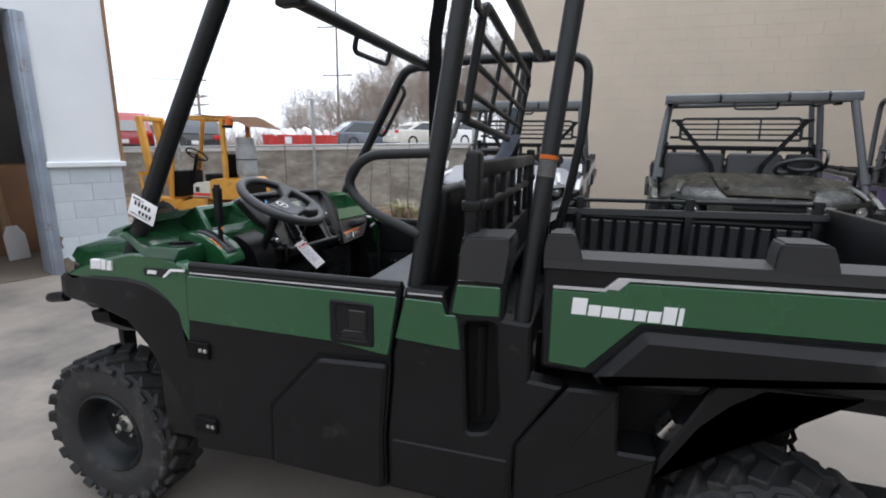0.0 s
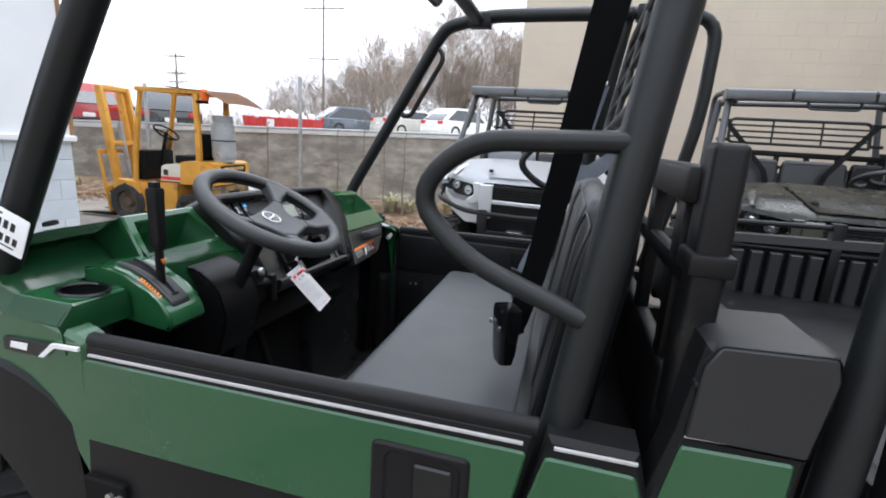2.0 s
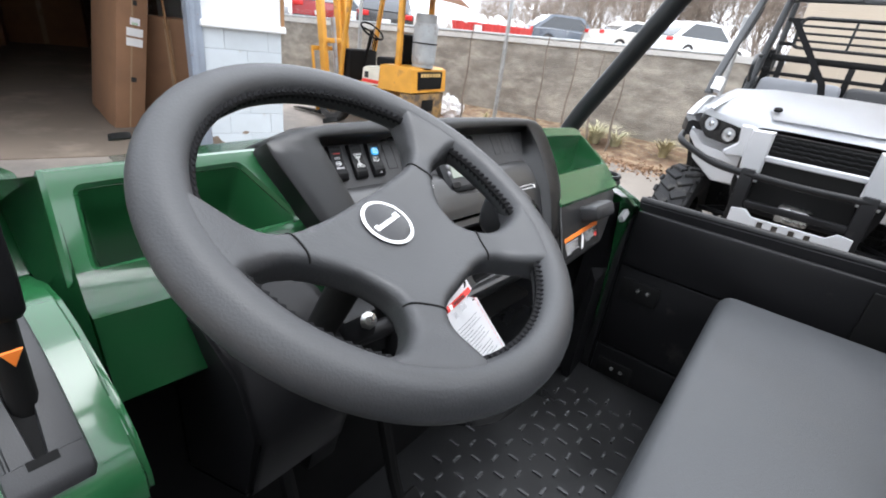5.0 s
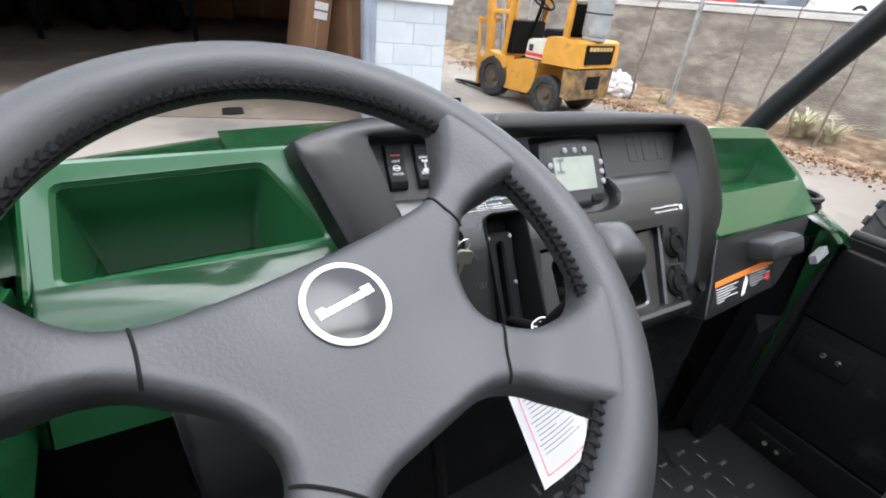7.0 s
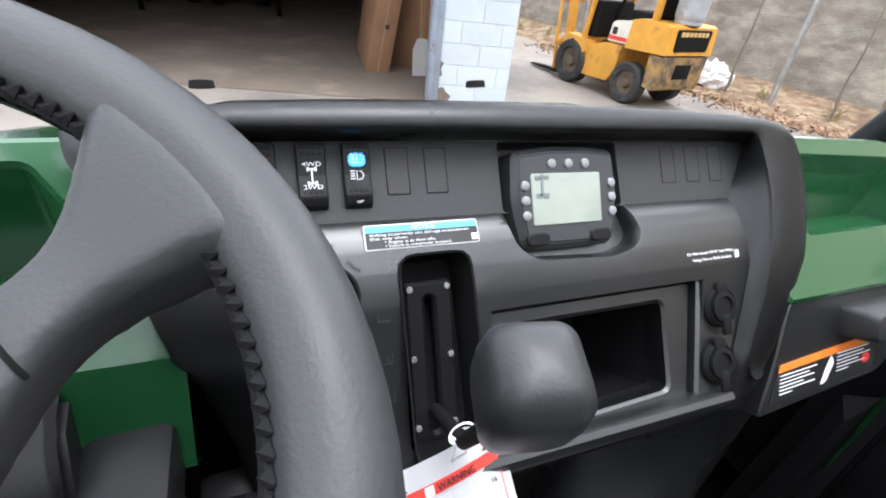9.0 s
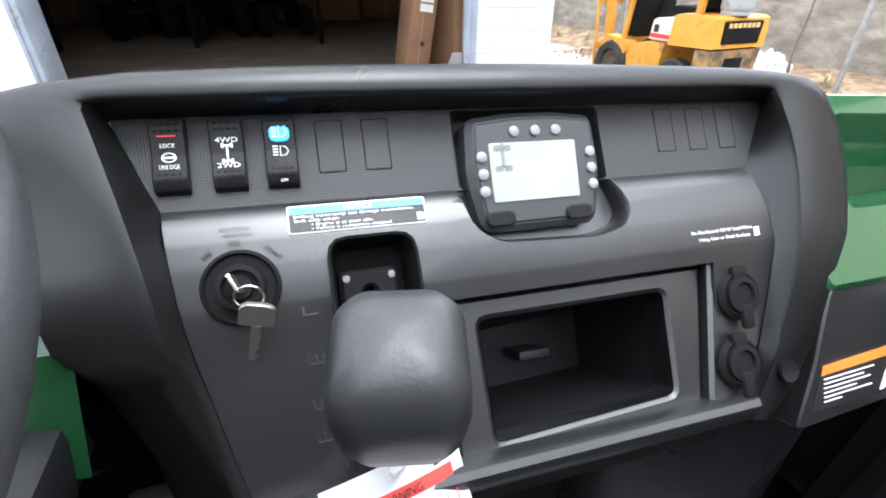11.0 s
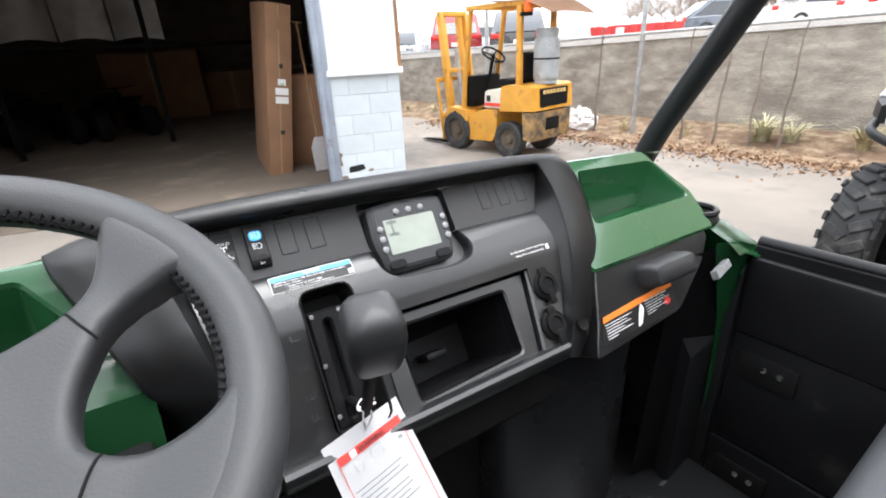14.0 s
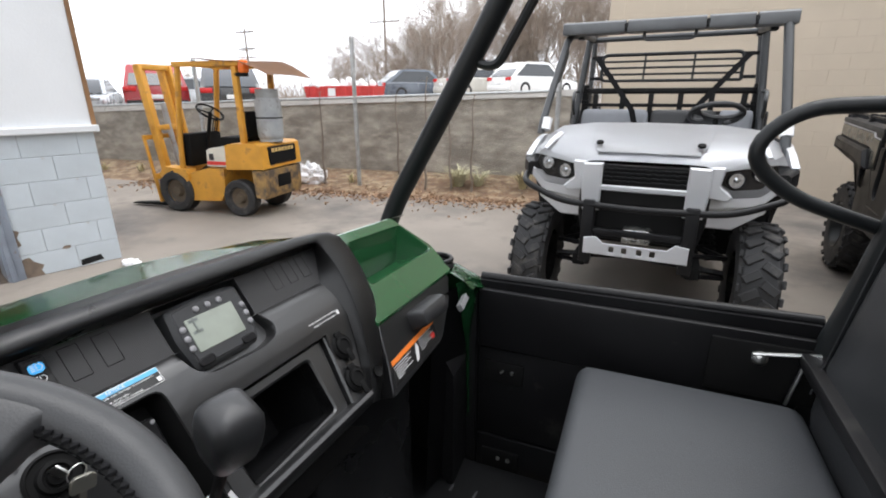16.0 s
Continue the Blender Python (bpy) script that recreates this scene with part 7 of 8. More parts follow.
        box(bm, (-.40, y - .03, .86), (-.33, y + .03, 1.86), .008)
        part("guard_leg", bm, yellow_paint, guard)
        bm = bmesh.new()
        tube(bm, [(-1.38, y, .58), (-1.34, y, 1.0), (-1.20, y, 1.84)], .035, 8)
        part("guard_leg", bm, yellow_paint, guard)
    bm = bmesh.new()
    box(bm, (-1.26, .06, 1.82), (-.28, .12, 1.88), .008)
    part("guard_rail", bm, yellow_paint, guard)
    bm = bmesh.new()
    box(bm, (-1.26, .74, 1.82), (-.28, .80, 1.88), .008)
    part("guard_rail", bm, yellow_paint, guard)
    # mast, carriage and forks
    ml_ = Matrix.Translation((-1.70, 0, 0)) @ pose(0, 0, 0, 0, -7, 0)
    for y, z1, dx in ((.16, 1.88, 0), (.64, 1.88, 0), (.24, 1.84, -.05), (.56, 1.84, -.05)):
        bm = bmesh.new()
        box(bm, (dx - .05, y, .10), (dx + .05, y + .05, z1), .006, ml_)
        part("mast_rail", bm, yellow_paint, f, "yellow mast channel")
    for z in (.25, 1.05, 1.82):
        part("mast_cross", box(bmesh.new(), (-.03, .16, z), (.03, .70, z + .07), .006, ml_), yellow_paint, f)
    bm = bmesh.new()
    tube(bm, [ml_ @ Vector((0, .43, .2)), ml_ @ Vector((0, .43, 1.4))], .035, 10)
    part("lift_cylinder", bm, tank_grey, f)
    carriage = part("load_backrest", box(bmesh.new(), (-.12, .06, .42), (-.08, .80, .50), .006, ml_), yellow_paint, f, "yellow load backrest")
    for z in (.12, .95):
        part("backrest_bar", box(bmesh.new(), (-.12, .06, z), (-.08, .80, z + .06), .006, ml_), yellow_paint, carriage)
    for y in (.06, .30, .52, .76):
        part("backrest_post", box(bmesh.new(), (-.115, y, .12), (-.085, y + .035, 1.0), .006, ml_), yellow_paint, carriage)
    for y in (.16, .62):
        bm = bmesh.new()
        loft(bm, [[(x, yy, z) for yy, z in ((y, z0), (y + .10, z0), (y + .10, z1), (y, z1))] for x, z0, z1 in ((-1.86, .03, .075), (-2.2, .03, .06), (-2.45, .03, .04))])
        box(bm, (-1.88, y, .03), (-1.83, y + .10, .48), .004)
        part("fork", bm, deep_black, f, "black steel fork")
    # driver's place
    bm = bmesh.new()
    box(bm, (-.86, .24, .86), (-.46, .64, .98), .03)
    box(bm, (-.50, .24, .96), (-.40, .64, 1.30), .035)
    part("seat", bm, deep_black, f, "black seat")
    bm = bmesh.new()
    wm = Matrix.Translation((-1.12, .44, 1.28)) @ pose(0, 0, 0, 0, 35, 0)
    tube(bm, [wm @ Vector((.17 * math.cos(t), .17 * math.sin(t), 0)) for t in [2 * math.pi * k / 24 for k in range(24)]], .014, 6, closed=True)
    for a in (0, 120, 240):
        tube(bm, [wm @ Vector((0, 0, -.02)), wm @ Vector((.17 * math.cos(radians(a)), .17 * math.sin(radians(a)), 0))], .01, 6)
    tube(bm, [wm @ Vector((0, 0, 0)), (-1.26, .44, .75)], .025, 8)
    part("steering_wheel", bm, deep_black, f)
    bm = bmesh.new()
    box(bm, (-1.40, .14, .60), (-1.24, .72, 1.02), .03)
    part("dash_box", bm, deep_black, f)
    for k in range(3):
        bm = bmesh.new()
        tube(bm, [(-1.26, .58 + .04 * k, 1.0), (-1.20, .58 + .04 * k, 1.2)], .008, 6)
        part("control_lever", bm, deep_black, f)
    # gas bottle and beacon
    bm = lathe(bmesh.new(), [(.142, .925), (.145, .94), (.14, .96), (.155, .985), (.158, 1.02), (.158, 1.40), (.15, 1.44), (.13, 1.46), (.135, 1.48), (.138, 1.56), (.13, 1.565), (.125, 1.48), (.001, 1.47)], Matrix.Translation((-.20, .42, 0)), 24)
    tank = part("gas_bottle", bm, tank_grey, f, "dull grey upright gas bottle")
    bm = bmesh.new()
    for z in (1.22,):
        tube(bm, [Vector((-.20 + .160 * math.cos(t), .42 + .160 * math.sin(t), z)) for t in [2 * math.pi * k / 24 for k in range(24)]], .008, 4, closed=True)
    part("strap", bm, deep_black, tank)
    bm = lathe(bmesh.new(), [(.045, 1.74), (.06, 1.76), (.062, 1.82), (.05, 1.88), (.001, 1.895)], Matrix.Translation((-.24, .10, 0)), 16)
    part("beacon", bm, beacon_orange, f, "orange warning beacon")
    bm = bmesh.new()
    box(bm, (-.36, .07, 1.70), (-.2, .13, 1.745), .005)
    part("beacon_bracket", bm, deep_black, f)
    return f


FORK = Matrix.Translation((-3.27, 4.86, 0)) @ pose(0, 0, 0, 0, 0, 6)
forklift(FORK)
bm = bmesh.new()
rows = []
for i in range(9):
    x = -1.0 + i * .142
    droop = .0 if x < -.30 else -.55 * (x + .30) ** 1.25
    rows.append([(x + .02 * math.sin(3 * y), y, 1.895 + droop + .02 * math.sin(5 * x + 3 * y)) for y in (.02, .25, .5, .75, .95)])
cb = part("cardboard_sheet", sheet(bm, rows, .006), cardboard)
cb.matrix_basis = FORK
tagged(cb, "bent tan cardboard sheet lying on the forklift guard", "cardboard")

# ---- fence in front of the retaining wall ----
fence = thing("chain_link_fence", "galvanised chain link fence with posts and top rail", "fence")
FA, FB = Vector((-9.6, 6.35)), Vector((-.26, 7.42))
fd = (FB - FA)


def fence_pt(s, z):
    p = FA + fd * s
    return Vector((p.x, p.y, z))


for s, h in ((.0, 1.9), (.345, 2.05), (.665, 2.30), (1.0, 1.95)):
    bm = bmesh.new()
    tube(bm, [fence_pt(s, -.05), fence_pt(s, h)], .034, 12)
    lathe(bm, [(.036, 0), (.038, .02), (.02, .045), (.001, .05)], Matrix.Translation(fence_pt(s, h)), 12)
    part("post", bm, galvanised, fence)


def rail_z(s):
    return 1.28 + .26 * s


bm = bmesh.new()
tube(bm, [fence_pt(s / 8, rail_z(s / 8)) for s in range(9)], .021, 8)
part("top_rail", bm, galvanised, fence)
bm = bmesh.new()
L_ = fd.length
pitch = .075
n_w = int(L_ / pitch)
for k in range(n_w):
    for sg in (1, -1):
        pts = []
        for q in range(0, 27):
            s = (k * pitch + sg * (pitch / 2 if q % 2 else -pitch / 2)) / L_
            if 0 <= s <= 1:
                z = .03 + q * .055
                if z < 1.5 + .3 * s:
                    pts.append(fence_pt(s, z) + Vector((.003 * sg, -.036 - .004 * sg, 0)))
        if len(pts) > 2:
            tube(bm, pts, .0011, 3)
tagged(part("wire_mesh", bm, mat("weathered_wire", (.20, .20, .19), .6, metal=.4), fence, "woven wire mesh", smooth=0), kind="stuff")
for s, h, lean in ((.60, 1.55, .04), (.745, 1.5, -.03), (.79, 1.75, .05), (.835, 1.35, -.02), (.87, 1.5, .02)):
    p = fence_pt(s, 0) + Vector((0, -.06, 0))
    bm = bmesh.new()
    pts = [p + Vector((lean * k / 8 + .015 * math.sin(k * 1.7), .01 * math.sin(k * 2.3), h * k / 8)) for k in range(9)]
    tube(bm, pts, [.020 - .0016 * k for k in range(9)], 6)
    rnd = random.Random(int(s * 1000))
    for k in range(34):
        q = rnd.uniform(.15, 1)
        a = p + Vector((lean * q, 0, h * q))
        d = Vector((rnd.uniform(-1, 1), rnd.uniform(-.6, .6), rnd.uniform(-.3, .8))).normalized() * rnd.uniform(.03, .09)
        tube(bm, [a, a + d * .6, a + d + Vector((0, 0, -.01))], [.003, .0025, .001], 3)
    tagged(part("dead_stem", bm, bark, smooth=0), "dry dead vine stem climbing the fence", "dead plant", "dead stems along the fence")


# ---- parked cars on the upper lot ----
def lot_z(x, y):
    return .825 + .03 * x + .03 * y


def wheel_pair(c, L, W, r):
    for x in (L * .31, -L * .30):
        for s in (-1, 1):
            mm = Matrix.Translation((x, s * (W / 2 - .09), r)) @ pose(0, 0, 0, -90 * s, 0, 0)
            wh = part("wheel", lathe(bmesh.new(), [(r * .62, -.05), (r * .6, .08), (r * .5, .06), (r * .2, .05), (.01, .07)], mm, 18), galvanised, c)
            part("tyre", lathe(bmesh.new(), [(r * .6, -.1), (r * .95, -.1), (r, -.07), (r, .07), (r * .95, .1), (r * .6, .09)], mm, 20, ends=False), rubber, wh)


def parked_car(paint, at_, heading, label, L=4.5, W=1.78, H=1.47, kind="hatch"):
    x, y = at_
    c = thing("car", label, "car", Matrix.Translation((x, y, lot_z(x, y))) @ pose(0, 0, 0, 0, 0, heading), "cars parked on the upper lot")
    hi = {"hatch": .52, "sedan": .60, "suv": .56}[kind] * H
    hw = W / 2
    gz = .20 if kind != "suv" else .28
    prof = [(-L / 2 + .02, gz + .12), (-L / 2, hi * .75), (-L / 2 + .05, hi + .06), (-L * .25, hi + .10), (L * .16, hi + .03), (L / 2 - .35, hi - .06), (L / 2 - .05, hi * .8), (L / 2, gz + .2), (L / 2 - .1, gz), (-L / 2 + .15, gz)]
    rings = []
    for yy, k, dz in ((-hw, .94, -.04), (-hw + .03, .985, -.015), (-hw + .12, 1, 0), (hw - .12, 1, 0), (hw - .03, .985, -.015), (hw, .94, -.04)):
        rings.append([(px * k, yy, pz + (dz if pz > hi - .1 else 0)) for px, pz in prof])
    part("body", loft(bmesh.new(), rings), paint, c, smooth=40)
    tail = {"hatch": -L / 2 + .12, "sedan": -L * .36, "suv": -L / 2 + .08}[kind]
    top_r = {"hatch": -L * .30, "sedan": -L * .19, "suv": -L * .38}[kind]
    cab = [(tail, hi + .05), (top_r, H - .05), (top_r + .25, H), (L * .03, H), (L * .09, H - .05), (L * .24, hi + .02)]
    rings = []
    for s in (-1, 1):
        for k, yy in (((1, hw - .04), (.97, hw - .10)) if s < 0 else ((.97, hw - .10), (1, hw - .04))):
            rings.append([(px, s * (yy - .16 * max(0, (pz - hi) / (H - hi))), pz) for px, pz in cab])
    part("cabin", loft(bmesh.new(), rings), paint, c, smooth=40)
    # windows as panes just proud of the cabin
    for s in (-1, 1):
        bm_ = bmesh.new()
        ps = [(tail + .25, hi + .10), (top_r + .18, H - .10), (L * .05, H - .10), (L * .18, hi + .10)]
        loft(bm_, [[(px, s * (hw - .04 + o - .16 * max(0, (pz - hi) / (H - hi))), pz) for px, pz in ps] for o in (-.01, .012)])
        part("side_window", bm_, car_glass, c)
    for xa, za, xb, zb, nm in ((tail, hi + .09, top_r + .02, H - .08, "rear_window"), (L * .235, hi + .06, L * .095, H - .07, "windscreen")):
        d = -.014 if nm == "rear_window" else .014
        bm_ = bmesh.new()
        loft(bm_, [[(xa + q, -hw + .17, za), (xb + q, -hw + .28, zb), (xb + q, hw - .28, zb), (xa + q, hw - .17, za)] for q in (0, d)])
        part(nm, bm_, car_glass, c)
    for s in (-1, 1):
        bm_ = bmesh.new()
        box(bm_, (-L / 2 - .012, s * (hw - .22) - .16, hi - .10), (-L / 2 + .14, s * (hw - .22) + .17, hi + .05), .02)
        part("tail_light", bm_, red_lens, c)
        bm_ = bmesh.new()
        box(bm_, (L / 2 - .22, s * (hw - .25) - .16, hi - .20), (L / 2 - .02, s * (hw - .25) + .16, hi - .08), .03)
        part("headlight", bm_, lens_clear, c)
    bm_ = bmesh.new()
    box(bm_, (-L / 2 - .03, -hw + .06, gz + .04), (-L / 2 + .12, hw - .06, hi * .62), .04)
    part("rear_bumper", bm_, paint if kind != "suv" else black_plastic, c)
    bm_ = bmesh.new()
    box(bm_, (-L / 2 - .035, -.16, hi * .66), (-L / 2 - .005, .16, hi * .66 + .13), .005)
    part("number_plate", bm_, white_print, c)
    wheel_pair(c, L, W, .32 if kind != "suv" else .36)
    return c


red_car = mat("red_car_paint", (.33, .02, .025), .2, vary=.05, scale=3, coat=.8)
white_car = mat("white_car_paint", (.75, .75, .74), .25, vary=.04, scale=3, coat=.6)
cream_car = mat("champagne_car_paint", (.62, .60, .54), .25, vary=.04, scale=3, coat=.6)
slate_car = mat("slate_car_paint", (.10, .12, .15), .25, vary=.05, scale=3, coat=.7)
black_car = mat("black_car_paint", (.018, .018, .02), .2, vary=.05, scale=3, coat=.7)
silver_car = mat("silver_car_paint", (.42, .44, .46), .28, metal=.4, vary=.05, scale=3, coat=.5)
parked_car(red_car, (-15.3, 12.8), 141, "dark red sport utility car seen from behind", 4.6, 1.85, 1.72, "suv")
parked_car(black_car, (-12.6, 13.4), 138, "black car with red tail lights", 4.6, 1.82, 1.55, "hatch")
parked_car(silver_car, (-18.5, 12.2), 318, "silver-grey car at the edge of the lot", 4.5, 1.8, 1.48, "sedan")
parked_car(slate_car, (-10.6, 24.6), 48, "dark slate wagon on the upper lot", 4.5, 1.8, 1.5, "hatch")
parked_car(cream_car, (-7.2, 24.8), 52, "champagne sedan on the upper lot", 4.6, 1.8, 1.42, "sedan")
parked_car(white_car, (-4.3, 24.2), 56, "white hatchback on the upper lot", 4.4, 1.76, 1.5, "hatch")
parked_car(silver_car, (-24.5, 22.0), 60, "pale grey van-like car far off", 4.6, 1.85, 1.75, "suv")

# red skip with rubbish
RX, RY = -10.6, 17.5
skip = thing("waste_skip", "low red steel skip heaped with white rubbish", "skip", Matrix.Translation((RX, RY, lot_z(RX, RY))) @ pose(0, 0, 0, 0, 0, 4))
bm = bmesh.new()
loft(bm, [[(-1.45, y, .05), (-1.6, y, .80), (1.6, y, .80), (1.45, y, .05)] for y in (-.5, .5)])
body_ = part("tub", bm, mat("red_skip_paint", (.50, .04, .035), .5, vary=.15, scale=4), skip)
for k in range(9):
    bm = bmesh.new()
    box(bm, (-1.4 + k * .34, -.53, .06), (-1.35 + k * .34, -.5, .80), .005)
    part("rib", bm, bpy.data.materials["red_skip_paint"], skip)
part("white_sign", bar(Matrix(((1, 0, 0, 0), (0, 0, -1, -.53), (0, 1, 0, 0), (0, 0, 0, 1))), -.45, .42, -.12, .72, .0, .004), white_print, skip)
rnd = random.Random(5)
bm = bmesh.new()
for k in range(16):
    p = Vector((rnd.uniform(-1.3, 1.2), rnd.uniform(-.35, .35), .86))
    bmesh.ops.create_icosphere(bm, subdivisions=2, radius=rnd.uniform(.12, .24), matrix=Matrix.Translation(p) @ pose(0, 0, 0, rnd.uniform(0, 90), rnd.uniform(0, 90), 0) @ Matrix.Diagonal((1.3, .9, .6, 1)))
for v in bm.verts:
    v.co += Vector(noise.noise_vector(v.co * 6)) * .05
tagged(part("rubbish", bm, white_print, skip, smooth=20), kind="stuff")


# ---- bare trees ----
def bare_tree(seed, height):
    rnd_ = random.Random(seed)
    trunk_, crown_ = bmesh.new(), bmesh.new()

    def grow(p, d, length, r, level):
        pts, q = [p], p.copy()
        n_ = 4 if level < 2 else 3
        for k_ in range(n_):
            d = (d + Vector((rnd_.uniform(-.18, .18), rnd_.uniform(-.18, .18), rnd_.uniform(-.02, .12)))).normalized()
            q = q + d * length / n_
            pts.append(q.copy())
        tube(trunk_ if level == 0 else crown_, pts, [max(r * (1 - .55 * k_ / n_), .008) for k_ in range(n_ + 1)], 5 if level == 0 else 3)
        if level >= 4:
            return
        for k_ in range((9, 5, 4, 4)[level]):
            t_ = rnd_.uniform(.12 if level == 0 else .3, 1.0)
            i_ = min(int(t_ * n_), n_ - 1)
            b_ = pts[i_].lerp(pts[i_ + 1], t_ * n_ - i_)
            ang = rnd_.uniform(0, 6.28)
            side_ = d.orthogonal().normalized()
            side_.rotate(Matrix.Rotation(ang, 3, d))
            nd = (d * rnd_.uniform(.5, .9) + side_ * rnd_.uniform(.5, 1.0) + Vector((0, 0, .35))).normalized()
            grow(b_, nd, length * rnd_.uniform(.46, .70), r * .48 * (1 - .3 * t_), level + 1)

    grow(Vector((0, 0, 0)), Vector((rnd_.uniform(-.1, .1), rnd_.uniform(-.1, .1), 1)), height * .55, height * .0085, 0)
    return trunk_, crown_


far_bark = mat("far_bark", (.30, .245, .20), .95, vary=.2, scale=.6)
trees = []
for sd in range(5):
    t_ = thing("bare_tree", "bare grey-brown tree without leaves", "tree", group="bare trees behind the car park")
    trunk_, crown_ = bare_tree(sd + 11, 10.0)
    part("trunk", trunk_, far_bark, t_, smooth=0)
    part("crown", crown_, far_bark, t_, "crown of fine bare twigs", smooth=0)
    trees.append(t_)
rnd = random.Random(3)
spots = []
for k in range(46):
    x = -24 + k * .72 + rnd.uniform(-.5, .5)
    tall = 4.6 + 5.2 * min(1, max(0, (x + 24) / 12)) + rnd.uniform(-1.6, 1.2)
    spots.append((x, 36 + rnd.uniform(0, 10), tall))
for k in range(46):
    x = -23.6 + k * .70 + rnd.uniform(-.5, .5)
    spots.append((x, 33.5 + rnd.uniform(0, 4), 3.4 + 3.2 * min(1, max(0, (x + 24) / 12)) + rnd.uniform(-1.2, .9)))
for k in range(12):
    spots.append((-36 + k * 1.4 + rnd.uniform(-.6, .6), 44 + rnd.uniform(0, 6), 2.4 + .18 * k + rnd.uniform(-.4, .4)))
spots += [(-31, 28, 3.0), (-27.5, 25, 2.4), (-34, 30, 2.8)]
for k, (x, y, h) in enumerate(spots):
    m_ = Matrix.Translation((x, y, lot_z(x, 30) - .2)) @ pose(0, 0, 0, 0, 0, rnd.uniform(0, 360)) @ Matrix.Scale(h / 10 * rnd.uniform(1.0, 1.15), 4)
    if k < 5:
        trees[k].matrix_basis = m_
    else:
        c_ = copy_thing(trees[k % 5], m_)
        c_.matrix_basis = m_
bm = bmesh.new()
rnd = random.Random(9)
for k in range(2600):
    x = rnd.uniform(-40, 14)
    y = rnd.uniform(33, 46)
    h = rnd.uniform(.8, 2.6)
    p = Vector((x, y, lot_z(x, 30) - .1))
    d = Vector((rnd.uniform(-.5, .5), rnd.uniform(-.3, .3), 1)) * h
    tube(bm, [p, p + d * .5 + Vector((rnd.uniform(-.1, .1), 0, 0)), p + d], [.03, .02, .008], 3)
tagged(part("brush", bm, far_bark, smooth=0), "tangle of bare grey-brown undergrowth", "undergrowth", kind="stuff")


# ---- power poles with wires ----
def power_pole(x, y, h, arms, label):
    p = thing("power_pole", label, "power pole", Matrix.Translation((x, y, 0)))
    bm_ = bmesh.new()
    tube(bm_, [(0, 0, 0), (0, 0, h)], [.22, .14], 8)
    part("pole", bm_, bark, p)
    for z, w in arms:
        bm_ = bmesh.new()
        box(bm_, (-w, -.07, z - .09), (w, .07, z + .09), .01)
        part("crossarm", bm_, bark, p)
        for s in (-1, -.5, .5, 1):
            part("insulator", lathe(bmesh.new(), [(.07, 0), (.09, .12), (.04, .25), (.001, .26)], Matrix.Translation((s * w * .95, 0, z + .09)), 8), tank_grey, p)
    return p


power_pole(-66.0, 70, 12.6, ((12.0, 2.0), (9.3, 2.0), (7.9, 2.1)), "wooden power pole with three crossarms")
power_pole(-37.9, 70, 27.0, ((19.5, 3.4), (12.2, 2.6)), "tall power pole with two crossarms")
power_pole(-92.0, 97, 13.0, ((12.0, 2.0), (10.0, 2.0)), "distant wooden power pole")
for k, (z0, z1, dx) in enumerate(((12.1, 12.5, 1.8), (12.1, 12.4, -1.8), (9.4, 11.0, 1.8), (8.0, 9.5, -1.9))):
    bm = bmesh.new()
    a, b2 = Vector((-66 + dx, 70, z0)), Vector((-150 + dx, 58, z1 + 6))
    tube(bm, [a.lerp(b2, q / 10) + Vector((0, 0, -1.2 * math.sin(math.pi * q / 10))) for q in range(11)], .035, 4)
    tagged(part("power_line", bm, deep_black), "thin dark overhead wire", "wire", "overhead wires")

# ---- leaves, dry plants and litter along the wall ----
bm = bmesh.new()
rnd = random.Random(21)
for k in range(15000):
    s = rnd.uniform(.22, 1.03)
    spread = abs(rnd.gauss(0, .42))
    if k % 9 == 0:
        spread = rnd.uniform(0, .95)
    n_ = Vector((fd.y, -fd.x, 0)).normalized()
    p = fence_pt(s, 0) + n_ * (spread - .55 * rnd.random())
    z = .006 + .05 * math.exp(-(spread / .35) ** 2) * rnd.random()
    m_ = Matrix.Translation((p.x, p.y, z)) @ pose(0, 0, 0, rnd.uniform(-50, 50), rnd.uniform(-50, 50), rnd.uniform(0, 360))
    w, l = rnd.uniform(.010, .022), rnd.uniform(.018, .042)
    vs = [bm.verts.new(m_ @ Vector(q)) for q in ((-l, 0, 0), (0, -w, .008), (l, 0, 0), (0, w, .008))]
    bm.faces.new(vs[:3])
    bm.faces.new((vs[0], vs[2], vs[3]))
leaves = part("fallen_leaves", bm, dead_leaf, smooth=0)
nt, b = nodes_of(dead_leaf)
geo = nt.nodes.new("ShaderNodeNewGeometry")
rmp = nt.nodes.new("ShaderNodeValToRGB")
rmp.color_ramp.elements[0].color, rmp.color_ramp.elements[1].color = (.16, .085, .05, 1), (.44, .29, .18, 1)
nt.links.new(geo.outputs["Random Per Island"], rmp.inputs["Fac"])
nt.links.new(rmp.outputs["Color"], b.inputs["Base Color"])
tagged(leaves, "brown fallen leaves drifted along the wall", "leaves", kind="stuff")
# soil bank under the leaves
bm = bmesh.new()
n_ = Vector((fd.y, -fd.x, 0)).normalized()
loft(bm, [[fence_pt(s, 0) + n_ * q + Vector((0, 0, z + .02 * noise.noise(Vector((s * 40, q * 5, 0))))) for q, z in ((-1.2, .22), (-.6, .16), (-.2, .09), (.1, .05), (.35, .015), (.55, -.02))] for s in [k / 60 for k in range(-20, 64)]], closed=False)
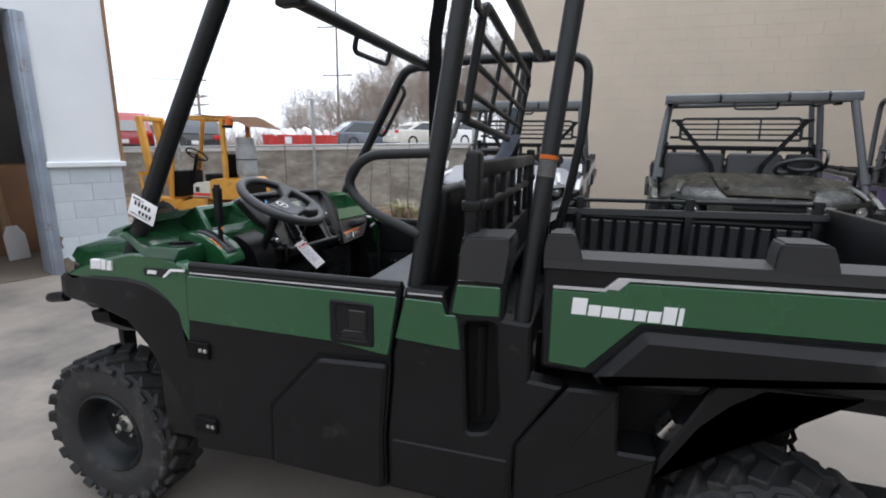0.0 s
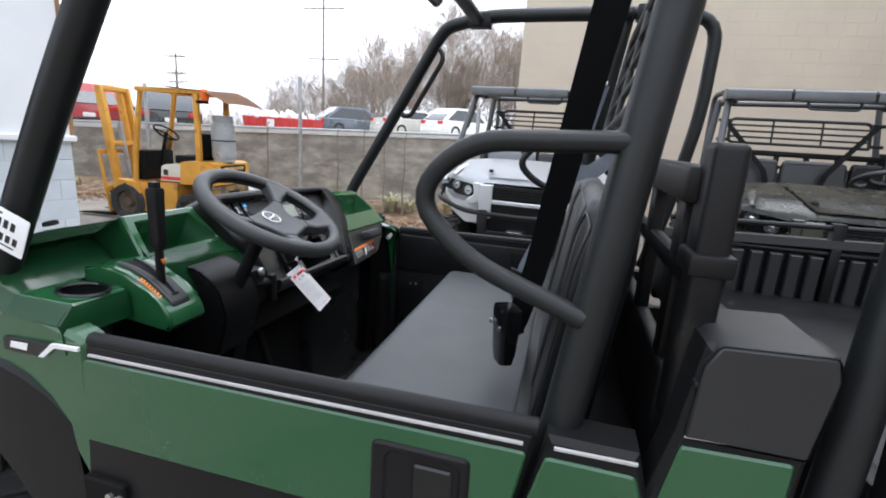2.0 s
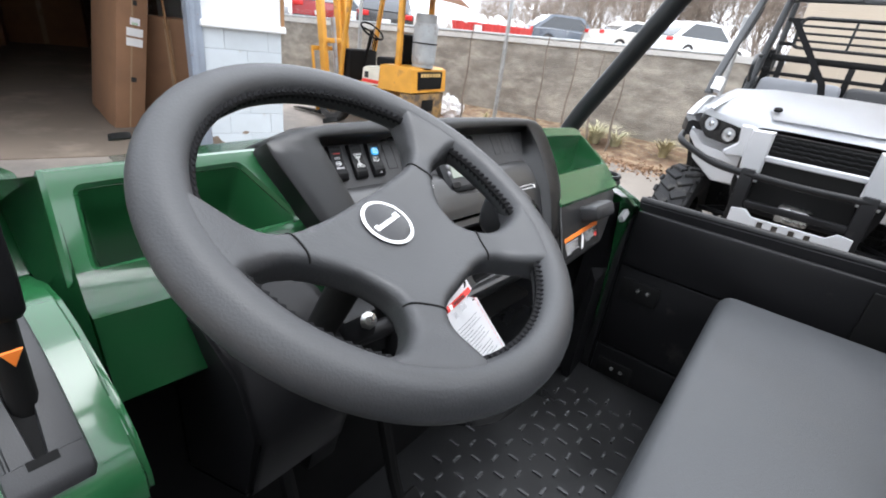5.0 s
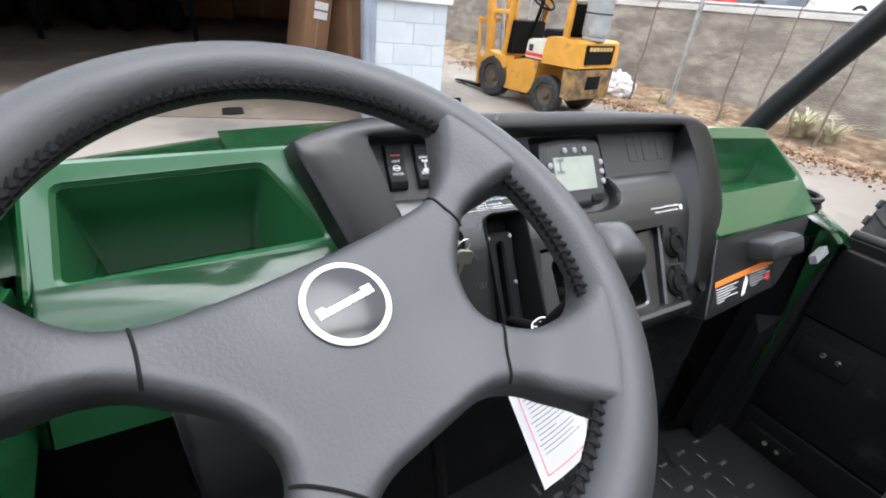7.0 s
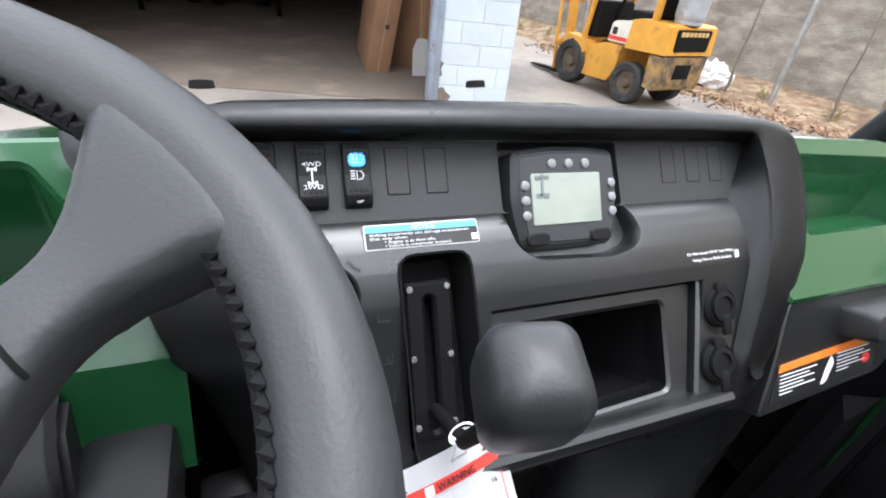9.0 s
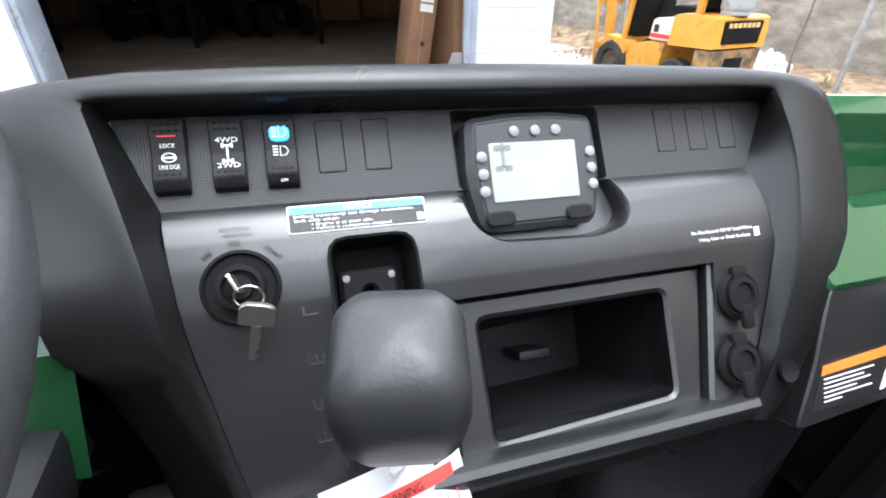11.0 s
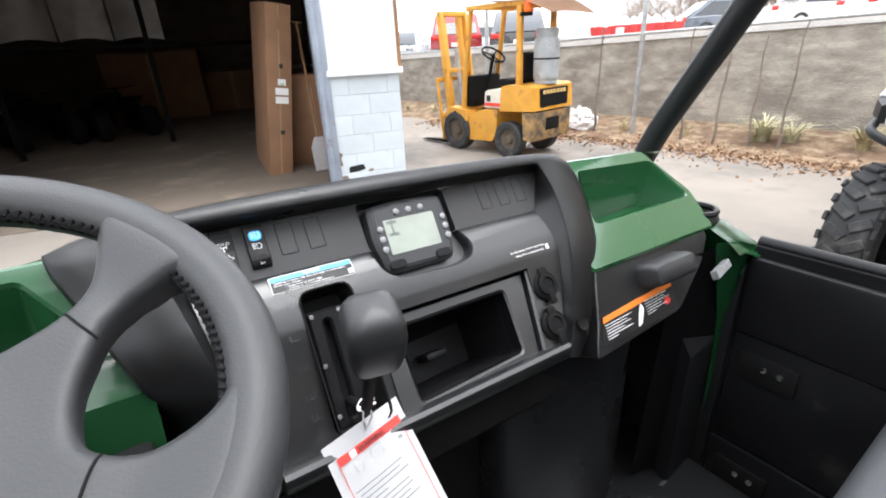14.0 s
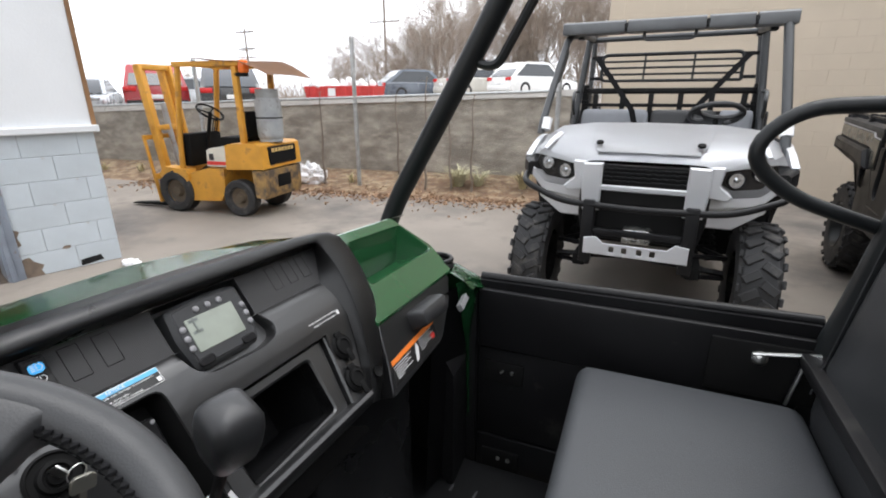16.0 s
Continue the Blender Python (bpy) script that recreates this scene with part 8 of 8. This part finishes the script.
tagged(part("soil_bank", bm, mat("leafy_soil", (.17, .105, .065), .95, vary=.35, scale=5, fine=.8, fine_scale=45, stain=(.33, .25, .16), stain_amount=.4, stain_scale=6), smooth=50), "low bank of brown leafy soil at the wall's foot", "soil", kind="structure")


def tuft(at_, n__, h, spread, material, label, seed):
    rnd_ = random.Random(seed)
    bm_ = bmesh.new()
    for k_ in range(n__):
        a_ = rnd_.uniform(0, 6.28)
        d_ = Vector((math.cos(a_), math.sin(a_), 0))
        l_ = h * rnd_.uniform(.6, 1.2)
        o_ = spread * rnd_.uniform(.4, 1.2)
        w_ = rnd_.uniform(.006, .014)
        sd_ = Vector((-d_.y, d_.x, 0)) * w_
        base_ = d_ * rnd_.uniform(0, .06)
        pts_ = [base_ + d_ * o_ * t_ * t_ + Vector((0, 0, l_ * (t_ - .45 * t_ ** 2.5))) for t_ in (0, .35, .7, 1)]
        loft(bm_, [[p_ - sd_ * (1 - .8 * i_ / 3), p_ + sd_ * (1 - .8 * i_ / 3)] for i_, p_ in enumerate(pts_)], closed=False)
    ob_ = part("dry_plant", bm_, material, smooth=0)
    ob_.location = at_
    return tagged(ob_, label, "plant", "dry plants at the wall's foot")


pale_grass = mat("pale_dry_grass", (.50, .47, .30), .85, vary=.25, scale=8)
tuft((-1.75, 7.45, .08), 150, .50, .42, pale_grass, "large pale yellow-green dry grass clump", 1)
tuft((-1.45, 7.55, .08), 70, .40, .35, pale_grass, "pale dry grass clump", 2)
tuft((-.75, 7.6, .08), 120, .42, .25, dry_grass, "straw-coloured dry weed clump", 3)
tuft((-.35, 7.7, .08), 90, .50, .2, dry_grass, "straw-coloured dry weed clump", 4)
tuft((-4.6, 7.25, .08), 50, .32, .2, dry_grass, "straw-coloured dry weed clump", 5)
for k in range(9):
    tuft((-9 + k * .9, 6.5 + k * .11, .06), 26, .25 + .05 * (k % 3), .16, dry_grass, "straw-coloured dry weed clump", 30 + k)
# crumpled white plastic and a scrap by the wall
for at_, sc, lab in (((-4.35, 7.0, .15), (.30, .16, .22), "crumpled white plastic sheet on the leaves"), ((-3.30, 3.05, .03), (.09, .06, .035), "crumpled pale paper scrap on the asphalt")):
    bm = bmesh.new()
    bmesh.ops.create_icosphere(bm, subdivisions=4, radius=1)
    for v in bm.verts:
        v.co *= 1 + .45 * noise.noise(v.co * 3 + Vector(at_)) + .2 * noise.noise(v.co * 8)
        v.co = Vector((v.co.x * sc[0], v.co.y * sc[1], max(v.co.z, -.6) * sc[2]))
    ob = part("plastic_scrap", bm, paper, smooth=12)
    ob.location = at_
    tagged(ob, lab, "litter")

# ---- inside the workshop ----
def carton(lo, hi, m, label, dents=True):
    c_ = thing("cardboard_box", label, "box", m, "boxes in the workshop")
    bm_ = bmesh.new()
    box(bm_, lo, hi, .006)
    part("carton", bm_, cardboard, c_)
    wide = hi[0] - lo[0] > .3
    part("tape", box(bmesh.new(), (lo[0] + (hi[0] - lo[0]) * .47, lo[1] - .0015, lo[2] + .01), (lo[0] + (hi[0] - lo[0]) * .53, lo[1] + .001, hi[2] - .01)), mat("packing_tape", (.30, .19, .11), .3) if "packing_tape" not in bpy.data.materials else bpy.data.materials["packing_tape"], c_)
    for k_ in (0, 1):
        w_ = (hi[0] - lo[0]) / 2
        part("flap", box(bmesh.new(), (lo[0] + w_ * k_ + .002, lo[1] + .004, hi[2] + .001), (lo[0] + w_ * (k_ + 1) - .002, hi[1] - .004, hi[2] + .006), .001), cardboard, c_)
    return c_


tall = carton((-.14, -.55, 0), (.14, .55, 2.0), Matrix.Translation((-5.68, 2.28, .012)) @ pose(0, 0, 0, -8, 0, -20) @ pose(0, 0, 0, 3, 0, 103), "tall narrow brown cardboard box standing on end")
tl = Matrix(((1, 0, 0, 0), (0, 0, -1, -.552), (0, 1, 0, 0), (0, 0, 0, 1)))
for x0, z0, x1, z1, m_ in ((-.05, 1.02, .10, 1.10, white_print), (-.05, .92, .10, 1.0, white_print), (-.02, 1.13, .07, 1.20, white_print), (.0, 1.13, .05, 1.155, mat("green_print", (.1, .5, .12), .6)), (.0, .55, .05, .60, black_print), (.0, 1.32, .04, 1.37, black_print)):
    part("box_label", bar(tl, x0, z0, x1, z1, 0, .001), m_, tall)
carton((-.5, -.04, 0), (.5, .04, 1.18), Matrix.Translation((-5.35, 2.86, .012)) @ pose(0, 0, 0, 10, 0, 60), "brown board leaning by the door")
carton((-1.1, -.6, 0), (1.1, .6, 1.6), Matrix.Translation((-14.2, 2.0, .012)) @ pose(0, 0, 0, 0, 0, 75), "wide brown cardboard carton at the back")
carton((-.8, -.6, 0), (.8, .6, 1.05), Matrix.Translation((-14.6, 4.0, .012)) @ pose(0, 0, 0, 0, 0, 70), "brown cardboard carton at the back")
broom = thing("shovel", "shovel with wooden handle and pale blade leaning by the door", "shovel", Matrix.Translation((-4.92, 2.70, .02)) @ pose(0, 0, 0, 0, -7, 0))
bm = bmesh.new()
tube(bm, [(0, 0, .42), (0, 0, 1.75)], .016, 8)
tube(bm, [(0, -.06, 1.75), (0, .06, 1.75)], .015, 8)
part("handle", bm, wood, broom)
bm = bmesh.new()
sheet(bm, [[(.03 * math.cos(3 * y), y, z) for y in (-.12, -.06, 0, .06, .12)] for z in (0, .15, .3)] + [[(.02, y * .5, .42) for y in (-.12, -.06, 0, .06, .12)]], .006)
part("blade", bm, paper, broom)
# rolled quilted insulation above and shelves
quilt = mat("silver_quilt", (.42, .41, .40), .45, metal=.3, vary=.2, scale=3)
for k in range(4):
    bm = bmesh.new()
    y0 = -1.2 + k * .75
    rows = [[(-9.2 - .10 * math.sin(math.pi * q / 6), y0 + .72 * q / 6, z + .06 * math.sin(math.pi * q / 6)) for q in range(7)] for z in (1.75, 1.85, 2.1, 2.5, 2.8)]
    tagged(part("quilted_panel", sheet(bm, rows, .03), quilt, smooth=50), "silver quilted insulation panel hanging in the dark", "insulation", "quilted panels")
rack = thing("storage_rack", "dark storage rack across the back of the workshop", "rack", Matrix.Translation((-9.3, .4, .012)) @ pose(0, 0, 0, 0, 0, 90))
for x in (-3.2, -1.1, 1.1, 3.2):
    bm = bmesh.new()
    box(bm, (x - .04, -.04, 0), (x + .04, .04, 2.9), .004)
    part("upright", bm, deep_black, rack)
for z in (1.62, 2.85):
    bm = bmesh.new()
    box(bm, (-3.2, -.06, z), (3.2, .5, z + .07), .004)
    part("beam", bm, deep_black, rack)


# made-up bikes for unclear dark shapes; the dimness is in their black colours
def quad_bike(m, paint_):
    q = thing("quad_bike", "made-up quad bike for an unclear dark shape, coloured dark as if unlit", "quad bike", m, "quad bikes in the workshop")
    for x in (-.6, .6):
        for y in (-.42, .42):
            mm = Matrix.Translation((x, y, .3)) @ pose(0, 0, 0, 90, 0, 0)
            wh = part("wheel", lathe(bmesh.new(), [(.14, -.1), (.14, .1), (.05, .12), (.01, .12)], mm, 14), deep_black, q)
            part("tyre", lathe(bmesh.new(), [(.14, -.11), (.26, -.12), (.3, -.06), (.3, .06), (.26, .12), (.14, .11)], mm, 20, ends=False), deep_black, wh)
    bm_ = bmesh.new()
    loft(bm_, [[(-.85, y * .6, .62), (-.5, y, .72), (0, y * .5, .74), (.45, y, .78), (.9, y * .5, .66), (.6, y * .8, .5), (-.5, y * .8, .5)] for y in (-.45, -.3, .3, .45)])
    part("body", bm_, paint_, q)
    bm_ = bmesh.new()
    box(bm_, (-.5, -.15, .74), (.15, .15, .86), .05)
    part("seat", bm_, deep_black, q)
    bm_ = bmesh.new()
    tube(bm_, [(.25, -.38, .98), (.38, -.15, .95), (.38, .15, .95), (.25, .38, .98)], .015, 6)
    tube(bm_, [(.38, 0, .95), (.5, 0, .7)], .03, 6)
    part("handlebar", bm_, deep_black, q)
    return q


quad_bike(Matrix.Translation((-11.1, -1.9, .012)) @ pose(0, 0, 0, 0, 0, 20), gloss_black)
quad_bike(Matrix.Translation((-11.0, -.5, .012)) @ pose(0, 0, 0, 0, 0, 15), deep_black)
quad_bike(Matrix.Translation((-11.1, .8, .012)) @ pose(0, 0, 0, 0, 0, 10), gloss_black)
